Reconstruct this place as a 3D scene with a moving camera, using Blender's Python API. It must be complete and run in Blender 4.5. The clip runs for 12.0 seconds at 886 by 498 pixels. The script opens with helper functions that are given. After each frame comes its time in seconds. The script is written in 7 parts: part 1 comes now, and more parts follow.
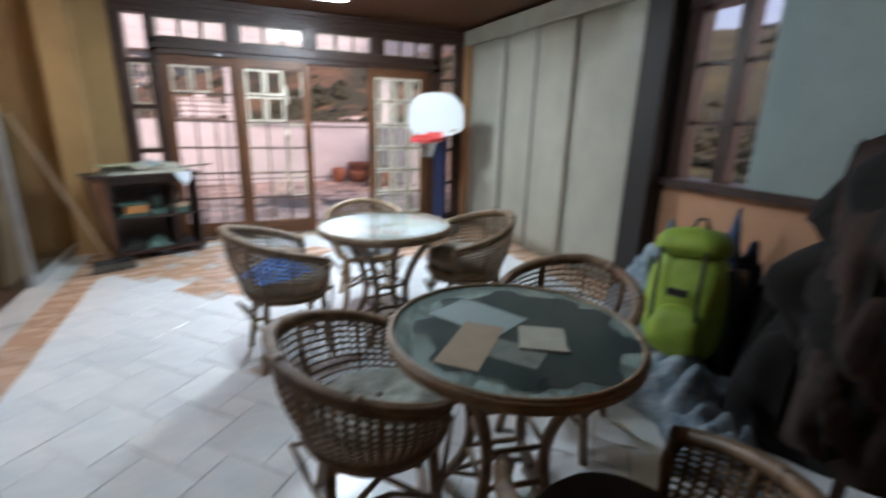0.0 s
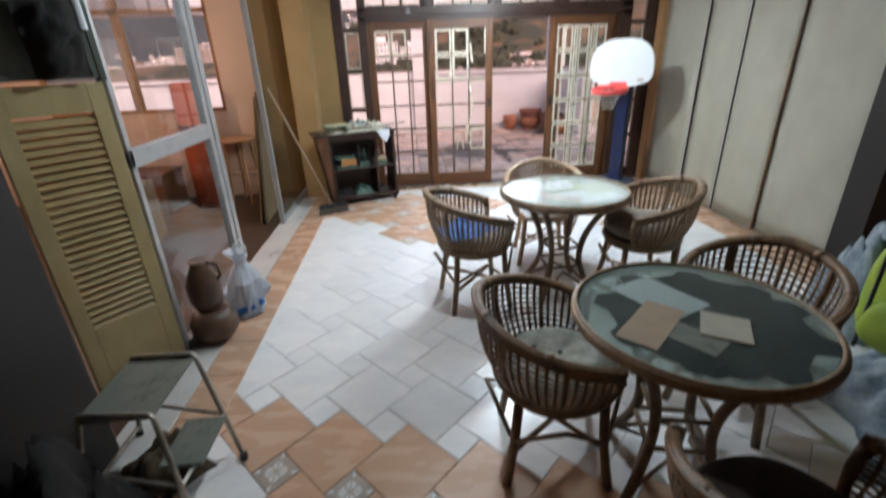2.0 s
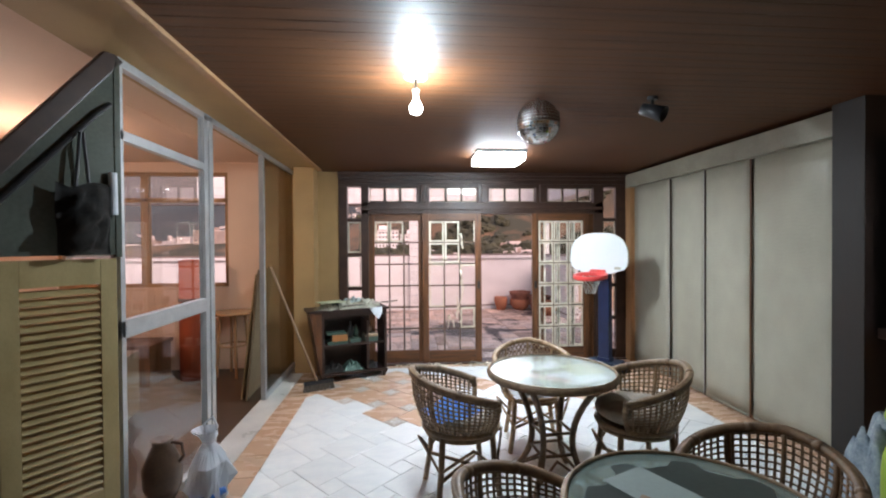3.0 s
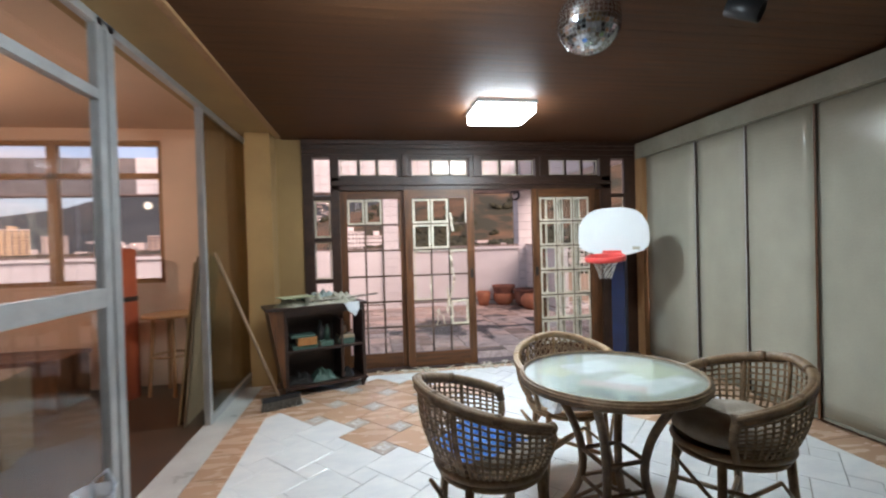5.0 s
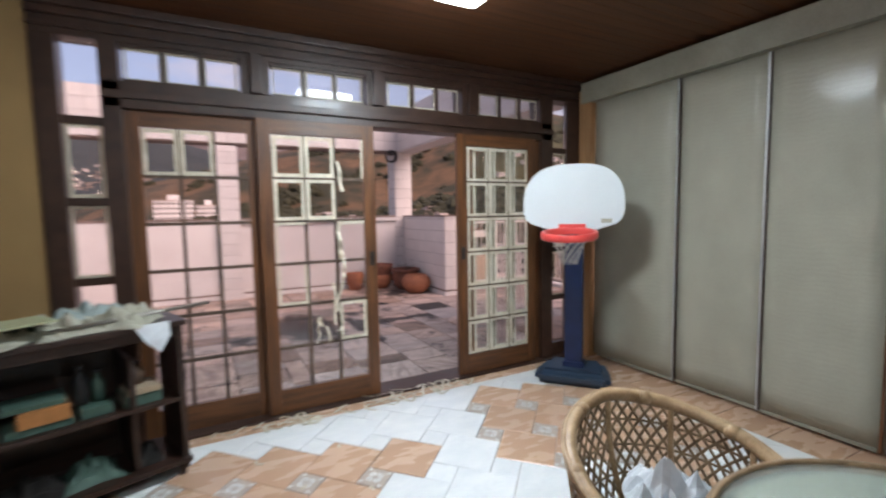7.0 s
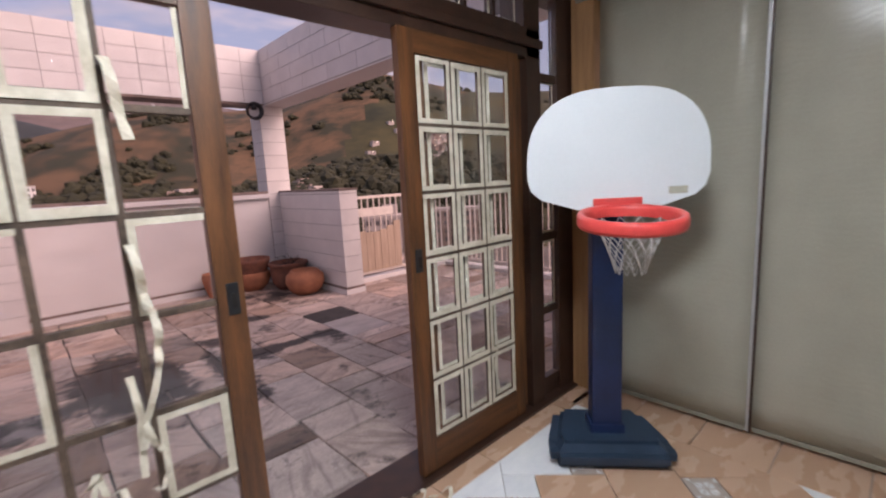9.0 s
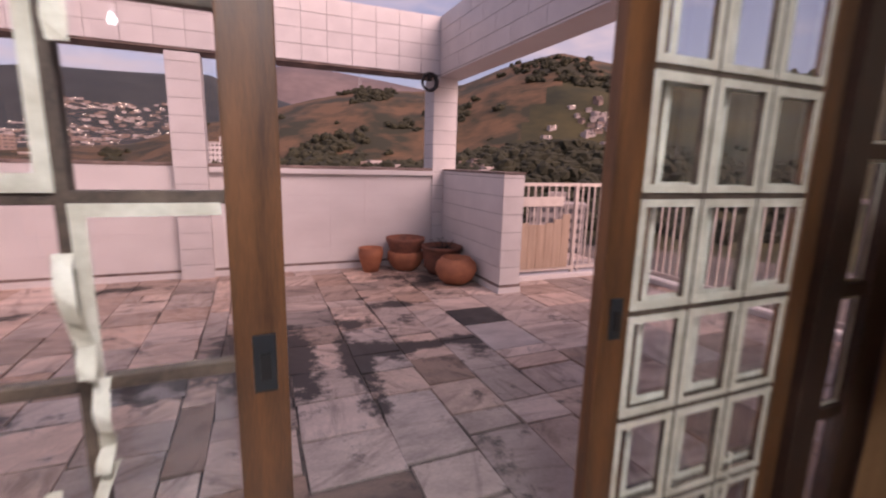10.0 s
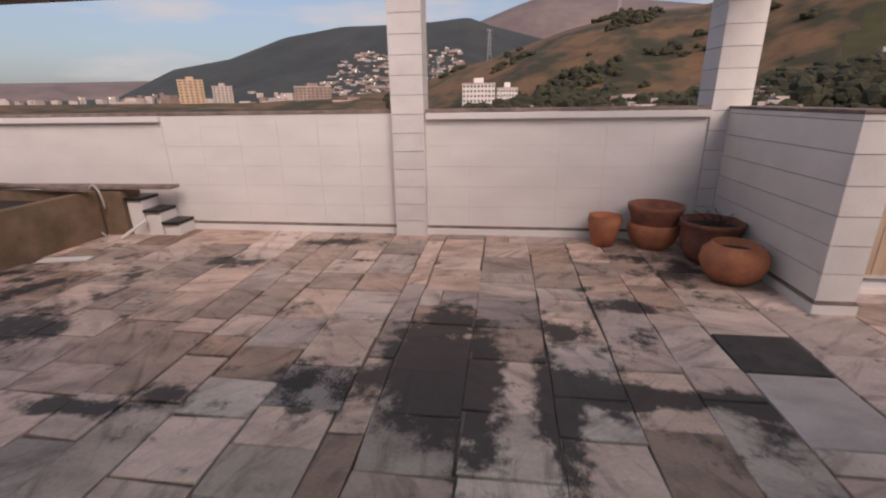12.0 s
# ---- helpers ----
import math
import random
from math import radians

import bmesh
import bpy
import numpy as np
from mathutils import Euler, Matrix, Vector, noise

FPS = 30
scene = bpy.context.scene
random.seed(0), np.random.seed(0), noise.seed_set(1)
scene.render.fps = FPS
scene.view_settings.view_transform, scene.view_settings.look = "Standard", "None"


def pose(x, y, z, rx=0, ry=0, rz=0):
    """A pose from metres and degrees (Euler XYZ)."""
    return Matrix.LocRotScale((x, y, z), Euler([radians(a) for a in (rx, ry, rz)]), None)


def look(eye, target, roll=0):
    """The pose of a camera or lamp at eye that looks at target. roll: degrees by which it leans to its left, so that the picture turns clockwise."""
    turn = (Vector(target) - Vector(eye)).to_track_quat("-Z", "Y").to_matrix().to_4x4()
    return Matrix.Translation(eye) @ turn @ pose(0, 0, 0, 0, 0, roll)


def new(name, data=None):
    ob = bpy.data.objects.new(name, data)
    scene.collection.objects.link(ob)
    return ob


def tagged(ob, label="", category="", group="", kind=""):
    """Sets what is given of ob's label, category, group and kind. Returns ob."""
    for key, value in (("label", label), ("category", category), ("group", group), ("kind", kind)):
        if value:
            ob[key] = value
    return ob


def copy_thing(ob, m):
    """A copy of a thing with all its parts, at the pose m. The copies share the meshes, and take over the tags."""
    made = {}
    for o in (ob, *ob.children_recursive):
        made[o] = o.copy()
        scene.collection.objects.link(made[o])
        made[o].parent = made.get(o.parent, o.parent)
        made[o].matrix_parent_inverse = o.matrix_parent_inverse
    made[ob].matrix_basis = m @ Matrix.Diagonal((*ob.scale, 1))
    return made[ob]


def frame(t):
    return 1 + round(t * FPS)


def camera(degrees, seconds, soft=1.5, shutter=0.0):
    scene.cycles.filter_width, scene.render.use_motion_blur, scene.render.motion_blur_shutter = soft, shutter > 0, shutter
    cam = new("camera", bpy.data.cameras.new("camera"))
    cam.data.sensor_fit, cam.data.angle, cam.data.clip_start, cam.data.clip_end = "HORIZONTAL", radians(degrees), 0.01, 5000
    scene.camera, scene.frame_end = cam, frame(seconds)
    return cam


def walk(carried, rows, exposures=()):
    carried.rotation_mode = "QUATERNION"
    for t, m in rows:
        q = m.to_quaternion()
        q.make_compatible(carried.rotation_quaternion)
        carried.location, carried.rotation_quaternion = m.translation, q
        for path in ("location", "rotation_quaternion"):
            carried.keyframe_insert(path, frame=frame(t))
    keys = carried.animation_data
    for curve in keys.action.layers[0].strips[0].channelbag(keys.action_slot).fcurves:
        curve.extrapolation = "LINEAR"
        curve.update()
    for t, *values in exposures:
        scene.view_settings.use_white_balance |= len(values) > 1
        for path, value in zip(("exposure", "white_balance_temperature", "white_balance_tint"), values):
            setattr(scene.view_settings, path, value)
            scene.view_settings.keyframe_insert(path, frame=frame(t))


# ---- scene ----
cam = camera(89.4, 12.0, soft=2.1, shutter=0.5)
PATH = [
    (0, (1.39, 0.977, 1.479), (2.205, 2.719, 0.93), 1.5),
    (0.4, (1.354, 0.901, 1.503), (1.643, 2.751, 0.802), -2.1),
    (0.5, (1.335, 0.898, 1.527), (1.551, 2.751, 0.806), -2.7),
    (1, (1.245, 0.862, 1.638), (1.306, 2.654, 0.752), -5.5),
    (1.5, (1.188, 0.837, 1.67), (1.245, 2.545, 0.631), -5.1),
    (2, (1.213, 0.811, 1.689), (1.33, 2.646, 0.901), -2.0),
    (2.5, (1.242, 0.807, 1.715), (1.393, 2.768, 1.35), -0.7),
    (3, (1.256, 0.747, 1.696), (1.426, 2.74, 1.672), -0.4),
    (4.8, (1.132, 1.569, 1.475), (1.376, 3.554, 1.484), -1.6),
    (5, (1.106, 1.742, 1.473), (1.421, 3.717, 1.449), -1.6),
    (5.5, (1.066, 2.255, 1.502), (1.512, 4.204, 1.447), -1.4),
    (6, (1.042, 2.729, 1.486), (1.681, 4.623, 1.409), -1.4),
    (6.5, (1.044, 3.234, 1.437), (1.863, 5.055, 1.328), -1.6),
    (7, (1.15, 3.706, 1.455), (2.089, 5.464, 1.292), -1.0),
    (7.2, (1.221, 3.896, 1.453), (2.333, 5.548, 1.266), -1.6),
    (9, (1.81, 5.47, 1.471), (3.166, 6.906, 1.159), -3.0),
    (9.5, (2.1, 5.79, 1.482), (3.159, 7.454, 1.147), 0.4),
    (10, (2.297, 6.195, 1.473), (3.057, 8.008, 1.102), 1.5),
    (10.5, (2.459, 6.566, 1.479), (2.974, 8.446, 1.032), -0.3),
    (11, (2.605, 6.893, 1.474), (2.474, 8.821, 0.961), -3.3),
    (11.2, (2.628, 6.983, 1.481), (2.426, 8.893, 0.924), -1.5),
    (11.5, (2.625, 7.104, 1.482), (2.372, 8.992, 0.872), -1.2),
    (12, (2.632, 7.413, 1.508), (2.381, 9.294, 0.876), -0.9),
]
# seconds, stops, kelvin, tint
EXPOSURES = [(0.0, 0.72, 6050, 11), (0.5, 0.42, 6250, 9), (1.5, 0.78, 6350, 11), (2.0, 0.75, 6350, 12), (3.0, 0.76, 6400, 13), (5.0, 0.56, 6400, 10), (6.0, 0.30, 6450, 11), (7.0, 0.32, 6450, 12), (9.0, 0.15, 6650, 20), (10.0, 0.03, 6700, 26), (10.5, -0.10, 6650, 26), (11.0, 0.02, 6500, 15), (11.3, 0.0, 6400, 8), (11.5, -0.04, 6350, 4), (12.0, -0.10, 6250, -2)]
walk(cam, [(t, look(eye, target, roll)) for t, eye, target, roll in PATH], EXPOSURES)

# ---- light ----
world = bpy.data.worlds.new("dusk_sky")
scene.world = world
world.use_nodes = True
wn, wl = world.node_tree.nodes, world.node_tree.links
sky = wn.new("ShaderNodeTexSky")
sky.sky_type, sky.sun_disc = "NISHITA", False
SUN_EL, SUN_AZ = 40.0, 150.0  # degrees above the horizon, clockwise from +y
sky.sun_elevation, sky.sun_rotation = radians(14), radians(SUN_AZ)
sky.air_density, sky.dust_density, sky.ozone_density = 1.0, 2.5, 2.0
wcoord = wn.new("ShaderNodeTexCoord")
wmap = wn.new("ShaderNodeMapping")
wmap.inputs["Scale"].default_value = (2.2, 2.2, 9.0)
wl.new(wcoord.outputs["Generated"], wmap.inputs["Vector"])
cloud = wn.new("ShaderNodeTexNoise")
cloud.inputs["Scale"].default_value, cloud.inputs["Detail"].default_value = 1.6, 5.0
wl.new(wmap.outputs["Vector"], cloud.inputs["Vector"])
cramp = wn.new("ShaderNodeValToRGB")
cramp.color_ramp.elements[0].position, cramp.color_ramp.elements[1].position = 0.50, 0.72
wl.new(cloud.outputs["Fac"], cramp.inputs["Fac"])
wmix = wn.new("ShaderNodeMix")
wmix.data_type = "RGBA"
wmix.inputs["B"].default_value = (4.8, 4.0, 4.2, 1)
wl.new(cramp.outputs["Color"], wmix.inputs["Factor"])
wtint = wn.new("ShaderNodeMix")
wtint.data_type, wtint.blend_type = "RGBA", "MULTIPLY"
wtint.inputs["Factor"].default_value = 1.0
wtint.inputs["B"].default_value = (1.10, 0.97, 1.17, 1)
wl.new(sky.outputs["Color"], wtint.inputs["A"])
wpale = wn.new("ShaderNodeMix")
wpale.data_type = "RGBA"
wpale.inputs["Factor"].default_value = 0.45
wpale.inputs["B"].default_value = (3.5, 3.2, 3.6, 1)
wl.new(wtint.outputs["Result"], wpale.inputs["A"])
wl.new(wpale.outputs["Result"], wmix.inputs["A"])
wl.new(wmix.outputs["Result"], wn["Background"].inputs["Color"])
wn["Background"].inputs["Strength"].default_value = 0.15

sun_data = bpy.data.lights.new("low_sun", "SUN")
sun_data.energy, sun_data.angle, sun_data.color = 3.4, radians(40), (1.0, 0.74, 0.68)
sun = new("low_sun", sun_data)
saz = radians(SUN_AZ)
sun.matrix_world = look((math.sin(saz) * 30, math.cos(saz) * 30, 30 * math.tan(radians(SUN_EL))), (0, 0, 0))


def lamp(name, where, size, watts, colour, kind="AREA"):
    data = bpy.data.lights.new(name, kind)
    data.energy, data.color = watts, colour
    if kind == "AREA":
        data.size = size
    else:
        data.shadow_soft_size = size
    ob = new(name, data)
    ob.location = where
    return ob


lamp("panel_light_glow", (2.30, 5.70, 2.575), 0.36, 36, (0.76, 0.92, 1.0))
lamp("bulb_glow", (1.33, 3.45, 2.515), 0.035, 46, (0.76, 0.92, 1.0), "POINT")
# Fill light added for the side room, whose own source is unseen.
lamp("side_room_glow", (-2.3, 5.0, 2.185), 0.035, 30, (1.0, 0.72, 0.58), "POINT")

# ---- materials ----


def mat(name, a, b=None, rough=0.6, scale=6.0, bump=0.1, metal=0.0, stretch=(1, 1, 1), fine=60.0, rand=0.0, coat=0.0, contrast=(0.35, 0.65), turn=0.0):
    """A procedural surface: two colours mixed by broad and fine noise, relief, and a shift from piece to piece."""
    m = bpy.data.materials.new(name)
    m.use_nodes = True
    n, l = m.node_tree.nodes, m.node_tree.links
    bs = n["Principled BSDF"]
    b = b or tuple(c * 0.8 for c in a)
    geo = n.new("ShaderNodeNewGeometry")
    mp = n.new("ShaderNodeMapping")
    mp.inputs["Scale"].default_value = stretch
    mp.inputs["Rotation"].default_value = (0, 0, turn)
    l.new(geo.outputs["Position"], mp.inputs["Vector"])
    big = n.new("ShaderNodeTexNoise")
    big.inputs["Scale"].default_value, big.inputs["Detail"].default_value = scale, 5.0
    small = n.new("ShaderNodeTexNoise")
    small.inputs["Scale"].default_value, small.inputs["Detail"].default_value = fine, 3.0
    vec = mp.outputs["Vector"]
    if rand:
        info = n.new("ShaderNodeObjectInfo")
        off = n.new("ShaderNodeVectorMath")
        off.operation = "MULTIPLY_ADD"
        off.inputs[1].default_value = (37, 53, 29)
        l.new(info.outputs["Random"], off.inputs[0])
        l.new(vec, off.inputs[2])
        vec = off.outputs["Vector"]
    l.new(vec, big.inputs["Vector"])
    l.new(vec, small.inputs["Vector"])
    add = n.new("ShaderNodeMath")
    add.operation = "MULTIPLY_ADD"
    add.inputs[1].default_value = 0.3
    l.new(small.outputs["Fac"], add.inputs[0])
    half = n.new("ShaderNodeMath")
    half.operation = "MULTIPLY"
    half.inputs[1].default_value = 0.7
    l.new(big.outputs["Fac"], half.inputs[0])
    l.new(half.outputs[0], add.inputs[2])
    ramp = n.new("ShaderNodeValToRGB")
    ramp.color_ramp.elements[0].position, ramp.color_ramp.elements[1].position = contrast
    ramp.color_ramp.elements[0].color, ramp.color_ramp.elements[1].color = (*b, 1), (*a, 1)
    l.new(add.outputs[0], ramp.inputs["Fac"])
    col = ramp.outputs["Color"]
    if rand:
        hsv = n.new("ShaderNodeHueSaturation")
        rng = n.new("ShaderNodeMapRange")
        rng.inputs["To Min"].default_value, rng.inputs["To Max"].default_value = 1 - rand, 1 + rand
        l.new(info.outputs["Random"], rng.inputs["Value"])
        l.new(rng.outputs["Result"], hsv.inputs["Value"])
        l.new(col, hsv.inputs["Color"])
        col = hsv.outputs["Color"]
    l.new(col, bs.inputs["Base Color"])
    rr = n.new("ShaderNodeMapRange")
    rr.inputs["To Min"].default_value, rr.inputs["To Max"].default_value = max(0.02, rough - 0.08), min(1, rough + 0.1)
    l.new(big.outputs["Fac"], rr.inputs["Value"])
    l.new(rr.outputs["Result"], bs.inputs["Roughness"])
    bs.inputs["Metallic"].default_value = metal
    bs.inputs["Coat Weight"].default_value = coat
    if bump:
        bp = n.new("ShaderNodeBump")
        bp.inputs["Strength"].default_value, bp.inputs["Distance"].default_value = bump, 0.01
        l.new(add.outputs[0], bp.inputs["Height"])
        l.new(bp.outputs["Normal"], bs.inputs["Normal"])
    return m


def glass_mat(name, colour=(1, 1, 1), rough=0.0):
    m = bpy.data.materials.new(name)
    m.use_nodes = True
    bs = m.node_tree.nodes["Principled BSDF"]
    bs.inputs["Base Color"].default_value = (*colour, 1)
    bs.inputs["Transmission Weight"].default_value = 1.0
    bs.inputs["Roughness"].default_value, bs.inputs["IOR"].default_value = rough, 1.45
    return m


def glow_mat(name, colour, strength):
    m = bpy.data.materials.new(name)
    m.use_nodes = True
    bs = m.node_tree.nodes["Principled BSDF"]
    bs.inputs["Base Color"].default_value = (*colour, 1)
    bs.inputs["Emission Color"].default_value = (*colour, 1)
    bs.inputs["Emission Strength"].default_value = strength
    return m


M_DOOR = mat("brown_varnished_wood", (0.165, 0.063, 0.020), (0.060, 0.023, 0.009), 0.45, 5, 0.22, stretch=(6, 6, 0.6))
M_DOOR_H = mat("brown_varnished_rail", (0.155, 0.060, 0.020), (0.060, 0.023, 0.009), 0.45, 5, 0.22, stretch=(0.6, 6, 6))
M_FRAME = mat("dark_stained_wood", (0.056, 0.026, 0.016), (0.028, 0.013, 0.009), 0.42, 4, 0.12, stretch=(3, 3, 3), coat=0.08)
M_MUNTIN = mat("weathered_muntin_wood", (0.14, 0.092, 0.062), (0.040, 0.024, 0.017), 0.65, 14, 0.4, fine=90)
M_CEIL = mat("varnished_ceiling_boards", (0.115, 0.046, 0.017), (0.056, 0.022, 0.009), 0.56, 3, 0.04, stretch=(0.5, 8, 1), coat=0.0)
M_CEIL.node_tree.nodes["Principled BSDF"].inputs["Specular IOR Level"].default_value = 0.25
M_OCHRE = mat("ochre_wall_paint", (0.40, 0.255, 0.108), (0.32, 0.20, 0.085), 0.7, 2.5, 0.15, fine=140)
M_ORANGE = mat("orange_wall_paint", (0.58, 0.31, 0.17), (0.50, 0.265, 0.145), 0.7, 2.0, 0.15, fine=140)
M_PEACH = mat("peach_wall_paint", (0.74, 0.52, 0.38), (0.66, 0.46, 0.33), 0.7, 2.0, 0.12, fine=140)
M_TRIMWOOD = mat("light_oak_trim", (0.40, 0.22, 0.10), (0.27, 0.14, 0.06), 0.5, 5, 0.15, stretch=(6, 6, 0.6))
M_PELMET = mat("grey_painted_pelmet", (0.30, 0.285, 0.225), (0.22, 0.21, 0.165), 0.55, 4, 0.12)
# Broad blotches in the blind's tone stand for reflections on the fabric.
M_BLIND = mat("grey_woven_blind", (0.375, 0.36, 0.29), (0.315, 0.302, 0.24), 0.7, 2.2, 0.08, stretch=(1, 1.5, 1.2), fine=70, coat=0.18)
M_BLIND.node_tree.nodes["Principled BSDF"].inputs["Coat Roughness"].default_value = 0.16
bn, bl_ = M_BLIND.node_tree.nodes, M_BLIND.node_tree.links
weave = bn.new("ShaderNodeTexWave")
weave.bands_direction = "Z"
weave.inputs["Scale"].default_value, weave.inputs["Distortion"].default_value, weave.inputs["Detail"].default_value = 9.0, 9.0, 4.0
bl_.new(bn["Geometry"].outputs["Position"], weave.inputs["Vector"])
ripple = bn.new("ShaderNodeBump")
ripple.inputs["Strength"].default_value, ripple.inputs["Distance"].default_value = 0.09, 0.005
bl_.new(weave.outputs["Fac"], ripple.inputs["Height"])
bl_.new(ripple.outputs["Normal"], bn["Bump"].inputs["Normal"])
M_ALU = mat("grey_aluminium", (0.52, 0.53, 0.53), (0.42, 0.43, 0.44), 0.4, 10, 0.05, metal=0.5)
M_GLASS = glass_mat("clear_glass", (0.97, 0.98, 0.98))
M_DUSTY = glass_mat("dusty_glass", (0.34, 0.32, 0.22), 0.10)
M_TAPE = mat("masking_tape", (0.70, 0.64, 0.52), (0.50, 0.44, 0.33), 0.8, 14, 0.3)
M_BLACK = mat("black_metal", (0.02, 0.02, 0.022), (0.012, 0.012, 0.014), 0.4, 20, 0.05)
M_MARBLE = mat("white_marbled_tile", (0.84, 0.84, 0.83), (0.74, 0.75, 0.76), 0.20, 5, 0.02, stretch=(1, 2.2, 1), rand=0.04, fine=25, turn=0.8)
M_TERRA = mat("terracotta_floor_tile", (0.58, 0.375, 0.25), (0.53, 0.335, 0.22), 0.26, 4, 0.05, rand=0.05, stretch=(1, 3, 1), turn=0.8, contrast=(0.25, 0.75))
M_STARBASE = mat("grey_star_tile", (0.47, 0.38, 0.31), (0.36, 0.30, 0.26), 0.3, 20, 0.05, rand=0.05)
M_STARWHITE = mat("white_star_glaze", (0.78, 0.78, 0.77), (0.66, 0.66, 0.66), 0.25, 20, 0.05)
M_GROUT = mat("tan_grout", (0.42, 0.34, 0.28), (0.30, 0.24, 0.19), 0.9, 12, 0.3)
M_SILL = mat("pale_marble_sill", (0.66, 0.65, 0.62), (0.52, 0.51, 0.49), 0.3, 4, 0.05)
M_RATTAN = mat("brown_rattan", (0.35, 0.235, 0.135), (0.17, 0.105, 0.058), 0.42, 18, 0.3, fine=90)
M_RATTAN_L = mat("honey_rattan", (0.50, 0.335, 0.19), (0.30, 0.185, 0.095), 0.42, 18, 0.3, fine=90)
M_RATTAN_D = mat("dark_rattan", (0.25, 0.155, 0.085), (0.115, 0.068, 0.038), 0.42, 18, 0.3, fine=90)
M_WHITEP = mat("white_plastic", (0.66, 0.69, 0.70), (0.62, 0.65, 0.66), 0.35, 3, 0.0)
M_RED = mat("red_plastic", (0.72, 0.075, 0.065), (0.60, 0.055, 0.05), 0.35, 6, 0.02)
M_NAVY = mat("navy_plastic", (0.007, 0.020, 0.075), (0.005, 0.013, 0.048), 0.35, 6, 0.02)
M_BASE = mat("blue_grey_plastic", (0.026, 0.050, 0.085), (0.016, 0.032, 0.058), 0.45, 6, 0.05)
M_EBONY = mat("near_black_wood", (0.016, 0.010, 0.007), (0.007, 0.005, 0.004), 0.6, 6, 0.1, stretch=(6, 6, 0.6))
M_NET = mat("white_net_cord", (0.50, 0.48, 0.44), (0.34, 0.32, 0.30), 0.9, 40, 0.0)

# ---- building helpers ----


def obj(name, bm, material, parent=None, label="", smooth=False):
    me = bpy.data.meshes.new(name)
    bm.to_mesh(me)
    bm.free()
    if smooth:
        for p in me.polygons:
            p.use_smooth = True
    for mm in (material if isinstance(material, (list, tuple)) else (material,)):
        me.materials.append(mm)
    ob = new(name, me)
    if parent is not None:
        ob.parent = parent
    if label:
        ob["label"] = label
    return ob


def part(name, bm, material, parent, label="", smooth=False):
    return obj(name, bm, material, parent, label, smooth)


def thing(name, label, category, group="", kind="", at=None):
    ob = new(name)
    ob.empty_display_size = 0.1
    tagged(ob, label, category, group, kind)
    if at is not None:
        ob.matrix_basis = at
    return ob


def setting(ob, label="", category=""):
    return tagged(ob, label, category, kind="structure")


def bx(x0, x1, y0, y1, z0, z1, bevel=0.0, bm=None):
    """A box between corners, its edges rounded by bevel."""
    own = bmesh.new()
    bmesh.ops.create_cube(own, size=1)
    for v in own.verts:
        v.co = Vector(((x0 + x1) / 2 + v.co.x * (x1 - x0), (y0 + y1) / 2 + v.co.y * (y1 - y0), (z0 + z1) / 2 + v.co.z * (z1 - z0)))
    if bevel:
        bmesh.ops.bevel(own, geom=own.edges[:], offset=bevel, segments=2, profile=0.7, affect="EDGES")
    if bm is None:
        return own
    join(bm, own)
    return bm


def join(bm, other, m=None):
    if m is not None:
        other.transform(m)
    me = bpy.data.meshes.new("joined")
    other.to_mesh(me)
    other.free()
    bm.from_mesh(me)
    bpy.data.meshes.remove(me)
    return bm


def rod(points, r, bm=None, sides=8, closed=False, r_end=None):
    """A round rod along a line of points."""
    bm = bm or bmesh.new()
    pts = [Vector(p) for p in points]
    n = len(pts)
    rings = []
    prev = None
    for i, p in enumerate(pts):
        if closed:
            d = pts[(i + 1) % n] - pts[i - 1]
        else:
            d = pts[min(i + 1, n - 1)] - pts[max(i - 1, 0)]
        d = d.normalized() if d.length > 1e-9 else Vector((0, 0, 1))
        if prev is None:
            side = d.cross(Vector((0, 0, 1)))
            if side.length < 0.05:
                side = d.cross(Vector((1, 0, 0)))
        else:
            side = prev - d * prev.dot(d)
        side.normalize()
        prev = side
        up = d.cross(side)
        rr = r if r_end is None else r + (r_end - r) * i / max(1, n - 1)
        rings.append([bm.verts.new(p + (side * math.cos(a) + up * math.sin(a)) * rr) for a in (k * math.tau / sides for k in range(sides))])
    for i in range(n if closed else n - 1):
        a, b = rings[i], rings[(i + 1) % n]
        for k in range(sides):
            bm.faces.new((a[k], a[(k + 1) % sides], b[(k + 1) % sides], b[k]))
    if not closed:
        bm.faces.new(rings[0][::-1])
        bm.faces.new(rings[-1])
    return bm


def lathe(profile, sides=28, bm=None, centre=(0, 0)):
    """A turned body from (radius, height) pairs."""
    bm = bm or bmesh.new()
    rings = []
    for r, z in profile:
        if r < 1e-5:
            rings.append([bm.verts.new((centre[0], centre[1], z))])
        else:
            rings.append([bm.verts.new((centre[0] + r * math.cos(k * math.tau / sides), centre[1] + r * math.sin(k * math.tau / sides), z)) for k in range(sides)])
    for a, b in zip(rings, rings[1:]):
        for k in range(sides):
            q = (k + 1) % sides
            if len(a) == 1 and len(b) > 1:
                bm.faces.new((a[0], b[q], b[k]))
            elif len(b) == 1 and len(a) > 1:
                bm.faces.new((a[k], a[q], b[0]))
            elif len(a) > 1:
                bm.faces.new((a[k], a[q], b[q], b[k]))
    return bm


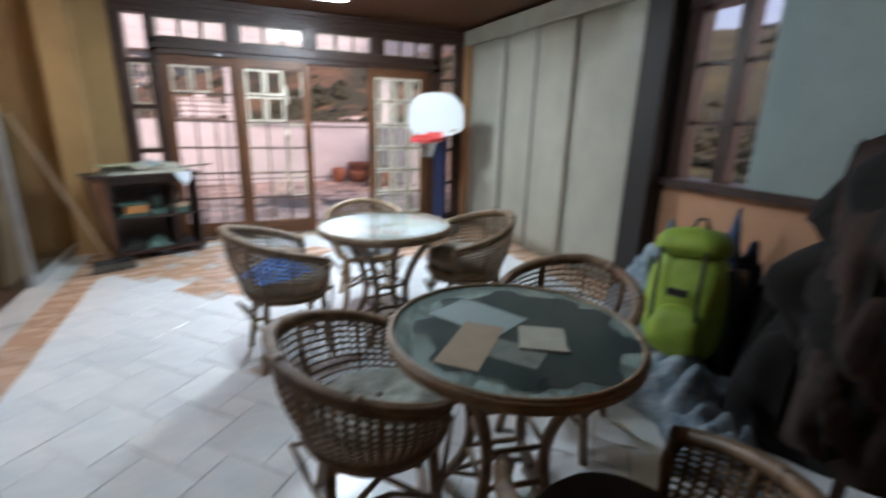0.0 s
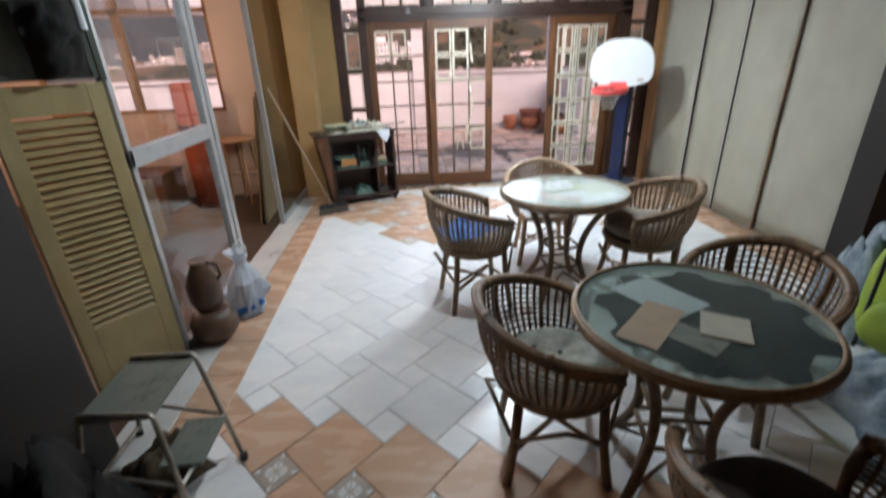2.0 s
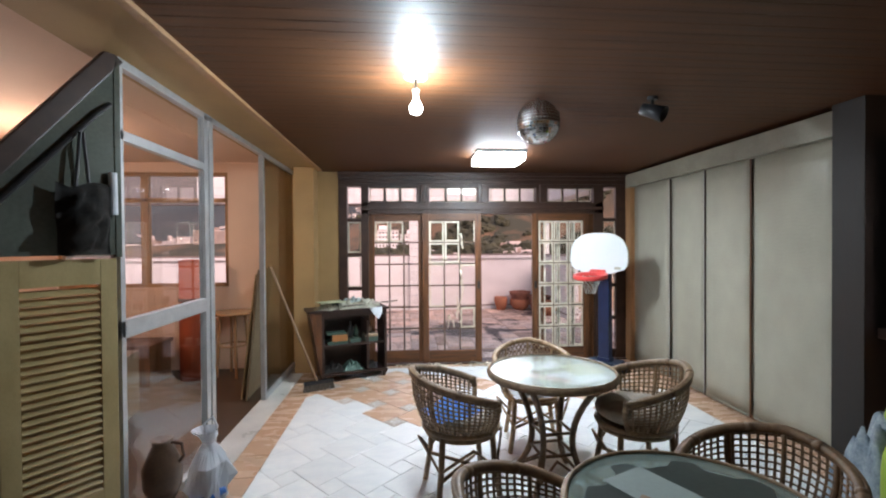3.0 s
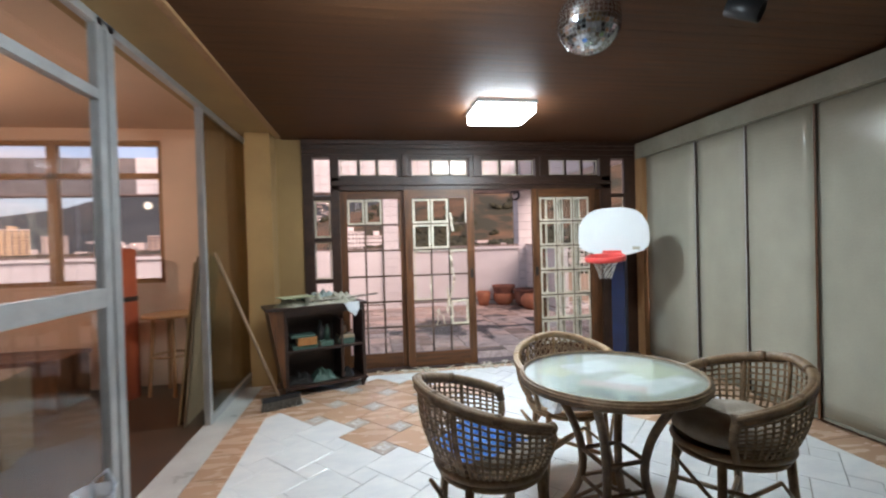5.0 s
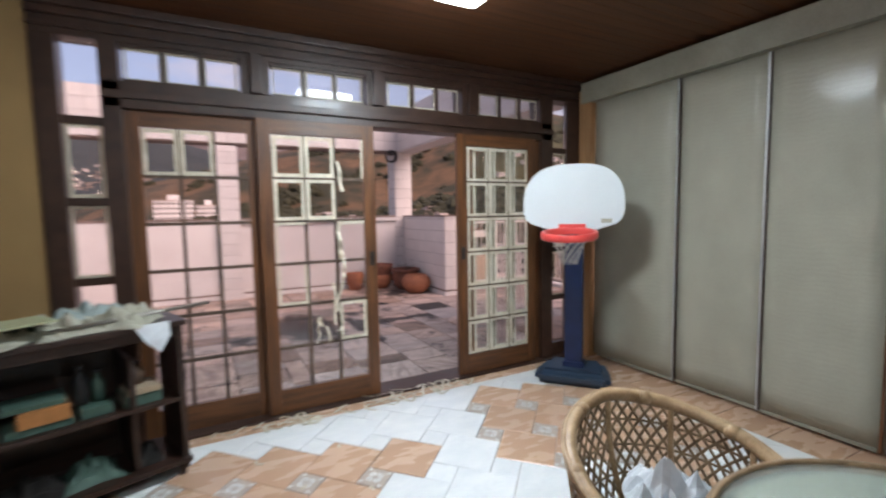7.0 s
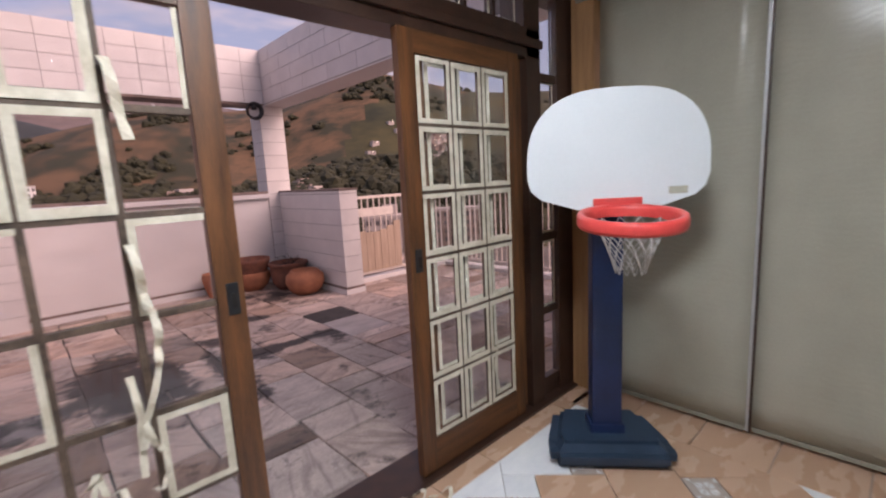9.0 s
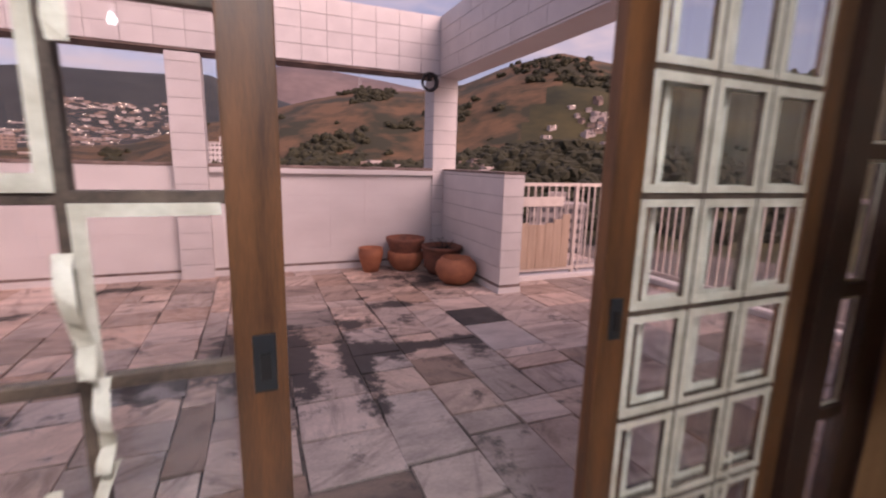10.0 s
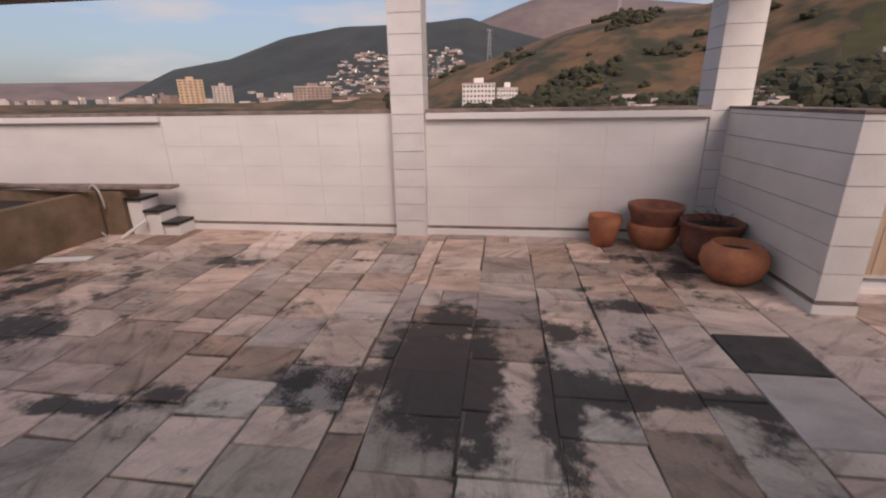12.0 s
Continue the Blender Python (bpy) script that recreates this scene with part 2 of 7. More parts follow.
def slab(outline, z0, z1, bm=None):
    """An upright prism over a plan outline."""
    bm = bm or bmesh.new()
    lo = [bm.verts.new((x, y, z0)) for x, y in outline]
    hi = [bm.verts.new((x, y, z1)) for x, y in outline]
    bm.faces.new(lo[::-1])
    bm.faces.new(hi)
    n = len(lo)
    for i in range(n):
        bm.faces.new((lo[i], lo[(i + 1) % n], hi[(i + 1) % n], hi[i]))
    return bm


def crumpled(w, d, h, seed, n=14, bm=None):
    """A crumpled sheet of cloth or paper, a closed thin heap."""
    bm = bm or bmesh.new()
    grid = []
    for i in range(n + 1):
        row = []
        for j in range(n + 1):
            u, v = i / n - 0.5, j / n - 0.5
            e = max(0, 1 - (2 * abs(u)) ** 3) * max(0, 1 - (2 * abs(v)) ** 3)
            s = Vector((u * 3.1 + seed * 7.3, v * 3.1, seed))
            z = h * e * (0.35 + 0.65 * abs(noise.noise(s * 1.3)) * 2 + 0.25 * noise.noise(s * 4)) if h < 0.3 else h * e ** 0.7 * (0.62 + 0.45 * noise.noise(s * 1.4) + 0.20 * noise.noise(s * 3.3) + 0.13 * abs(noise.noise(s * 7.0)))
            k = 1 + 0.22 * noise.noise(Vector((u * 2, v * 2, seed + 9)))
            row.append(bm.verts.new((u * w * k, v * d * k, max(0.002, z))))
        grid.append(row)
    for i in range(n):
        for j in range(n):
            bm.faces.new((grid[i][j], grid[i + 1][j], grid[i + 1][j + 1], grid[i][j + 1]))
    rim = [grid[0][j] for j in range(n + 1)] + [grid[i][n] for i in range(1, n + 1)] + [grid[n][j] for j in range(n - 1, -1, -1)] + [grid[i][0] for i in range(n - 1, 0, -1)]
    low = [bm.verts.new((v.co.x, v.co.y, 0)) for v in rim]
    for i in range(len(rim)):
        q = (i + 1) % len(rim)
        bm.faces.new((rim[q], rim[i], low[i], low[q]))
    bm.faces.new(low)
    return bm


# ---- the room: floor bed, ceiling, walls ----
FRONT = 7.10      # the wall with the French doors
RIGHT = 4.52      # the line of the blinds
LEFT = -0.29      # the glazed partition
CEIL = 2.70
BACK = -1.6

setting(obj("floor", bx(-4.2, 5.0, BACK - 0.1, 7.22, -0.20, -0.012), M_GROUT), "tiled indoor floor of white and terracotta tiles", "floor")

# boarded ceiling, each board with a small gap
bm = bmesh.new()
bx(0.12, 5.0, BACK, 7.2, CEIL + 0.02, CEIL + 0.12, 0, bm)
yb = BACK
while yb < 7.05:
    y1 = min(yb + 0.098, 7.06)
    bx(0.13, 4.95, yb, y1 - 0.002, CEIL, CEIL + 0.02, 0.0015, bm)
    yb += 0.098
setting(obj("ceiling", bm, M_CEIL), "varnished dark brown boarded ceiling", "ceiling")
setting(obj("ceiling_side_soffit", bx(-0.42, 0.12, BACK, 7.098, CEIL + 0.0135, CEIL + 0.12), M_OCHRE), "ochre painted soffit over the glazed partition", "soffit")
bm = bmesh.new()
bx(0.10, 0.15, BACK, 6.9, CEIL - 0.022, CEIL + 0.005, 0.006, bm)
setting(obj("trim_ceiling", bm, M_TRIMWOOD), "thin light wood ceiling moulding", "moulding")

# ochre wall pieces that step in beside the doors
bm = slab([(-0.194, 6.76), (0.065, 6.76), (0.065, 7.05), (0.345, 7.05), (0.345, 7.22), (-0.42, 7.22), (-0.42, 7.10), (-0.194, 7.10)], -0.02, CEIL + 0.012)
setting(obj("wall_pier", bm, M_OCHRE), "ochre painted stepped wall pier", "wall")

# wall above and beside the doors is all dark timber framing: head, posts, transom
front = thing("door_frame", "dark stained timber frame with transom lights over French doors", "door frame", kind="structure")


def fr(x0, x1, z0, z1, y0=7.02, y1=7.18, name="post", bev=0.006, m=None):
    return part(name, bx(x0, x1, y0, y1, z0, z1, bev), m or M_FRAME, front)


fr(0.345, 4.50, 2.50, CEIL + 0.012, 7.04, 7.20, "head_beam")
fr(0.345, 4.50, 2.645, 2.695, 6.985, 7.04, "cornice")
fr(0.345, 4.50, 2.60, 2.645, 7.01, 7.04, "cornice")
fr(0.345, 4.50, 2.535, 2.56, 7.015, 7.04, "cornice")
fr(0.66, 4.13, 2.115, 2.275, 7.03, 7.20, "transom_rail")
fr(0.66, 4.13, 2.17, 2.215, 7.005, 7.03, "moulding")
GROUPS = [(0.765, 1.415), (1.615, 2.285), (2.465, 3.125), (3.315, 3.975)]
fr(0.345, 0.462, -0.01, 2.50, 7.04, 7.20, "post")
fr(0.655, 0.755, -0.01, 2.50, 7.03, 7.20, "post")
fr(4.00, 4.135, -0.01, 2.50, 7.03, 7.10, "post")
fr(4.325, 4.50, -0.01, 2.50, 7.04, 7.10, "post")
for (a, b), (c, d) in zip(GROUPS, GROUPS[1:]):
    fr(b + 0.01, c - 0.01, 2.275, 2.50, 7.03, 7.20, "mullion")
    fr((b + c) / 2 - 0.035, (b + c) / 2 + 0.035, 2.275, 2.53, 6.995, 7.03, "mullion_cap")
fr(3.985, 4.00, 2.275, 2.50, 7.03, 7.20, "mullion")


def pane_with_tape(x0, x1, z0, z1, y, holder, tape=0.0, glass=None, sides="lrtb", dy=-0.006):
    pn = part("pane", bx(x0, x1, y - 0.002, y + 0.002, z0, z1), glass or M_GLASS, holder)
    pn.visible_shadow = False
    if tape:
        bm = bmesh.new()
        w = tape
        j = lambda: random.uniform(-0.004, 0.004)
        yy0, yy1 = y + dy - 0.0006, y + dy + 0.0006
        if "l" in sides:
            bx(x0, x0 + w + j(), yy0, yy1, z0, z1, 0, bm)
        if "r" in sides:
            bx(x1 - w + j(), x1, yy0, yy1, z0, z1, 0, bm)
        if "t" in sides:
            bx(x0, x1, yy0 - 0.0015, yy1 - 0.0015, z1 - w + j(), z1, 0, bm)
        if "b" in sides:
            bx(x0, x1, yy0 - 0.0015, yy1 - 0.0015, z0, z0 + w + j(), 0, bm)
        part("masking_tape", bm, M_TAPE, pn, "cream masking tape round a pane")
    return pn


# transom lights: three panes a group
for a, b in GROUPS:
    w = (b - a) / 3
    part("transom_bar", bx(a, b, 7.05, 7.11, 2.275, 2.293, 0.003), M_FRAME, front)
    part("transom_bar", bx(a, b, 7.05, 7.11, 2.478, 2.50, 0.003), M_FRAME, front)
    for i in range(3):
        pane_with_tape(a + i * w + 0.012, a + (i + 1) * w - 0.012, 2.293, 2.478, 7.08, front, 0.012)
        if i:
            part("muntin", bx(a + i * w - 0.012, a + i * w + 0.012, 7.05, 7.11, 2.293, 2.478, 0.003), M_FRAME, front)
# side lights: five panes each
for x0, x1, taped in ((0.462, 0.655, {1: 0.022, 2: 0.014, 4: 0.01}), (4.135, 4.325, {1: 0.012, 2: 0.014, 3: 0.014})):
    for i in range(5):
        z1 = 2.485 - i * 0.478
        pane_with_tape(x0 + 0.008, x1 - 0.008, z1 - 0.43, z1, 7.075, front, taped.get(i, 0))
        part("side_rail", bx(x0, x1, 7.05, 7.10, z1 - 0.478, z1 - 0.43, 0.004), M_FRAME, front)
    part("bottom_rail", bx(x0, x1, 7.06, 7.14, -0.01, 0.10, 0.004), M_FRAME, front)


def leaf(number, x0, x1, y, taped, label, handle=None):
    """A glazed sliding door leaf: two stiles, two rails, three by six panes."""
    d = thing("door_%d" % number, label, "door", "sliding French door leaves", "structure")
    z0, z1, t = 0.022, 2.118, 0.021
    st = 0.090
    part("stile", bx(x0, x0 + st, y - t, y + t, z0, z1, 0.004), M_DOOR, d)
    part("stile", bx(x1 - st, x1, y - t, y + t, z0, z1, 0.004), M_DOOR, d)
    part("top_rail", bx(x0 + st, x1 - st, y - t + 0.002, y + t - 0.002, z1 - 0.10, z1, 0.003), M_DOOR_H, d)
    part("bottom_rail", bx(x0 + st, x1 - st, y - t + 0.002, y + t - 0.002, z0, z0 + 0.17, 0.003), M_DOOR_H, d)
    lo, hi = z0 + 0.17, z1 - 0.10
    cw, rh = (x1 - x0 - 2 * st) / 3, (hi - lo) / 6
    for i in (1, 2):
        part("muntin", bx(x0 + st + i * cw - 0.011, x0 + st + i * cw + 0.011, y - 0.016, y + 0.016, lo, hi, 0.003), M_MUNTIN, d)
    for j in range(1, 6):
        part("muntin", bx(x0 + st, x1 - st, y - 0.014, y + 0.014, hi - j * rh - 0.011, hi - j * rh + 0.011, 0.003), M_MUNTIN, d)
    for j in range(6):
        for i in range(3):
            tp = taped.get((j, i), None)
            a, s = (tp if isinstance(tp, tuple) else (tp or 0, "lrtb"))
            pane_with_tape(x0 + st + i * cw + 0.006, x0 + st + (i + 1) * cw - 0.006, hi - (j + 1) * rh + 0.008, hi - j * rh - 0.008, y, d, a, sides=s, dy=-0.0175)
    if handle:
        hx, hz = handle
        h = part("handle", bx(hx - 0.020, hx + 0.020, y - t - 0.004, y - t + 0.002, hz - 0.055, hz + 0.055, 0.003), M_BLACK, d, "black recessed pull plate")
        part("latch", bx(hx - 0.008, hx + 0.010, y - t - 0.010, y - t - 0.003, hz - 0.03, hz + 0.02, 0.002), M_EBONY, h)
    return d


ALL = {(j, i): 0.022 for j in range(6) for i in range(3)}
leaf(1, 0.745, 1.535, 7.095, {(0, 0): 0.024, (0, 1): 0.024}, "brown wooden French door leaf, two panes taped")
leaf(2, 1.500, 2.338, 7.045, {(0, 0): 0.026, (0, 1): 0.026, (1, 0): 0.024, (1, 1): 0.026, (0, 2): (0.018, "r"), (2, 0): (0.018, "lt"), (2, 2): (0.022, "lt"), (3, 0): (0.018, "lrb"), (4, 2): 0.024},
     "brown wooden sliding French door leaf, partly taped panes", (2.298, 1.108))
leaf(3, 3.165, 4.00, 7.095, ALL, "brown wooden French door leaf slid behind its neighbour")
leaf(4, 3.075, 3.915, 7.045, ALL, "brown wooden sliding French door leaf, all panes taped", (3.122, 1.10))
part("threshold", bx(0.345, 4.50, 6.985, 7.25, -0.02, 0.015, 0.004), M_FRAME, front)

# right: window wall behind the blinds, pelmet, oak end post
setting(obj("wall_right", bx(4.66, 4.86, 3.62, 7.22, -0.02, 0.55), M_OCHRE), "ochre wall under the long window", "wall")
setting(obj("wall_right_head", bx(4.66, 4.86, 3.62, 7.22, 2.40, CEIL + 0.012), M_OCHRE), "ochre wall over the long window", "wall")
win = thing("window_right", "long dark window hidden behind grey panel blinds", "window", kind="structure")
for yy in (3.62, 4.69, 5.75, 6.82):
    part("window_post", bx(4.70, 4.80, yy, yy + 0.10, 0.55, 2.40, 0.004), M_FRAME, win)
for a, b in ((3.72, 4.69), (4.79, 5.75), (5.85, 6.82), (6.92, 7.22)):
    part("pane", bx(4.748, 4.752, a, b, 0.55, 2.40), M_GLASS, win).visible_shadow = False
setting(obj("trim_pelmet", bx(4.44, 4.66, 3.80, 6.98, 2.475, 2.665, 0.006), M_PELMET), "grey painted blind pelmet board", "pelmet")
setting(obj("trim_post", bx(4.46, 4.60, 6.87, 7.02, -0.01, 2.60, 0.005), M_TRIMWOOD), "light oak corner post", "post")
setting(obj("wall_right_corner", bx(4.60, 4.86, 6.98, 7.22, -0.01, CEIL + 0.012), M_FRAME), "dark timber corner post", "post")

SEAMS = [6.84, 6.00, 5.36, 4.71, 3.83]
for i in range(4):
    y1, y0 = SEAMS[i], SEAMS[i + 1]
    off = 0.016 * (i % 2)
    pb = thing("panel_blind", "grey woven fabric panel blind hanging to the floor", "blind", "panel blinds along the window")
    bm = bmesh.new()
    n = 16
    grid = [[bm.verts.new((4.515 + off + 0.002 * noise.noise(Vector((j * 0.31, k * 0.4, i * 3.7))), y0 + 0.004 + (y1 - y0 + 0.012) * k / 6, 0.045 + 2.435 * j / n)) for k in range(7)] for j in range(n + 1)]
    for j in range(n):
        for k in range(6):
            bm.faces.new((grid[j][k], grid[j][k + 1], grid[j + 1][k + 1], grid[j + 1][k]))
    cl = part("fabric", bm, M_BLIND, pb, smooth=True)
    sol = cl.modifiers.new("thick", "SOLIDIFY")
    sol.thickness = 0.003
    part("bottom_bar", bx(4.508 + off, 4.526 + off, y0 + 0.012, y1 - 0.018, 0.025, 0.050, 0.004), M_PELMET, pb)
    if i == 2:
        part("edge_strip", bx(4.500, 4.511, y0 - 0.012, y0 + 0.004, 0.03, 2.47, 0.002), M_DOOR, pb, "dark red-brown edge strip")
    else:
        part("edge_strip", bx(4.501, 4.511, y0 - 0.006, y0 + 0.008, 0.03, 2.47, 0.002), M_ALU, pb, "pale edge strip")
        # Dark strip stands for the shadowed gap beside the pale edge.
        part("edge_profile", bx(4.498, 4.512, y0 - 0.018, y0 - 0.0065, 0.03, 2.47, 0.002), M_FRAME, pb, "dark strip standing for the shaded gap between blinds")

# near end of the right side: dark post, window over an orange wall
setting(obj("wall_right_near", bx(4.60, 4.80, BACK, 3.62, -0.02, 1.02), M_ORANGE), "orange wall under the near window", "wall")
setting(obj("wall_right_near_head", bx(4.60, 4.80, BACK, 3.62, 2.40, CEIL + 0.012), M_ORANGE), "orange wall over the near window", "wall")
setting(obj("wall_right_near_end", bx(4.60, 4.80, BACK, 1.2, 1.02, 2.40), M_ORANGE), "orange wall beside the near window", "wall")
setting(obj("trim_dark_post", bx(4.42, 4.66, 3.58, 3.82, -0.01, CEIL, 0.006), M_EBONY), "dark stained timber post", "post")
wn2 = thing("window_near", "dark red-brown timber window with small panes", "window", kind="structure")
part("window_sill", bx(4.52, 4.80, 1.2, 3.58, 1.02, 1.09, 0.006), M_FRAME, wn2)
part("window_head", bx(4.58, 4.80, 1.2, 3.58, 2.33, 2.40, 0.006), M_FRAME, wn2)
for yy in (1.2, 1.95, 2.72, 3.46):
    part("window_post", bx(4.60, 4.74, yy, yy + 0.12, 1.09, 2.33, 0.005), M_FRAME, wn2)
for a, b in ((1.32, 1.95), (2.07, 2.72), (2.84, 3.46)):
    part("pane", bx(4.668, 4.672, a, b, 1.09, 2.33), M_GLASS, wn2).visible_shadow = False
    if b > 3:
        part("mullion", bx(4.61, 4.73, 3.10, 3.19, 1.09, 2.33, 0.005), M_FRAME, wn2)
    for zz in (1.50, 1.92):
        part("muntin", bx(4.64, 4.70, a, b, zz, zz + 0.03, 0.003), M_FRAME, wn2)

# back wall, left wall behind the camera
setting(obj("wall_back", bx(-4.2, 4.80, BACK - 0.15, BACK, -0.02, CEIL + 0.12), M_OCHRE), "plain ochre back wall", "wall")
setting(obj("wall_left_near", bx(-0.44, -0.29, BACK, 1.15, -0.02, CEIL + 0.012), M_ORANGE), "orange painted wall", "wall")

# ---- the glazed partition and the side room ----
gp = thing("glazed_partition", "grey aluminium glazed partition with an open doorway", "partition", kind="structure")


def al(y0, y1, z0, z1, name="mullion", x0=-0.315, x1=-0.265):
    return part(name, bx(x0, x1, y0, y1, z0, z1, 0.004), M_ALU, gp)


al(4.41, 4.48, 0.004, 2.71)
al(4.32, 4.385, 0.004, 2.71)
al(5.745, 5.80, 0.004, 2.71)
al(3.29, 7.10, 2.665, 2.712, "head")
al(3.29, 4.32, 2.27, 2.325, "transom_rail")
al(3.29, 4.32, 1.19, 1.29, "mid_rail")
al(3.29, 3.33, 0.004, 2.71)
al(5.80, 7.10, 0.004, 0.07, "bottom_rail")
al(3.29, 4.32, 0.004, 0.08, "bottom_rail")
for a, b, z0, z1, g in ((3.33, 4.32, 0.08, 1.19, M_GLASS), (3.33, 4.32, 1.29, 2.27, M_GLASS), (3.33, 4.32, 2.325, 2.665, M_GLASS), (5.80, 7.098, 0.07, 2.665, M_DUSTY)):
    part("pane", bx(-0.292, -0.288, a, b, z0, z1), g, gp).visible_shadow = False
setting(obj("window_sill_partition", bx(-0.33, -0.088, 2.4, 6.755, -0.012, 0.004, 0.002), M_SILL), "pale marble sill strip under the partition", "sill")

# side room shell
setting(obj("wall_side_far_low", bx(-4.2, -0.42, 7.10, 7.26, -0.02, 1.13), M_PEACH), "peach wall under a window", "wall")
setting(obj("wall_side_far_right", bx(-1.15, -0.42, 7.10, 7.26, 1.13, 2.82), M_PEACH), "peach wall beside a window", "wall")
setting(obj("wall_side_far_left", bx(-4.2, -3.35, 7.10, 7.26, 1.13, 2.82), M_PEACH), "peach wall beside a window", "wall")
setting(obj("wall_side_far_top", bx(-3.35, -1.15, 7.10, 7.26, 2.69, 2.82), M_PEACH), "peach wall above a window", "wall")
setting(obj("wall_side_left", bx(-4.35, -4.2, BACK, 7.26, -0.02, 2.82), M_PEACH), "peach side room wall", "wall")
setting(obj("ceiling_side", bx(-4.2, -0.42, BACK, 7.26, 2.82, 2.92), M_PEACH), "peach painted ceiling", "ceiling")
sw = thing("window_side", "wide window in the side room facing the terrace", "window", kind="structure")
for a, b, z0, z1 in ((-3.35, -1.15, 1.13, 1.18), (-3.35, -1.15, 2.64, 2.69), (-3.35, -1.15, 2.28, 2.34), (-3.35, -3.30, 1.18, 2.64), (-1.20, -1.15, 1.18, 2.64), (-2.30, -2.20, 1.18, 2.64)):
    part("window_frame", bx(a, b, 7.13, 7.20, z0, z1, 0.004), M_TRIMWOOD, sw)
for a, b in ((-3.30, -2.30), (-2.20, -1.20)):
    for z0, z1 in ((1.18, 2.28), (2.34, 2.64)):
        part("pane", bx(a, b, 7.163, 7.167, z0, z1), M_GLASS, sw).visible_shadow = False

# ---- things in the room ----
M_CUSH_G = mat("grey_green_floral_cushion", (0.44, 0.42, 0.36), (0.22, 0.23, 0.19), 0.95, 22, 0.3, fine=120)
M_CUSH_B = mat("blue_patterned_cushion", (0.13, 0.33, 0.70), (0.03, 0.10, 0.40), 0.9, 45, 0.3)
M_CUSH_T = mat("taupe_cushion", (0.42, 0.36, 0.29), (0.27, 0.225, 0.175), 0.95, 12, 0.3, fine=120)
M_CUSH_D = mat("dark_brown_cushion", (0.055, 0.032, 0.024), (0.03, 0.018, 0.014), 0.95, 12, 0.3, fine=120)
M_PAPER = mat("white_paper", (0.62, 0.64, 0.66), (0.48, 0.50, 0.53), 0.8, 9, 0.1)
M_PAPER_B = mat("blue_printed_paper", (0.20, 0.42, 0.66), (0.45, 0.55, 0.66), 0.8, 12, 0.1)
M_PAPER_Y = mat("yellow_green_sheet", (0.42, 0.43, 0.26), (0.34, 0.35, 0.21), 0.8, 9, 0.05)
M_PAPER_P = mat("pink_sheet", (0.46, 0.31, 0.29), (0.38, 0.25, 0.24), 0.8, 9, 0.05)
M_PAPER_T = mat("brown_envelope_paper", (0.36, 0.27, 0.18), (0.30, 0.22, 0.15), 0.8, 9, 0.1)
M_PAPER_C = mat("cream_notebook_paper", (0.44, 0.42, 0.33), (0.36, 0.34, 0.27), 0.8, 12, 0.1)
M_TABLEGLASS = glass_mat("dull_greenish_table_glass", (0.48, 0.57, 0.53), 0.07)
M_TABLEBOARD = mat("grey_green_table_board", (0.24, 0.25, 0.19), (0.15, 0.16, 0.12), 0.8, 5, 0.1)
M_DARKSHEET = mat("dark_green_plastic_sheet", (0.050, 0.068, 0.062), (0.026, 0.038, 0.035), 0.30, 6, 0.1)
# Pale base and part opacity stand for whitish reflections on the glass.
M_TABLEGLASS_M = glass_mat("dusty_sheen_table_glass", (0.78, 0.81, 0.78), 0.10)
M_TABLEGLASS_M.node_tree.nodes["Principled BSDF"].inputs["Transmission Weight"].default_value = 0.90
M_TABLEGLASS.node_tree.nodes["Principled BSDF"].inputs["Transmission Weight"].default_value = 0.80
M_CABINET = mat("dark_mahogany_shelf", (0.040, 0.015, 0.008), (0.016, 0.007, 0.004), 0.50, 6, 0.1, stretch=(1, 6, 6), coat=0.2)
M_RUST = mat("rust_red_cloth", (0.10, 0.030, 0.018), (0.04, 0.013, 0.009), 0.95, 12, 0.4)
M_SACK = mat("brown_sackcloth", (0.12, 0.085, 0.045), (0.05, 0.036, 0.02), 0.95, 14, 0.5, fine=140)
M_KHAKI = mat("khaki_painted_shutter", (0.42, 0.32, 0.15), (0.33, 0.25, 0.11), 0.45, 5, 0.12, stretch=(2, 2, 1))
M_STOOL_G = mat("worn_green_tread", (0.055, 0.075, 0.055), (0.16, 0.17, 0.14), 0.7, 14, 0.3, contrast=(0.5, 0.75))
M_STEEL = mat("dull_chromed_tube", (0.50, 0.47, 0.41), (0.30, 0.27, 0.23), 0.35, 20, 0.1, metal=0.8)
M_CLAY = mat("brown_glazed_clay", (0.13, 0.075, 0.045), (0.07, 0.04, 0.026), 0.4, 10, 0.2)
M_BAG = bpy.data.materials.new("translucent_plastic_bag")
M_BAG.use_nodes = True
_b = M_BAG.node_tree.nodes["Principled BSDF"]
_b.inputs["Base Color"].default_value = (0.80, 0.84, 0.90, 1)
_b.inputs["Transmission Weight"].default_value, _b.inputs["Roughness"].default_value, _b.inputs["IOR"].default_value = 0.55, 0.32, 1.15
M_BLUE = mat("blue_plastic", (0.05, 0.22, 0.62), (0.04, 0.16, 0.48), 0.4, 12, 0.1)
M_GREENPACK = mat("lime_green_nylon", (0.34, 0.46, 0.05), (0.22, 0.32, 0.03), 0.6, 9, 0.3, fine=150)
M_DARKCLOTH = mat("dark_mixed_clothes", (0.017, 0.013, 0.010), (0.006, 0.005, 0.005), 0.95, 5, 0.5)
M_BLUEGREY = mat("blue_grey_cloth", (0.36, 0.42, 0.45), (0.10, 0.14, 0.19), 0.6, 9, 0.5)
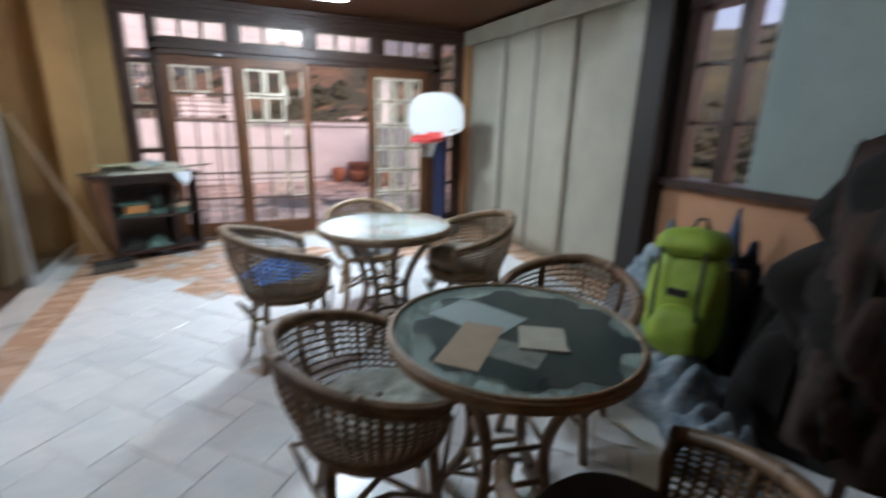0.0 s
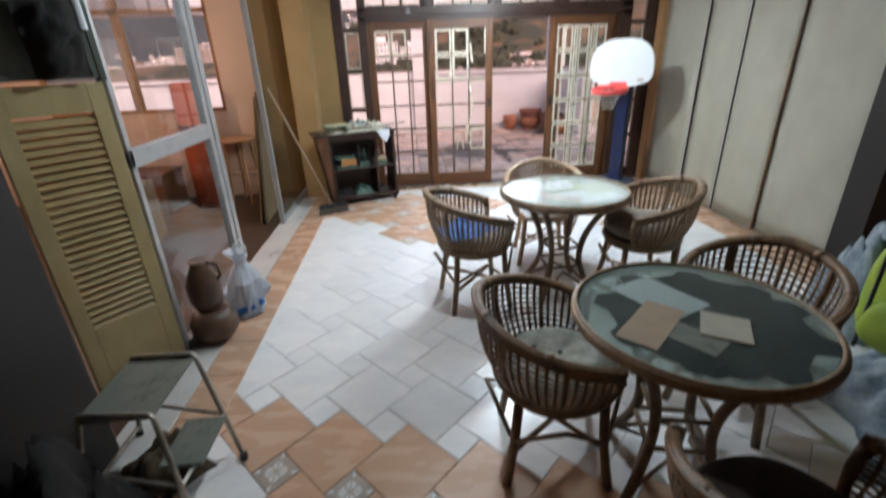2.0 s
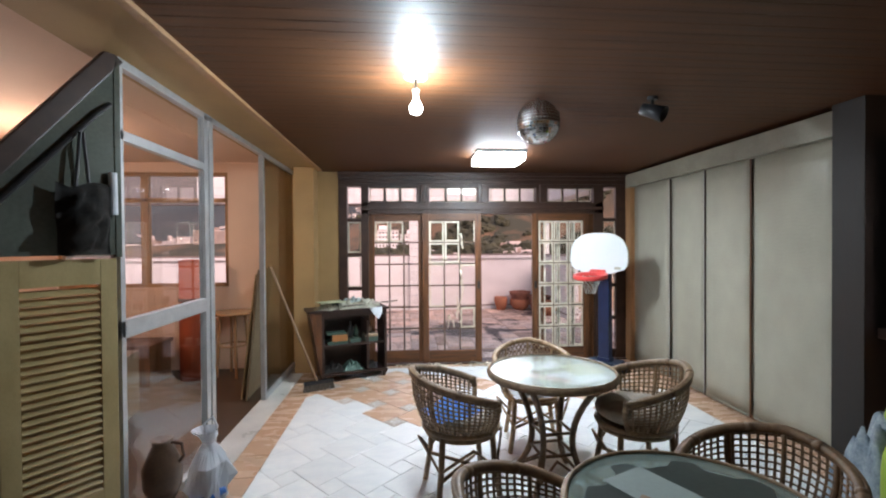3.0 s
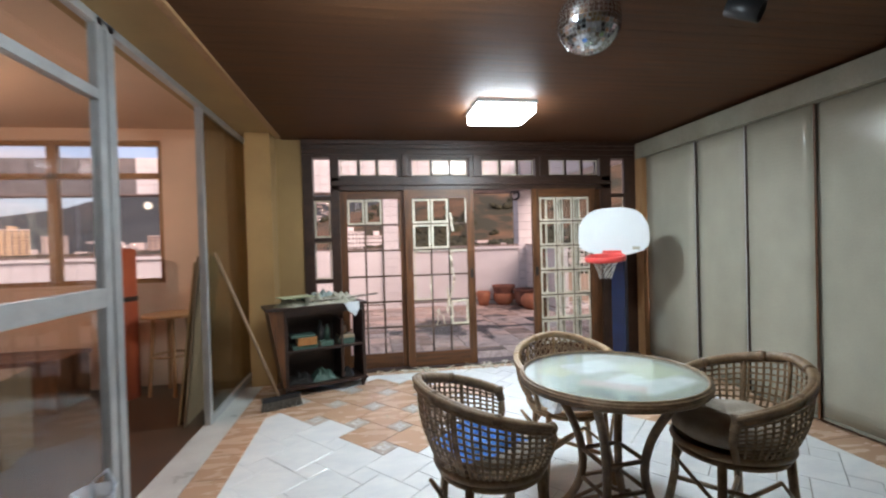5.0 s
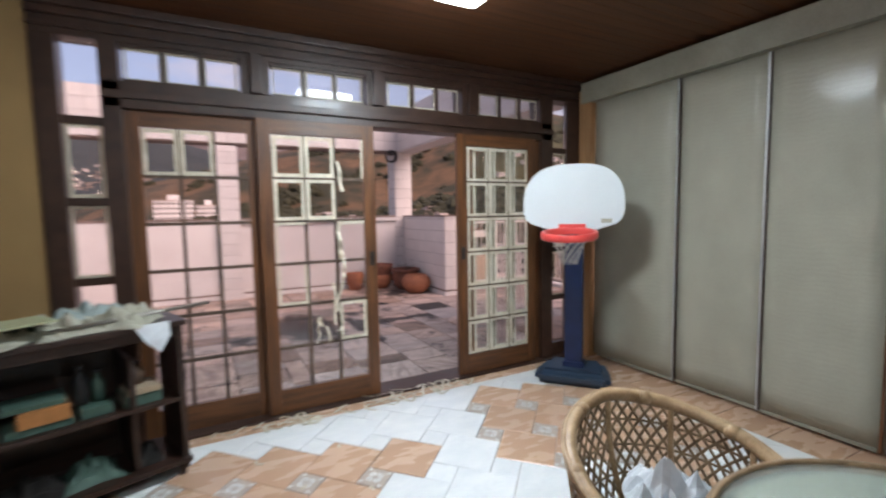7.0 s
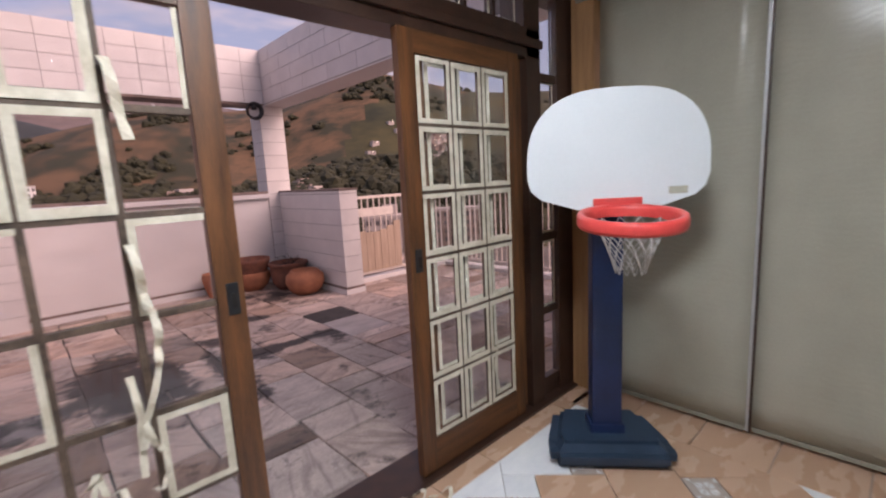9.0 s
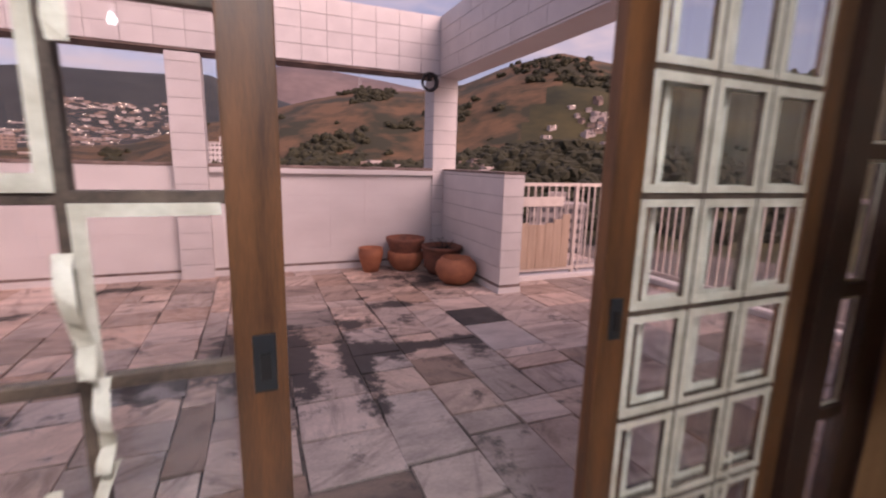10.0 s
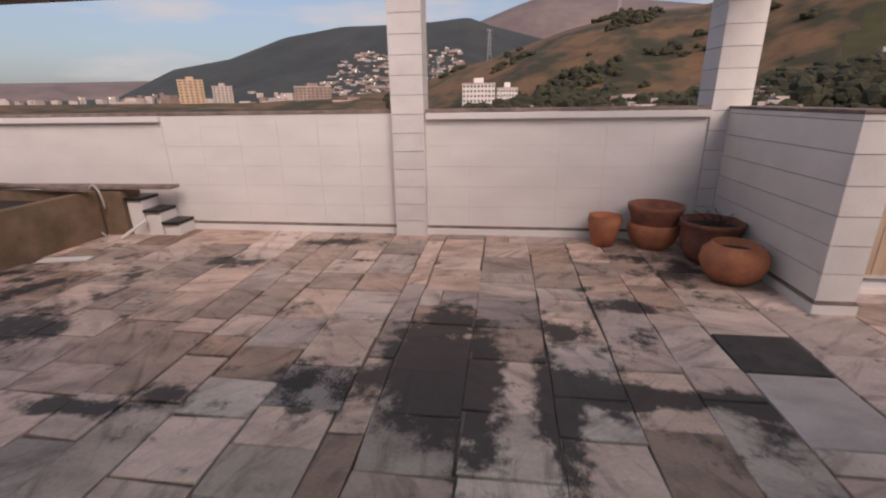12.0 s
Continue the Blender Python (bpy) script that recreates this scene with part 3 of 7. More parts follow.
M_BLUECLOTH = mat("deep_blue_cloth", (0.05, 0.09, 0.17), (0.02, 0.035, 0.07), 0.9, 9, 0.5)
M_BOARD = mat("grey_green_board", (0.30, 0.36, 0.34), (0.25, 0.30, 0.285), 0.6, 3, 0.1)
M_GREYPANEL = mat("grey_gloss_panel", (0.105, 0.115, 0.095), (0.065, 0.07, 0.06), 0.16, 3, 0.05)
M_REDROLL = mat("orange_red_roll", (0.50, 0.10, 0.035), (0.40, 0.075, 0.028), 0.7, 6, 0.2)
M_PLYDARK = mat("old_plywood_board", (0.24, 0.17, 0.10), (0.16, 0.11, 0.065), 0.7, 4, 0.2, stretch=(6, 6, 0.6))
M_PLY_Y = mat("yellowed_plywood_board", (0.36, 0.25, 0.12), (0.25, 0.17, 0.08), 0.7, 4, 0.2, stretch=(6, 6, 0.6))
M_SIDEFLOOR = mat("red_brown_side_floor", (0.085, 0.050, 0.028), (0.05, 0.030, 0.018), 0.45, 4, 0.1)
M_MIRROR = mat("mirror_facets", (0.75, 0.77, 0.80), (0.55, 0.57, 0.60), 0.08, 30, 0.0, metal=1.0)
M_BOOK_O = mat("orange_book_cover", (0.46, 0.20, 0.06), (0.36, 0.15, 0.045), 0.6, 12, 0.1)
M_BOOK_G = mat("green_book_cover", (0.07, 0.13, 0.10), (0.05, 0.09, 0.07), 0.6, 12, 0.1)
M_BRISTLE = mat("grey_broom_bristles", (0.20, 0.17, 0.14), (0.10, 0.085, 0.07), 0.95, 60, 0.6, stretch=(1, 1, 0.1))
M_BROOM = mat("worn_broom_stick", (0.42, 0.30, 0.19), (0.28, 0.19, 0.12), 0.6, 9, 0.2)
M_LAMP = glow_mat("lit_lamp_panel", (0.88, 0.96, 1.0), 30.0)
M_BULB = glow_mat("lit_bulb", (0.92, 0.97, 1.0), 24.0)

setting(obj("floor_side_room", bx(-4.2, -0.335, BACK, 7.10, -0.012, 0.0), M_SIDEFLOOR), "red-brown side room floor", "floor")


def ring_pts(r, z, n=36, a0=0.0, a1=math.tau, closed=True):
    m = n if closed else n + 1
    return [(r * math.cos(a0 + (a1 - a0) * i / n), r * math.sin(a0 + (a1 - a0) * i / n), z) for i in range(m)]


def rim_at(a):
    """Top rim of the barrel back at angle a (180 degrees is the middle of the back)."""
    k = abs(a - math.pi) / radians(122)
    z = 0.845 - 0.175 * k ** 1.35
    r = 0.345 - 0.015 * k
    return Vector((r * math.cos(a) * 1.02, r * math.sin(a), z))


def seat_at(a, z=0.468, r=0.262):
    return Vector((r * math.cos(a), r * math.sin(a), z))


def barrel_chair(wood, weave, label, close=False):
    c = thing("rattan_chair", label, "chair", "rattan chairs round the tables")
    A0, A1 = radians(58), radians(302)
    n = 40
    bm = bmesh.new()
    angs = [A0 + (A1 - A0) * i / n for i in range(n + 1)]
    pts = [rim_at(a) for a in angs]
    pts = [pts[0] + Vector((0.01, 0, -0.05))] + pts + [pts[-1] + Vector((0.01, 0, -0.05))]
    rod(pts, 0.0225, bm, 10)
    for off in (0.017,):
        rod([p + Vector((0, 0, 0.010)) + Vector((p.x, p.y, 0)).normalized() * off for p in pts[1:-1]], 0.011, bm, 6)
        rod([p + Vector((0, 0, -0.020)) + Vector((p.x, p.y, 0)).normalized() * 0.012 for p in pts[1:-1]], 0.011, bm, 6)
    part("rim", bm, wood, c, smooth=True)
    for i in range(0, n + 1, 8):
        p = rim_at(angs[i])
        t = Vector((-p.y, p.x, 0)).normalized()
        part("cane_binding", rod([p - t * 0.020, p + t * 0.020], 0.0255, None, 10), wood, c, smooth=True)
    # arm fronts
    for a in (A0, A1):
        q = rim_at(a) + Vector((0.012, 0, -0.03))
        s = seat_at(a, 0.463, 0.272)
        part("arm_front", rod([q, q.lerp(s, 0.4) + Vector((0.014, 0, 0)), s], 0.017, None, 8), wood, c, smooth=True)
    # weave
    bm = bmesh.new()
    m = 40 if not close else 34
    rows = 11 if not close else 10

    def surf(a, k):
        lo, hi = seat_at(a), rim_at(a)
        p = lo.lerp(hi, k)
        out = Vector((p.x, p.y, 0)).normalized()
        return p + out * (0.030 * math.sin(math.pi * k))

    if close:
        for i in range(m):
            a = A0 + (A1 - A0) * (i + 0.5) / m
            for sgn in (-1, 1):
                line = []
                for k in range(7):
                    b = a + sgn * (k / 6 - 0.5) * 0.75
                    if A0 + 0.02 < b < A1 - 0.02:
                        line.append(surf(b, k / 6) + Vector((0, 0, 0)))
                if len(line) > 1:
                    rod(line, 0.0058, bm, 5)
        for j in range(1, 4):
            rod([surf(A0 + (A1 - A0) * i / 30, j / 4) for i in range(31)], 0.005, bm, 5)
    else:
        for i in range(m + 1):
            a = A0 + (A1 - A0) * i / m
            for d in (-0.008, 0.008):
                rod([surf(a + d, k / 5) for k in range(6)], 0.0042, bm, 5)
        for j in range(1, rows):
            rod([surf(A0 + (A1 - A0) * i / 36, j / rows) + Vector((0, 0, 0.003 * (i % 2))) for i in range(37)], 0.0052, bm, 5)
    part("back_weave", bm, weave, c, smooth=True)
    for a in (radians(95), radians(140), radians(180), radians(220), radians(265)):
        part("back_stay", rod([surf(a, k / 5) + Vector((math.cos(a), math.sin(a), 0)) * -0.006 for k in range(6)], 0.011, None, 7), wood, c, smooth=True)
    # seat
    bm = bmesh.new()
    rod(ring_pts(0.265, 0.468), 0.019, bm, 8, True)
    rod(ring_pts(0.250, 0.430), 0.014, bm, 8, True)
    part("seat_ring", bm, wood, c, smooth=True)
    bm = lathe([(0.001, 0.458), (0.258, 0.458), (0.258, 0.470), (0.001, 0.473)], 32)
    part("seat", bm, weave, c)
    for sx in (-1, 1):
        for sy in (-1, 1):
            top = Vector((sx * 0.175, sy * 0.175, 0.463))
            mid = Vector((sx * 0.190, sy * 0.190, 0.22))
            foot = Vector((sx * 0.222, sy * 0.222, 0.0))
            part("leg", rod([top, mid, foot], 0.0210, None, 9), wood, c, smooth=True)
    # braces between the legs
    for (ax, ay), (bx_, by_) in (((-1, -1), (1, 1)), ((-1, 1), (1, -1))):
        dz = 0.0 if ay < 0 else 0.03
        part("stretcher", rod([(ax * 0.200, ay * 0.200, 0.17 + dz), (bx_ * 0.200, by_ * 0.200, 0.17 + dz)], 0.0125, None, 7), wood, c, smooth=True)
    for (ax, ay), (bx_, by_) in (((-1, -1), (1, -1)), ((1, -1), (1, 1)), ((1, 1), (-1, 1)), ((-1, 1), (-1, -1))):
        mx_, my_ = (ax + bx_) * 0.085, (ay + by_) * 0.085
        part("brace", rod([(ax * 0.197, ay * 0.197, 0.23), (mx_ + ax * 0.07 + bx_ * 0.07, my_ * 1.05 + ay * 0.07 + by_ * 0.07, 0.405), (bx_ * 0.197, by_ * 0.197, 0.23)], 0.010, None, 6), wood, c, smooth=True)
    return c


def cushion(at, material, label, r=0.225, h=0.085, tuft=True):
    t = thing("seat_cushion", label, "cushion", "seat cushions on the chairs", at=at)
    bm = bmesh.new()
    prof = [(0.001, 0.0), (r * 0.85, 0.002), (r * 0.98, h * 0.25), (r, h * 0.5), (r * 0.95, h * 0.78), (r * 0.80, h * 0.95), (r * 0.6, h * 1.03), (r * 0.35, h * 1.0), (r * 0.15, h * 0.93), (0.001, h * 0.85)]
    lathe(prof, 32, bm)
    for v in bm.verts:
        if v.co.z > h * 0.4:
            a = math.atan2(v.co.y, v.co.x)
            q = math.hypot(v.co.x, v.co.y) / r
            v.co.z += h * 0.10 * math.cos(6 * a) * q * (1 - q) * 3 + 0.006 * noise.noise(v.co * 14)
        v.co.x *= 1 + 0.05 * noise.noise(Vector((v.co.y * 6, 1, 2)))
    body = part("cover", bm, material, t, smooth=True)
    if tuft:
        for k, a in enumerate( [0] + [j * math.tau / 5 for j in range(5)]):
            q = 0.0 if k == 0 else r * 0.5
            part("button", lathe([(0.001, h * 1.0), (0.010, h * 0.995), (0.012, h * 0.97), (0.001, h * 0.84)], 10, None, (q * math.cos(a), q * math.sin(a))), M_CUSH_D, t)
    return t


CH = barrel_chair(M_RATTAN_D, M_RATTAN_D, "dark brown rattan barrel chair with an open weave back")
CH.matrix_basis = pose(1.775, 2.335, 0, 0, 0, -8) @ Matrix.Scale(0.95, 4)
TALL = Matrix.Diagonal((1, 1, 1.06, 1))
c2 = copy_thing(CH, pose(1.63, 3.78, 0, 0, 0, 8) @ TALL)
c2["label"] = "brown rattan barrel chair holding a blue cushion"
c5 = copy_thing(CH, pose(2.76, 2.52, 0, 0, 0, 214))
c6 = copy_thing(CH, pose(2.18, 1.55, 0, 0, 0, 80))
c6["label"] = "dark brown rattan barrel chair with a dark seat"
CL = barrel_chair(M_RATTAN_L, M_RATTAN, "honey rattan barrel chair with a close diagonal weave", True)
CL.matrix_basis = pose(2.33, 4.46, 0, 0, 0, -98) @ Matrix.Scale(0.95, 4)
c4 = copy_thing(CH, pose(2.83, 3.70, 0, 0, 0, 176) @ TALL)
c4["label"] = "brown rattan barrel chair with a taupe cushion"
for ch in (c2, c4):
    for k in ch.children:
        if k.name.split(".")[0] in ("rim", "leg", "arm_front", "back_weave", "back_stay", "seat_ring", "stretcher", "brace", "seat"):
            k.data = k.data.copy()
            k.data.materials[0] = M_RATTAN
SEAT = 0.4500
cushion(pose(1.79, 2.335, SEAT, 0, 0, 10), M_CUSH_G, "round tufted grey-green floral seat cushion")
cushion(pose(1.66, 3.78, SEAT + 0.05, 0, 0, 0), M_CUSH_T, "round taupe seat cushion", 0.22, 0.07, False)
bl = obj("folded_cloth", crumpled(0.36, 0.30, 0.10, 3.0), M_CUSH_B, smooth=True)
bl.matrix_basis = pose(1.58, 3.74, SEAT + 0.112, 0, 0, 20)
tagged(bl, "bright blue patterned cloth folded on a chair seat", "cloth")
cushion(pose(2.82, 3.70, SEAT + 0.05, 0, 0, 30), M_CUSH_T, "thick round taupe seat cushion", 0.255, 0.11, False)
cushion(pose(2.19, 1.57, SEAT, 0, 0, 0), M_CUSH_D, "flat dark brown seat cushion", 0.235, 0.05, False)
for i, (dx, dy, mm, w, sd) in enumerate(((0.0, -0.02, M_PAPER, 0.40, 5.0), (0.03, 0.04, M_PAPER, 0.36, 6.2), (-0.03, -0.03, M_PAPER_B, 0.22, 7.5), (-0.01, 0.07, M_PAPER, 0.27, 9.1))):
    pc = obj("crumpled_paper", crumpled(w, w * 0.9, 0.12, sd, 14), mm)
    pc.matrix_basis = pose(2.33 + dx, 4.43 + dy, SEAT + 0.002 + 0.045 * i, 0, 0, 40 * i)
    tagged(pc, "crumpled newspaper heaped on a rattan chair" if mm is M_PAPER else "crumpled blue printed paper on a rattan chair", "paper", "papers on the chair")


def glass_table(x, y, r, label, turn=0, glass=M_TABLEGLASS, says="thick greenish glass top", board=None):
    t = thing("round_table", label, "table", "round glass tables", at=pose(x, y, 0, 0, 0, turn))
    bm = bmesh.new()
    for rr, z in ((r - 0.002, 0.789), (r + 0.007, 0.780), (r + 0.009, 0.769), (r + 0.006, 0.758), (r - 0.003, 0.750)):
        rod(ring_pts(rr, z, 64), 0.0082, bm, 7, True)
    part("rim", bm, M_RATTAN, t, "rim of bundled rattan canes", smooth=True)
    g = part("tabletop", lathe([(0.001, 0.778), (r - 0.008, 0.778), (r - 0.006, 0.782), (r - 0.008, 0.786), (0.001, 0.786)], 64), glass, t, says)
    g.visible_shadow = False
    part("under_ring", rod(ring_pts(r * 0.62, 0.735, 40), 0.014, None, 7, True), M_RATTAN_D, t, smooth=True)
    for k in range(4):
        a = k * math.tau / 4 + 0.4
        part("top_spoke", rod([(0.0, 0.0, 0.735 - 0.012 * (k % 2)), (r * math.cos(a), r * math.sin(a), 0.745)], 0.013, None, 7), M_RATTAN_D, t, smooth=True)
    # four curved legs, tied by two squares of rods
    def leg_at(q, a):
        rad = 0.150 + (r * 0.80 - 0.150) * abs(q - 0.42) ** 1.9 / 0.58 ** 1.9 * (1.0 if q > 0.42 else 1.35)
        return Vector((rad * math.cos(a), rad * math.sin(a), 0.74 * q))

    ang = [k * math.tau / 4 + 0.35 for k in range(4)]
    for a in ang:
        part("leg", rod([leg_at(1 - i / 14, a) for i in range(15)], 0.0215, None, 10), M_RATTAN_D, t, smooth=True)
    for q in (0.30, 0.50):
        for a, b in zip(ang, ang[1:] + ang[:1]):
            part("tie_rod", rod([leg_at(q, a), leg_at(q, b)], 0.0115, None, 7), M_RATTAN_D, t, smooth=True)
    for a, b in zip(ang, ang[1:] + ang[:1]):
        m = (leg_at(0.12, a) + leg_at(0.12, b)) / 2
        part("foot_arch", rod([leg_at(0.06, a), m * 0.55 + Vector((0, 0, 0.12)), leg_at(0.06, b)], 0.0105, None, 7), M_RATTAN_D, t, smooth=True)
    if board:
        part("under_board", lathe([(0.001, 0.760), (r - 0.012, 0.760), (r - 0.012, 0.7655), (0.001, 0.7655)], 64), board, t, "pale grey-green board under the glass")
    return t


glass_table(2.230, 2.17, 0.430, "round glass table on dark curved rattan legs", 12)
glass_table(2.295, 3.865, 0.443, "round glass table with a rattan rim and base", 30, M_TABLEGLASS_M, "dusty glass top with a milky sheen in its colour", M_TABLEBOARD)


def sheet(x, y, w, d, turn, material, label, z=0.7866, name="paper_sheet", thick=0.0012):
    s = obj(name, bx(-w / 2, w / 2, -d / 2, d / 2, 0, thick), material)
    s.matrix_basis = pose(x, y, z, 0, 0, turn)
    return tagged(s, label, "paper", "papers on the tables")


# a dark sheet with a torn edge covers most of the near table
bm = bmesh.new()
edge = []
for i in range(60):
    a = i * math.tau / 60
    rr = 0.345 + 0.045 * noise.noise(Vector((math.cos(a) * 2.2, math.sin(a) * 2.2, 4.0))) + (0.035 if i % 7 < 3 else -0.012)
    edge.append((rr * math.cos(a), rr * math.sin(a)))
slab(edge, 0.0, 0.001, bm)
dsh = obj("plastic_sheet", bm, M_DARKSHEET)
dsh.matrix_basis = pose(2.25, 2.14, 0.7868, 0, 0, 20)
tagged(dsh, "dark green plastic sheet with a torn edge on the glass table", "plastic sheet", "papers on the tables")
sheet(2.035, 2.12, 0.14, 0.31, -46, M_PAPER_T, "brown paper envelope lying on the glass table", z=0.7896, name="envelope")
sheet(2.16, 2.30, 0.21, 0.29, 25, M_BOARD, "grey-green leaflet on the glass table", z=0.7882, name="leaflet")
sheet(2.27, 2.06, 0.155, 0.165, -32, M_PAPER_C, "cream notebook lying on the glass table", z=0.7882, name="notebook", thick=0.007)
sheet(2.13, 2.02, 0.12, 0.19, 35, M_STOOL_G, "dark green leaflet beside the notebook", z=0.7882, name="leaflet")
# papers pressed under the glass of the far table
sheet(2.44, 3.74, 0.36, 0.28, 22, M_PAPER, "white sheet of paper under the table glass", z=0.7660)
sheet(2.53, 3.90, 0.24, 0.26, 12, M_PAPER_Y, "yellow-green sheet under the table glass", z=0.7676)
sheet(2.22, 3.72, 0.09, 0.30, 52, M_PAPER_P, "pink sheet of paper under the table glass", z=0.7676)
sheet(2.14, 3.62, 0.08, 0.26, 40, M_BOOK_G, "dark green leaflet under the table glass", z=0.7690, name="leaflet")
sheet(2.02, 3.82, 0.20, 0.26, -15, M_BOARD, "grey-green leaflet under the table glass", z=0.7660, name="leaflet")
sheet(2.28, 4.04, 0.30, 0.20, 8, M_PAPER, "white sheet of paper under the table glass", z=0.7660)
sheet(2.06, 4.00, 0.14, 0.16, 30, M_PAPER_Y, "yellow-green sheet under the table glass", z=0.7676)

# ---- basketball hoop ----
hoop = thing("basketball_hoop", "toy basketball hoop with white board and blue pole", "basketball hoop", at=pose(3.92, 6.52, 0, 0, 0, -50))
bm = slab([(-0.30, -0.22), (0.30, -0.22), (0.31, -0.10), (0.24, 0.22), (-0.24, 0.22), (-0.31, -0.10)], 0.0, 0.118)
bmesh.ops.bevel(bm, geom=bm.edges[:], offset=0.04, segments=4, affect="EDGES")
for v in bm.verts:
    if v.co.z > 0.08:
        v.co.x *= 0.88
        v.co.y = v.co.y * 0.86 + 0.02
part("base", bm, M_BASE, hoop, "blue-grey moulded base", smooth=False)
pole = part("pole", bx(-0.075, 0.075, -0.055, 0.055, 0.11, 1.50, 0.014), M_NAVY, hoop, "square navy plastic pole")
part("collar", bx(-0.088, 0.088, -0.068, 0.068, 0.11, 0.165, 0.01), M_NAVY, hoop)
part("bracket", bx(-0.07, 0.07, -0.175, -0.055, 1.34, 1.50, 0.008), M_NAVY, hoop)
outline = []
for i in range(25):
    a = math.pi * i / 24
    ex = 0.7
    cx = math.copysign(abs(math.cos(a)) ** ex, math.cos(a)) * 0.392
    outline.append((cx, 1.50 + 0.322 * math.sin(a) ** 0.85))
low = [(-0.392, 1.44), (-0.375, 1.385), (-0.33, 1.345), (-0.17, 1.295), (0.17, 1.295), (0.33, 1.345), (0.375, 1.385), (0.392, 1.44)]
bm = bmesh.new()
poly = outline + low
fr_ = [bm.verts.new((x, -0.205, z)) for x, z in poly]
bk = [bm.verts.new((x, -0.175, z)) for x, z in poly]
bm.faces.new(fr_)
bm.faces.new(bk[::-1])
for i in range(len(poly)):
    q = (i + 1) % len(poly)
    bm.faces.new((fr_[q], fr_[i], bk[i], bk[q]))
bmesh.ops.recalc_face_normals(bm, faces=bm.faces[:])
board = part("backboard", bm, M_WHITEP, hoop, "rounded white plastic backboard")
part("sticker", bx(0.22, 0.30, -0.207, -0.2052, 1.352, 1.385), M_PAPER_C, board, "small pale sticker")
part("rim_plate", bx(-0.105, 0.105, -0.225, -0.205, 1.27, 1.345, 0.006), M_RED, hoop, "red rim mount")
bm = lathe([(0.181, -0.024), (0.206, -0.028), (0.212, -0.012), (0.212, 0.014), (0.205, 0.028), (0.186, 0.026), (0.181, 0.010), (0.181, -0.024)], 48)
bm.transform(pose(0, -0.415, 1.268, 6, 0, 0))
part("rim", bm, M_RED, hoop, "red plastic ring", smooth=True)
bm = bmesh.new()
n = 12
for i in range(n):
    for sgn in (-1, 1):
        pts = []
        for k in range(7):
            a = (i + sgn * k * 0.5) * math.tau / n
            r = 0.165 - 0.108 * (k / 6) ** 0.6
            pts.append((r * math.cos(a), -0.415 + r * math.sin(a), 1.262 - 0.036 * k))
        rod(pts, 0.0026, bm, 4)
part("net", bm, M_NET, hoop, "white cord net")

# ---- dark shelf unit with paper heap ----
sh = thing("bookcase", "low dark mahogany bookcase with open shelves", "bookcase", at=pose(0.245, 6.285, 0, 0, 0, 19))
D, Wd = 0.36, 0.815
part("side_panel", bx(0, 0.03, 0, D, 0.04, 0.86, 0.004), M_CABINET, sh)
part("side_panel", bx(Wd - 0.03, Wd, 0, D, 0.04, 0.86, 0.004), M_CABINET, sh)
part("divider", bx(0.56, 0.585, 0.02, D, 0.12, 0.72, 0.003), M_CABINET, sh)
part("top", bx(-0.17, Wd + 0.02, -0.025, D, 0.86, 0.89, 0.006), M_CABINET, sh)
bm = slab([(-0.145, 0.0), (-0.125, 0.0), (-0.125, D - 0.03), (-0.145, D - 0.03)], 0.10, 0.86)
for v in bm.verts:
    v.co.x += 0.125 * (1 - (v.co.z - 0.10) / 0.76)
part("slanted_side", bm, M_DOOR, sh, "slanted red-brown side board")
bm = bmesh.new()
v0 = [bm.verts.new((x, 0.004, z)) for x, z in ((0.0, 0.11), (0.0, 0.858), (-0.124, 0.858))]
v1 = [bm.verts.new((x, 0.018, z)) for x, z in ((0.0, 0.11), (0.0, 0.858), (-0.124, 0.858))]
bm.faces.new(v0)
bm.faces.new(v1[::-1])
for i in range(3):
    bm.faces.new((v0[(i + 1) % 3], v0[i], v1[i], v1[(i + 1) % 3]))
part("front_gusset", bm, M_DOOR, sh, "red-brown triangular front board")
part("apron", bx(0.03, Wd - 0.03, 0.01, 0.03, 0.80, 0.86, 0.003), M_CABINET, sh)
part("bottom_shelf", bx(-0.01, Wd + 0.01, -0.02, D, 0.075, 0.105, 0.005), M_CABINET, sh)
part("shelf", bx(0.03, Wd - 0.03, 0.01, D, 0.43, 0.452, 0.003), M_CABINET, sh)
part("back_panel", bx(0.03, 0.62, D - 0.012, D, 0.105, 0.80), M_CABINET, sh)
for x in (0.02, Wd - 0.05):
    for y in (0.01, D - 0.05):
        part("foot", bx(x, x + 0.035, y, y + 0.035, 0.0, 0.075, 0.006), M_CABINET, sh)
SM = sh.matrix_basis.copy()


def on_shelf(ob, x, y, z, turn, label, cat, group=""):
    ob.matrix_basis = SM @ pose(x, y, z, 0, 0, turn)
    return tagged(ob, label, cat, group)


def book(x, y, z, w, d, h, mat_, label, turn=0):
    t = thing("book", label, "book", "books and boxes in the bookcase", at=SM @ pose(x, y, z, 0, 0, turn))
    part("cover", bx(0, w, 0, d, 0, 0.004, 0.001), mat_, t)
    part("cover", bx(0, w, 0, d, h - 0.004, h, 0.001), mat_, t)
    part("spine", bx(0, w, 0, 0.004, 0.004, h - 0.004), mat_, t)
    part("pages", bx(0.004, w - 0.004, 0.006, d - 0.004, 0.0042, h - 0.0042), M_PAPER_C, t)


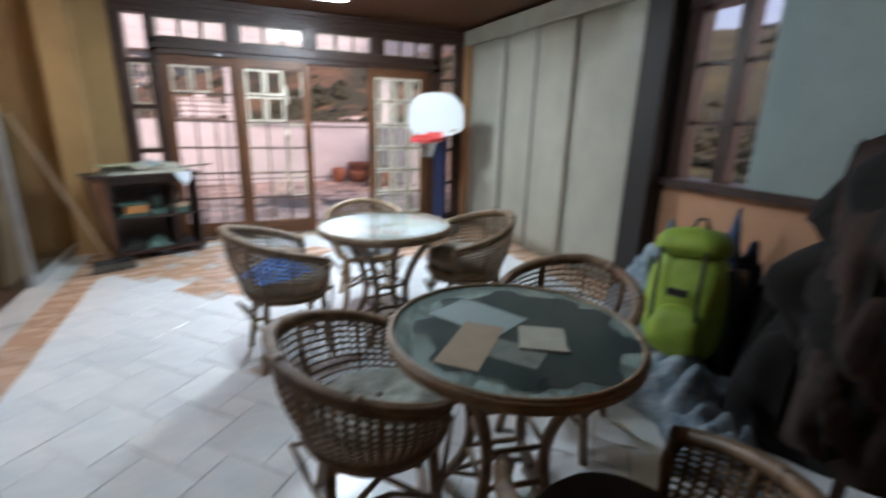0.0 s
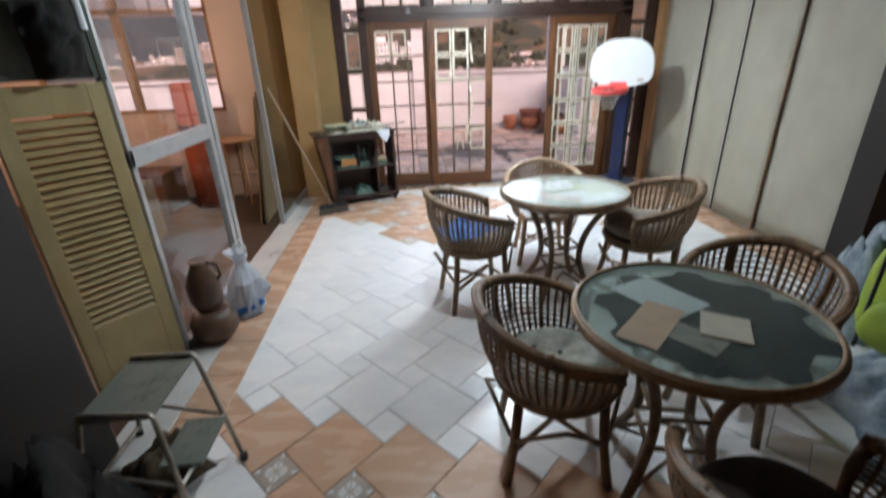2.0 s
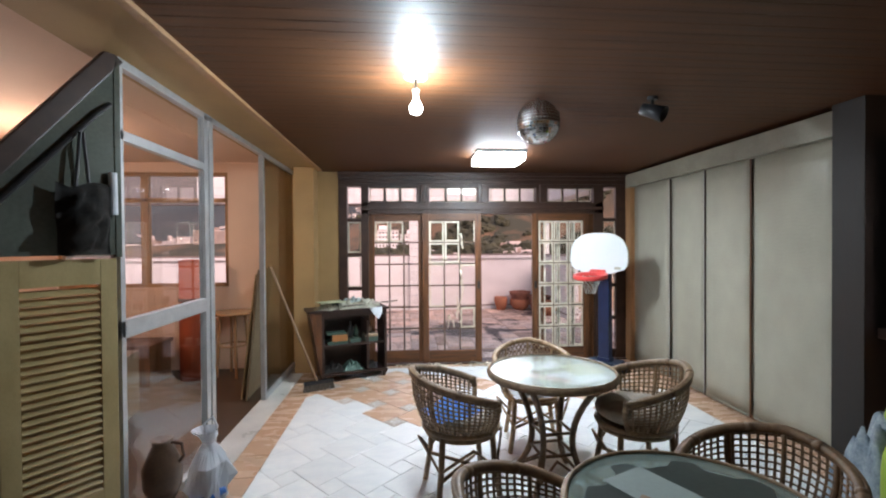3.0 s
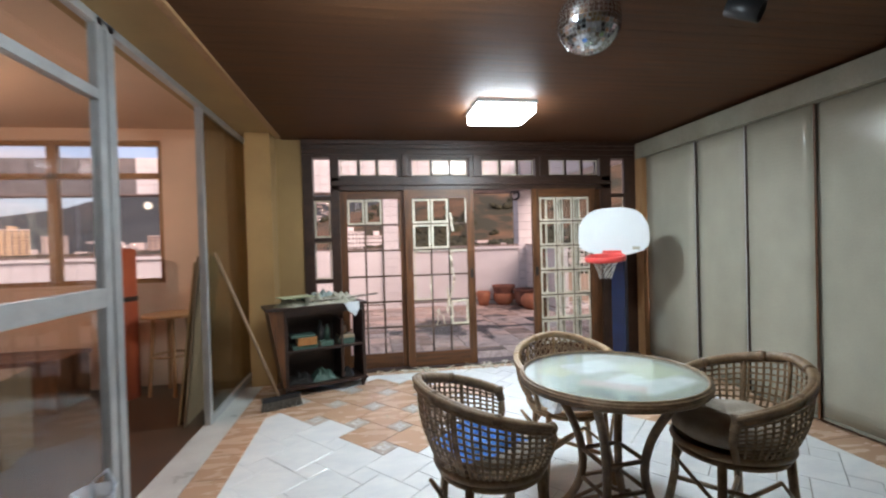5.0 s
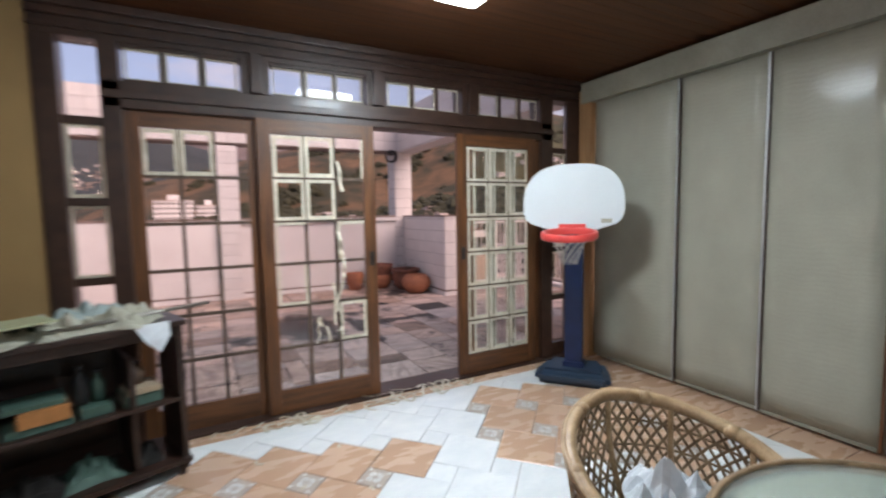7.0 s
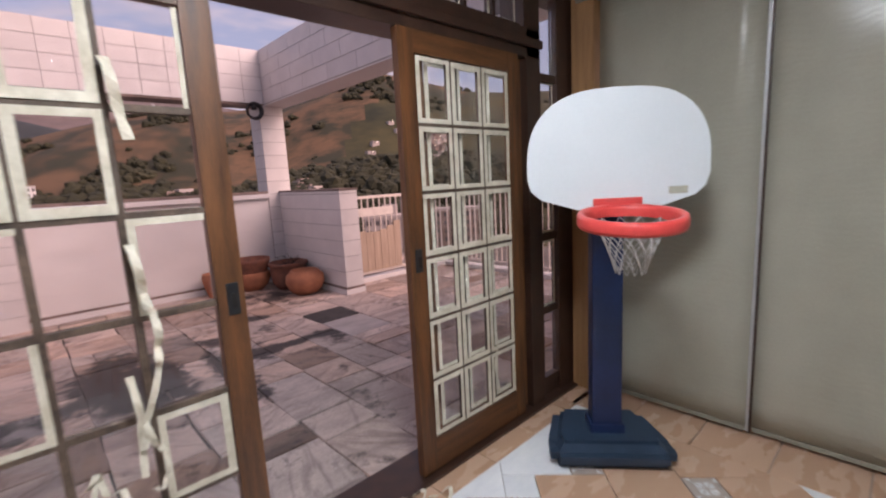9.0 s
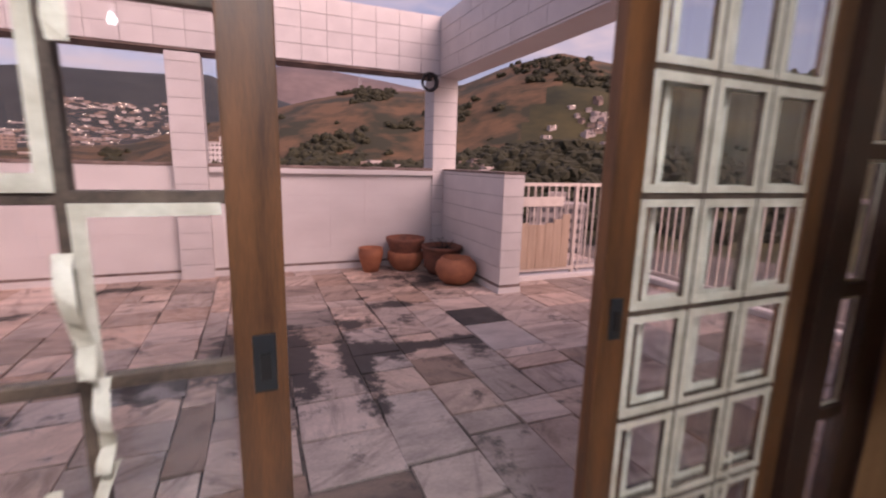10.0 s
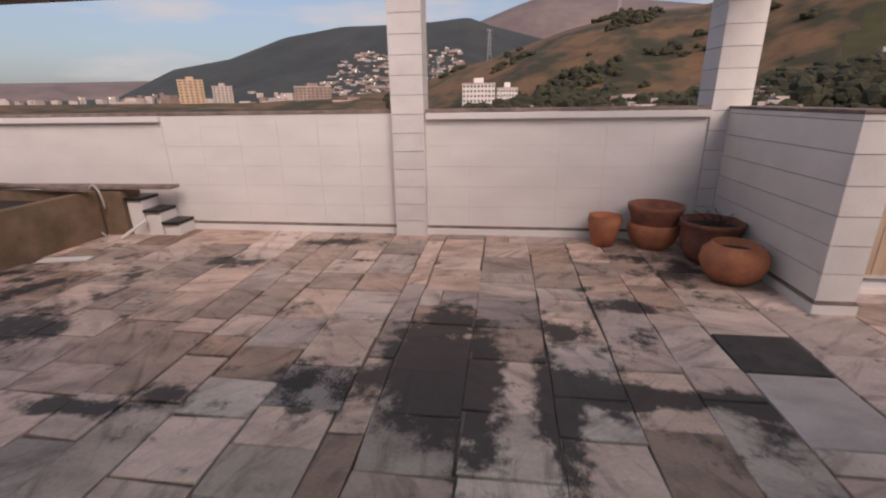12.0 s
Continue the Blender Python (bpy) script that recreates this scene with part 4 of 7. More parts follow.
book(0.08, 0.05, 0.453, 0.25, 0.20, 0.035, M_BOOK_G, "thick dark green book lying flat")
book(0.13, 0.04, 0.489, 0.19, 0.17, 0.075, M_BOOK_O, "thick orange book lying on another")
book(0.08, 0.06, 0.565, 0.23, 0.19, 0.022, M_BOOK_G, "thin dark green book on a pile")
book(0.36, 0.06, 0.453, 0.13, 0.18, 0.05, M_BOOK_G, "dark green book lying flat")
book(0.54, 0.05, 0.453, 0.17, 0.20, 0.06, M_BOOK_G, "dark green box lying flat")
book(0.55, 0.04, 0.514, 0.16, 0.18, 0.03, M_PAPER_T, "brown paper book on a box")
for i, (x, mm, r, h) in enumerate(((0.38, M_BLACK, 0.035, 0.20), (0.45, M_BOOK_G, 0.03, 0.16), (0.62, M_CLAY, 0.04, 0.12))):
    bt = thing("bottle", "small dark bottle standing in the bookcase", "bottle", "bottles in the bookcase", at=SM @ pose(x, 0.16, 0.504 if i < 2 else 0.545))
    part("body", lathe([(0.001, 0), (r, 0.002), (r, h * 0.6), (r * 0.45, h * 0.78), (r * 0.42, h * 0.92), (0.001, h * 0.92)], 16), mm, bt, smooth=True)
    part("cap", lathe([(r * 0.5, h * 0.92), (r * 0.5, h), (0.001, h)], 12), M_BLACK, bt)
for i, (x, w, h, mm, sd) in enumerate(((0.10, 0.26, 0.10, M_DARKCLOTH, 2.2), (0.34, 0.24, 0.12, M_BOOK_G, 4.4), (0.58, 0.14, 0.10, M_DARKCLOTH, 6.1))):
    on_shelf(obj("rag", crumpled(w, 0.24, h, sd, 10), mm), x + 0.06, 0.17, 0.106, 0, "dark rag stuffed on the bottom shelf", "rag", "rags in the bookcase")
heap = ((0.10, 0.10, 0.30, 0.26, 0.10, M_PAPER_C, 1.3), (0.34, 0.14, 0.34, 0.28, 0.13, M_PAPER_C, 2.6), (0.55, 0.10, 0.30, 0.26, 0.13, M_PAPER_C, 3.9), (0.45, 0.22, 0.36, 0.22, 0.16, M_BOARD, 5.2), (0.18, 0.22, 0.30, 0.22, 0.11, M_BOOK_G, 6.5), (0.62, 0.18, 0.22, 0.24, 0.11, M_PAPER_C, 7.8))
for x, y, w, d, h, mm, sd in heap:
    on_shelf(obj("crumpled_sheet", crumpled(w, d, h * 0.9, sd, 14), mm), x, y + 0.02, 0.891, sd * 37, "crumpled paper and plastic heaped on the bookcase", "paper", "paper heap on the bookcase")
bm = bmesh.new()
vs = [bm.verts.new(p) for p in ((0, 0, 0), (0.17, 0.01, 0.0), (0.16, -0.035, -0.07), (0.11, -0.045, -0.15), (0.05, -0.03, -0.09))]
bm.faces.new(vs)
hp = obj("hanging_sheet", bm, M_PAPER)
hp.modifiers.new("thick", "SOLIDIFY").thickness = 0.002
on_shelf(hp, 0.58, -0.028, 0.897, 0, "white sheet hanging over the bookcase edge", "paper")
on_shelf(obj("metal_tube", rod([(0.25, 0.03, 0), (0.98, 0.06, 0.03)], 0.011, None, 8), M_STEEL, smooth=True), 0, -0.01, 0.925, 0, "thin grey tube sticking out over the bookcase", "tube")
on_shelf(obj("magazine", bx(-0.16, 0.16, -0.11, 0.11, 0, 0.008, 0.002), M_PAPER_Y), 0.12, 0.06, 0.978, 14, "yellow-edged magazine on the paper heap", "magazine")

# ---- broom ----
br = thing("broom", "worn broom leaning against the glass", "broom")
part("stick", rod([(0.235, 6.02, 0.10), (-0.248, 5.92, 1.45)], 0.0125, None, 8), M_BROOM, br, smooth=True)
bm = bx(-0.17, 0.17, -0.022, 0.022, 0.08, 0.12, 0.008)
bm.transform(pose(0.25, 6.03, 0, 0, 0, 25))
part("head", bm, M_BLACK, br)
bm = bmesh.new()
for i in range(26):
    for j in range(3):
        x, y = -0.16 + 0.32 * i / 25, -0.014 + 0.014 * j
        rod([(x, y, 0.085), (x * 1.12 + random.uniform(-0.008, 0.008), y * 1.9, 0.001)], 0.0045, bm, 4)
bm.transform(pose(0.25, 6.03, 0, 0, 0, 25))
part("bristles", bm, M_BRISTLE, br)

# ---- lamps and ceiling things ----
pl_ = thing("ceiling_lamp", "lit square white ceiling lamp", "ceiling lamp", at=pose(2.30, 5.70, CEIL))
part("housing", bx(-0.27, 0.27, -0.24, 0.24, -0.03, 0.0, 0.006), M_WHITEP, pl_)
# Drawn larger and thicker to take in the lamp's glare.
part("diffuser", bx(-0.26, 0.26, -0.23, 0.23, -0.11, -0.03, 0.03), M_LAMP, pl_, "glowing diffuser")
bu = thing("ceiling_bulb", "lit bare bulb in a ceiling socket", "light bulb", at=pose(1.33, 3.45, CEIL - 0.075) @ Matrix.Scale(0.80, 4))
# White disc added to stand for the round glow about the bulb.
part("ceiling_rose", lathe([(0.085, 0.0937), (0.083, 0.080), (0.030, 0.070), (0.001, 0.070)], 24), M_WHITEP, bu, smooth=True)
part("stem", rod([(0, 0, 0.072), (0, 0, -0.01)], 0.011, None, 8), M_WHITEP, bu)
part("socket", lathe([(0.001, 0.0), (0.030, -0.004), (0.026, -0.030), (0.024, -0.034), (0.020, -0.065), (0.001, -0.065)], 20), M_WHITEP, bu)
part("bulb", lathe([(0.016, -0.065), (0.022, -0.085), (0.045, -0.125), (0.050, -0.15), (0.040, -0.18), (0.001, -0.195)], 20), M_BULB, bu, smooth=True).visible_shadow = False
ball = thing("mirror_ball", "mirrored disco ball hanging from the ceiling", "disco ball", at=pose(2.183, 3.79, 2.53))
bm = bmesh.new()
R = 0.152
for i in range(22):
    t0, t1 = math.pi * i / 22, math.pi * (i + 1) / 22
    m = max(4, int(44 * math.sin((t0 + t1) / 2)))
    for j in range(m):
        p0, p1 = math.tau * j / m, math.tau * (j + 1) / m
        e = 0.06
        q = [(t0 + (t1 - t0) * e, p0 + (p1 - p0) * e), (t0 + (t1 - t0) * e, p1 - (p1 - p0) * e), (t1 - (t1 - t0) * e, p1 - (p1 - p0) * e), (t1 - (t1 - t0) * e, p0 + (p1 - p0) * e)]
        bm.faces.new([bm.verts.new((R * math.sin(t) * math.cos(p), R * math.sin(t) * math.sin(p), R * math.cos(t))) for t, p in reversed(q)])
part("mirror_tiles", bm, M_MIRROR, ball)
bm = bmesh.new()
bmesh.ops.create_uvsphere(bm, u_segments=24, v_segments=16, radius=R - 0.003)
part("core", bm, M_ALU, ball, smooth=True)
part("cord", rod([(0, 0, R - 0.005), (0, 0, CEIL - 2.53)], 0.006, None, 6), M_BLACK, ball)
sp = thing("spotlight", "small black spotlight on the ceiling", "spotlight", at=pose(2.97, 3.72, CEIL))
part("mount", lathe([(0.035, 0), (0.035, -0.02), (0.001, -0.02)], 16), M_BLACK, sp)
part("arm", rod([(0, 0, -0.018), (0.0, 0.0, -0.075)], 0.010, None, 8), M_BLACK, sp)
bm = lathe([(0.001, -0.08), (0.040, -0.075), (0.046, 0.0), (0.055, 0.085), (0.047, 0.085), (0.040, 0.02), (0.001, 0.02)], 20)
bm.transform(pose(0, 0, -0.10, 115, 0, 40))
part("can", bm, M_BLACK, sp, smooth=True)

# ---- left foreground: louvred shutter, stool, bag, jugs ----
shut = thing("louvred_shutter", "khaki painted louvred shutter leaf standing ajar", "shutter", at=pose(-0.290, 3.285, 0, 0, 0, 234))
SW = 0.47
part("stile", bx(0, 0.075, -0.018, 0.018, 0.01, 1.63, 0.004), M_KHAKI, shut)
part("stile", bx(SW - 0.075, SW, -0.018, 0.018, 0.01, 1.63, 0.004), M_KHAKI, shut)
part("rail", bx(0.075, SW - 0.075, -0.017, 0.017, 1.50, 1.63, 0.004), M_KHAKI, shut)
part("rail", bx(0.075, SW - 0.075, -0.017, 0.017, 0.01, 0.42, 0.004), M_KHAKI, shut)
lv = bx(0.077, SW - 0.077, -0.024, 0.024, -0.003, 0.003, 0.002)
lm = bpy.data.meshes.new("louvre")
lv.to_mesh(lm)
lv.free()
lm.materials.append(M_KHAKI)
for i in range(27):
    o = new("louvre", lm)
    o.parent = shut
    o.matrix_basis = Matrix.Translation((0, 0, 0.44 + i * 0.0395)) @ pose(0, 0, 0, -38, 0, 0)
gpn = thing("stair_panel", "grey gloss panel under a dark sloping handrail", "panel", at=pose(-0.318, 3.30, 0, 0, 0, 236))
bm = bmesh.new()
pp = [(0.0, 1.65), (0.74, 1.65), (0.74, 1.70), (0.0, 2.69)]
f0 = [bm.verts.new((x, 0.02, z)) for x, z in pp]
f1 = [bm.verts.new((x, 0.045, z)) for x, z in pp]
bm.faces.new(f0)
bm.faces.new(f1[::-1])
for i in range(4):
    q = (i + 1) % 4
    bm.faces.new((f0[q], f0[i], f1[i], f1[q]))
bmesh.ops.recalc_face_normals(bm, faces=bm.faces[:])
part("panel", bm, M_GREYPANEL, gpn)
bm = bx(-0.62, 0.62, -0.03, 0.03, -0.045, 0.045, 0.008)
bm.transform(pose(0.355, 0.02, 2.215, 0, 53.5, 0))
part("handrail", bm, M_FRAME, gpn, "dark stained sloping rail")
part("rod", rod([(0.02, 0.055, 2.44), (0.08, 0.06, 2.38), (0.58, 0.06, 1.75)], 0.014, None, 8), M_BLACK, gpn, "black sloping rod")
part("post", bx(-0.03, 0.0, -0.01, 0.05, 1.635, 2.70, 0.004), M_GREYPANEL, gpn)
hb = thing("hanging_bag", "black cloth bag hanging on a rod", "bag", at=pose(-0.385, 3.15, 1.66, 0, 0, 236))
bm = crumpled(0.22, 0.34, 0.10, 8.2, 12)
bm.transform(pose(0, 0.07, 0.17, -90, 0, 0))
part("body", bm, M_DARKCLOTH, hb, smooth=True)
part("strap", rod([(-0.03, 0.06, 0.32), (-0.005, 0.06, 0.60), (0.005, 0.06, 0.60), (0.03, 0.06, 0.32)], 0.008, None, 6), M_BLACK, hb)
tb = obj("paper_tube", rod([(-0.272, 3.25, 1.86), (-0.272, 3.245, 2.08)], 0.02, None, 14), M_PAPER, smooth=False)
tagged(tb, "short white tube hanging beside a panel", "tube")
# Added dark blocks; their colour stands in for the darkness beside the shutter.
dark_fill = thing("dark_cabinet", "dark brown block added for the darkness behind the shutter", "cabinet")
part("body", bx(-1.30, -0.66, 1.16, 2.86, 0.0, 1.58, 0.01), M_FRAME, dark_fill)
part("door", bx(-0.66, -0.642, 1.95, 2.82, 0.06, 1.54, 0.004), M_FRAME, dark_fill)
dark_fill_tall = thing("tall_dark_cabinet", "tall near-black block added for the darkness beside the louvred shutter", "cabinet")
part("body", bx(-0.63, -0.27, 1.16, 2.54, 0.0, 2.05, 0.01), M_EBONY, dark_fill_tall)
part("door", bx(-0.27, -0.25, 1.20, 1.82, 0.06, 2.0, 0.004), M_EBONY, dark_fill_tall)
part("door", bx(-0.27, -0.25, 1.84, 2.50, 0.06, 2.0, 0.004), M_EBONY, dark_fill_tall)

stool = thing("step_stool", "folding steel step stool with worn green treads", "step stool")
bm = bx(-0.125, 0.16, 2.22, 2.60, 0.445, 0.463, 0.006)
part("tread", bm, M_STOOL_G, stool, "worn green top tread")
part("tread", bx(0.13, 0.30, 2.20, 2.46, 0.205, 0.221, 0.005), M_STOOL_G, stool, "worn green lower tread")
part("front_leg", rod([(0.355, 2.416, 0.012), (0.165, 2.60, 0.455), (0.15, 2.60, 0.475), (-0.11, 2.60, 0.475)], 0.0115, None, 8), M_STEEL, stool, smooth=True)
part("front_leg", rod([(0.322, 2.022, 0.012), (0.175, 2.21, 0.455), (0.16, 2.21, 0.475), (-0.11, 2.23, 0.475)], 0.0115, None, 8), M_STEEL, stool, smooth=True)
part("rear_leg", rod([(-0.22, 2.62, 0.012), (-0.11, 2.60, 0.475)], 0.0115, None, 8), M_STEEL, stool, smooth=True)
part("rear_leg", rod([(-0.22, 2.20, 0.012), (-0.11, 2.23, 0.475)], 0.0115, None, 8), M_STEEL, stool, smooth=True)
part("crossbar", rod([(0.275, 2.495, 0.20), (0.255, 2.11, 0.20)], 0.009, None, 8), M_STEEL, stool)
part("crossbar", rod([(0.275, 2.495, 0.20), (-0.17, 2.61, 0.21)], 0.009, None, 8), M_STEEL, stool)
part("crossbar", rod([(0.255, 2.11, 0.20), (-0.17, 2.21, 0.21)], 0.009, None, 8), M_STEEL, stool)
part("crossbar", rod([(-0.21, 2.61, 0.06), (-0.21, 2.20, 0.06)], 0.009, None, 8), M_STEEL, stool)
for x, y in ((0.355, 2.416), (0.322, 2.022), (-0.22, 2.62), (-0.22, 2.20)):
    part("rubber_foot", lathe([(0.001, 0.0), (0.018, 0.0), (0.017, 0.035), (0.001, 0.035)], 12, None, (x, y)), M_BLACK, stool)

bag = thing("plastic_bag", "tied translucent plastic bag holding a blue bottle", "plastic bag", at=pose(-0.035, 3.78, 0.0045))
bm = lathe([(0.001, 0.0), (0.10, 0.004), (0.125, 0.08), (0.13, 0.18), (0.11, 0.28), (0.06, 0.36), (0.03, 0.40), (0.05, 0.45), (0.075, 0.49)], 30)
for v in bm.verts:
    k = noise.noise(v.co * 11) * 0.030 + noise.noise(v.co * 26) * 0.014
    v.co.x += v.co.x / 0.13 * k * 3
    v.co.y += v.co.y / 0.13 * k * 3
part("film", bm, M_BAG, bag)
part("handle", rod([(-0.02, 0.01, 0.42), (-0.03, 0.02, 0.52), (0.02, 0.03, 0.56), (0.05, 0.02, 0.50), (0.03, 0.0, 0.42)], 0.008, None, 6), M_BAG, bag, smooth=True)
bt = thing("water_bottle", "blue plastic bottle lying in a plastic bag", "bottle", at=pose(-0.03, 3.72, 0.078, 0, 78, 20))
part("body", lathe([(0.001, -0.09), (0.045, -0.085), (0.048, 0.05), (0.02, 0.10), (0.02, 0.12), (0.001, 0.12)], 18), M_BLUE, bt, smooth=True)
for i in range(2):
    pc = obj("crumpled_wrap", crumpled(0.17, 0.16, 0.14, 11 + i, 10), M_PAPER)
    pc.matrix_basis = pose(-0.04, 3.80, 0.12 + 0.10 * i, 0, 0, 50 * i)
    tagged(pc, "white wrapping paper inside a plastic bag", "paper")


def jug(x, y, z, prof, label, name="clay_jug", handle=True):
    t = thing(name, label, "jug", "clay vessels by the partition", at=pose(x, y, z))
    part("body", lathe([(0.001, 0)] + prof + [(0.001, prof[-1][1] - 0.02)], 24), M_CLAY, t, smooth=True)
    if handle:
        h = prof[-1][1]
        part("handle", rod([(0.05, 0, h - 0.02), (0.11, 0, h - 0.03), (0.12, 0, h - 0.10), (0.085, 0, h - 0.15)], 0.010, None, 8), M_CLAY, t, smooth=True)


jug(-0.15, 3.46, 0.0045, [(0.08, 0), (0.14, 0.07), (0.15, 0.14), (0.11, 0.21), (0.08, 0.225)], "squat round brown clay pot on the sill", "clay_pot", False)
jug(-0.16, 3.47, 0.2305, [(0.07, 0), (0.10, 0.07), (0.105, 0.18), (0.07, 0.27), (0.05, 0.31), (0.06, 0.34)], "dark brown clay jug standing on a pot")
jug(-0.10, 4.02, 0.0045, [(0.06, 0), (0.10, 0.06), (0.105, 0.13), (0.07, 0.19), (0.05, 0.20)], "small round brown clay pot on the sill", "clay_pot", False)

# near-black heaps added for the darkness at the left wall, and a brown sack
for x, y, w, d, h, sd, mm in ((-0.06, 1.86, 0.46, 0.70, 0.84, 21.0, M_DARKCLOTH), (-0.01, 1.50, 0.42, 0.46, 0.36, 23.0, M_DARKCLOTH), (0.02, 2.40, 0.30, 0.34, 0.15, 25.0, M_SACK)):
    o = obj("old_coat", crumpled(w, d, h, sd, 18), mm, smooth=True)
    o.matrix_basis = pose(x, y, 0.001, 0, 0, sd * 9)
    tagged(o, "crumpled near-black heap added for the darkness by the wall" if mm is M_DARKCLOTH else "crumpled brown sack under the step stool", "coat" if mm is M_DARKCLOTH else "sack", "dark coats on the floor" if mm is M_DARKCLOTH else "")

# ---- right foreground: backpack, bundles, coats, board at the window ----
bp = thing("backpack", "lime green nylon hiking backpack leaning on bundles", "backpack", at=pose(3.86, 2.66, 0.04, -8, -3, -70) @ Matrix.Scale(1.14, 4))


def padded(w, d, z0, z1, y, material, name, fat=0.55, steps=12):
    """A stuffed nylon body: rounded sections that swell in the middle and close at both ends."""
    bm = bmesh.new()
    rings = []
    for i in range(steps + 1):
        k = i / steps
        e = (1 - abs(2 * k - 1) ** 3.2) ** 0.5
        ring = []
        for j in range(28):
            a = j * math.tau / 28
            c, q = math.cos(a), math.sin(a)
            x = math.copysign(abs(c) ** fat, c) * w / 2 * e * (1.06 - 0.20 * k)
            yy = math.copysign(abs(q) ** 0.7, q) * d / 2 * e
            p = Vector((x, y + yy - 0.04 * math.sin(math.pi * k), z0 + (z1 - z0) * k))
            p += Vector((noise.noise(p * 9), noise.noise(p * 9 + Vector((5, 0, 0))), 0)) * 0.012
            ring.append(bm.verts.new(p))
        rings.append(ring)
    for lo, hi in zip(rings, rings[1:]):
        for j in range(28):
            q = (j + 1) % 28
            bm.faces.new((lo[j], lo[q], hi[q], hi[j]))
    bm.faces.new(rings[0][::-1])
    bm.faces.new(rings[-1])
    return part(name, bm, material, bp, smooth=True)


padded(0.42, 0.26, 0.0, 0.70, 0.0, M_GREENPACK, "body")
padded(0.27, 0.12, 0.06, 0.36, -0.15, M_GREENPACK, "pocket")
padded(0.36, 0.28, 0.58, 0.76, -0.02, M_GREENPACK, "lid")
padded(0.30, 0.24, 0.02, 0.62, 0.16, M_DARKCLOTH, "back_pad")
part("side_panel", bx(0.16, 0.235, -0.06, 0.16, 0.03, 0.56, 0.035), M_BLACK, bp, smooth=True)
part("haul_loop", rod([(-0.04, 0.02, 0.74), (-0.02, 0.02, 0.80), (0.02, 0.02, 0.80), (0.04, 0.02, 0.74)], 0.010, None, 6), M_BLACK, bp, smooth=True)
part("strap", rod([(-0.12, -0.19, 0.64), (-0.11, -0.22, 0.45), (-0.12, -0.20, 0.06)], 0.009, None, 6), M_BLACK, bp)
part("strap", rod([(0.10, -0.19, 0.64), (0.10, -0.22, 0.45), (0.10, -0.20, 0.06)], 0.009, None, 6), M_BLACK, bp)
part("buckle", bx(-0.05, 0.05, -0.225, -0.213, 0.40, 0.44, 0.004), M_BLACK, bp)
for x, y, w, d, h, sd, mm in ((4.25, 2.25, 0.50, 0.80, 1.02, 31.0, M_DARKCLOTH), (3.62, 2.40, 0.75, 0.7, 0.20, 33.0, M_BLUEGREY), (3.98, 2.0, 0.8, 0.7, 0.85, 35.0, M_DARKCLOTH), (3.35, 2.05, 0.5, 0.45, 0.16, 37.0, M_BLUEGREY), (4.10, 3.12, 0.6, 0.5, 0.98, 39.0, M_BLUEGREY), (4.30, 2.72, 0.42, 0.5, 1.04, 43.0, M_BLUECLOTH)):
    o = obj("cloth_bag", crumpled(w, d, h, sd, 20), mm, smooth=True)
    o.matrix_basis = pose(x, y, 0.001, 0, 0, sd * 11)
    tagged(o, "slumped grey-blue plastic bag on the floor" if mm is M_BLUEGREY else "slumped dark cloth bag on the floor", "bag", "cloth bags by the window")
coat = thing("coat_stand", "coat stand loaded with dark clothes", "coat stand", at=pose(3.22, 1.55, 0))
part("pole", rod([(0, 0, 0), (0, 0, 1.62)], 0.02, None, 8), M_FRAME, coat)
part("base", lathe([(0.001, 0), (0.20, 0.0), (0.18, 0.03), (0.001, 0.04)], 20), M_FRAME, coat)
for i in range(6):
    a = i * math.tau / 6
    bm = crumpled(0.34, 1.05, 0.17, 40 + i * 1.7, 16)
    bm.transform(pose(0.10 * math.cos(a), 0.10 * math.sin(a), 0.92 + 0.05 * (i % 3), 90, 0, math.degrees(a) + 90))
    part("garment", bm, (M_CUSH_D, M_DARKCLOTH, M_DARKCLOTH, M_CUSH_D, M_DARKCLOTH, M_RUST)[i], coat, smooth=True)
    part("hook", rod([(0, 0, 1.52), (0.12 * math.cos(a), 0.12 * math.sin(a), 1.60)], 0.008, None, 6), M_FRAME, coat)
bd = obj("leaning_board", bx(4.50, 4.52, 1.15, 2.86, 1.092, 2.40, 0.003), M_BOARD)
tagged(bd, "grey-green board standing on the window sill", "board")

# ---- in the side room ----
roll = thing("carpet_roll", "tall orange-red roll standing on end", "carpet roll", at=pose(-1.44, 6.72, 0))
part("roll", lathe([(0.001, 0.001), (0.165, 0.001), (0.17, 0.75), (0.165, 1.50), (0.12, 1.515), (0.06, 1.50), (0.001, 1.50)], 28), M_REDROLL, roll, smooth=True)
part("band", lathe([(0.171, 0.98), (0.174, 0.99), (0.174, 1.02), (0.171, 1.03)], 28), M_CUSH_D, roll)
stl = thing("wooden_stool_table", "small octagonal wooden table with splayed legs", "side table", at=pose(-0.98, 6.78, 0))
part("tabletop", lathe([(0.001, 0.80), (0.27, 0.80), (0.28, 0.815), (0.27, 0.83), (0.001, 0.83)], 8), M_TRIMWOOD, stl)
for k in range(4):
    a = k * math.tau / 4 + 0.5
    part("leg", rod([(0.15 * math.cos(a), 0.15 * math.sin(a), 0.80), (0.20 * math.cos(a), 0.20 * math.sin(a), 0.0)], 0.018, None, 7), M_TRIMWOOD, stl)
part("brace", rod(ring_pts(0.17, 0.40, 16), 0.012, None, 6, True), M_TRIMWOOD, stl)
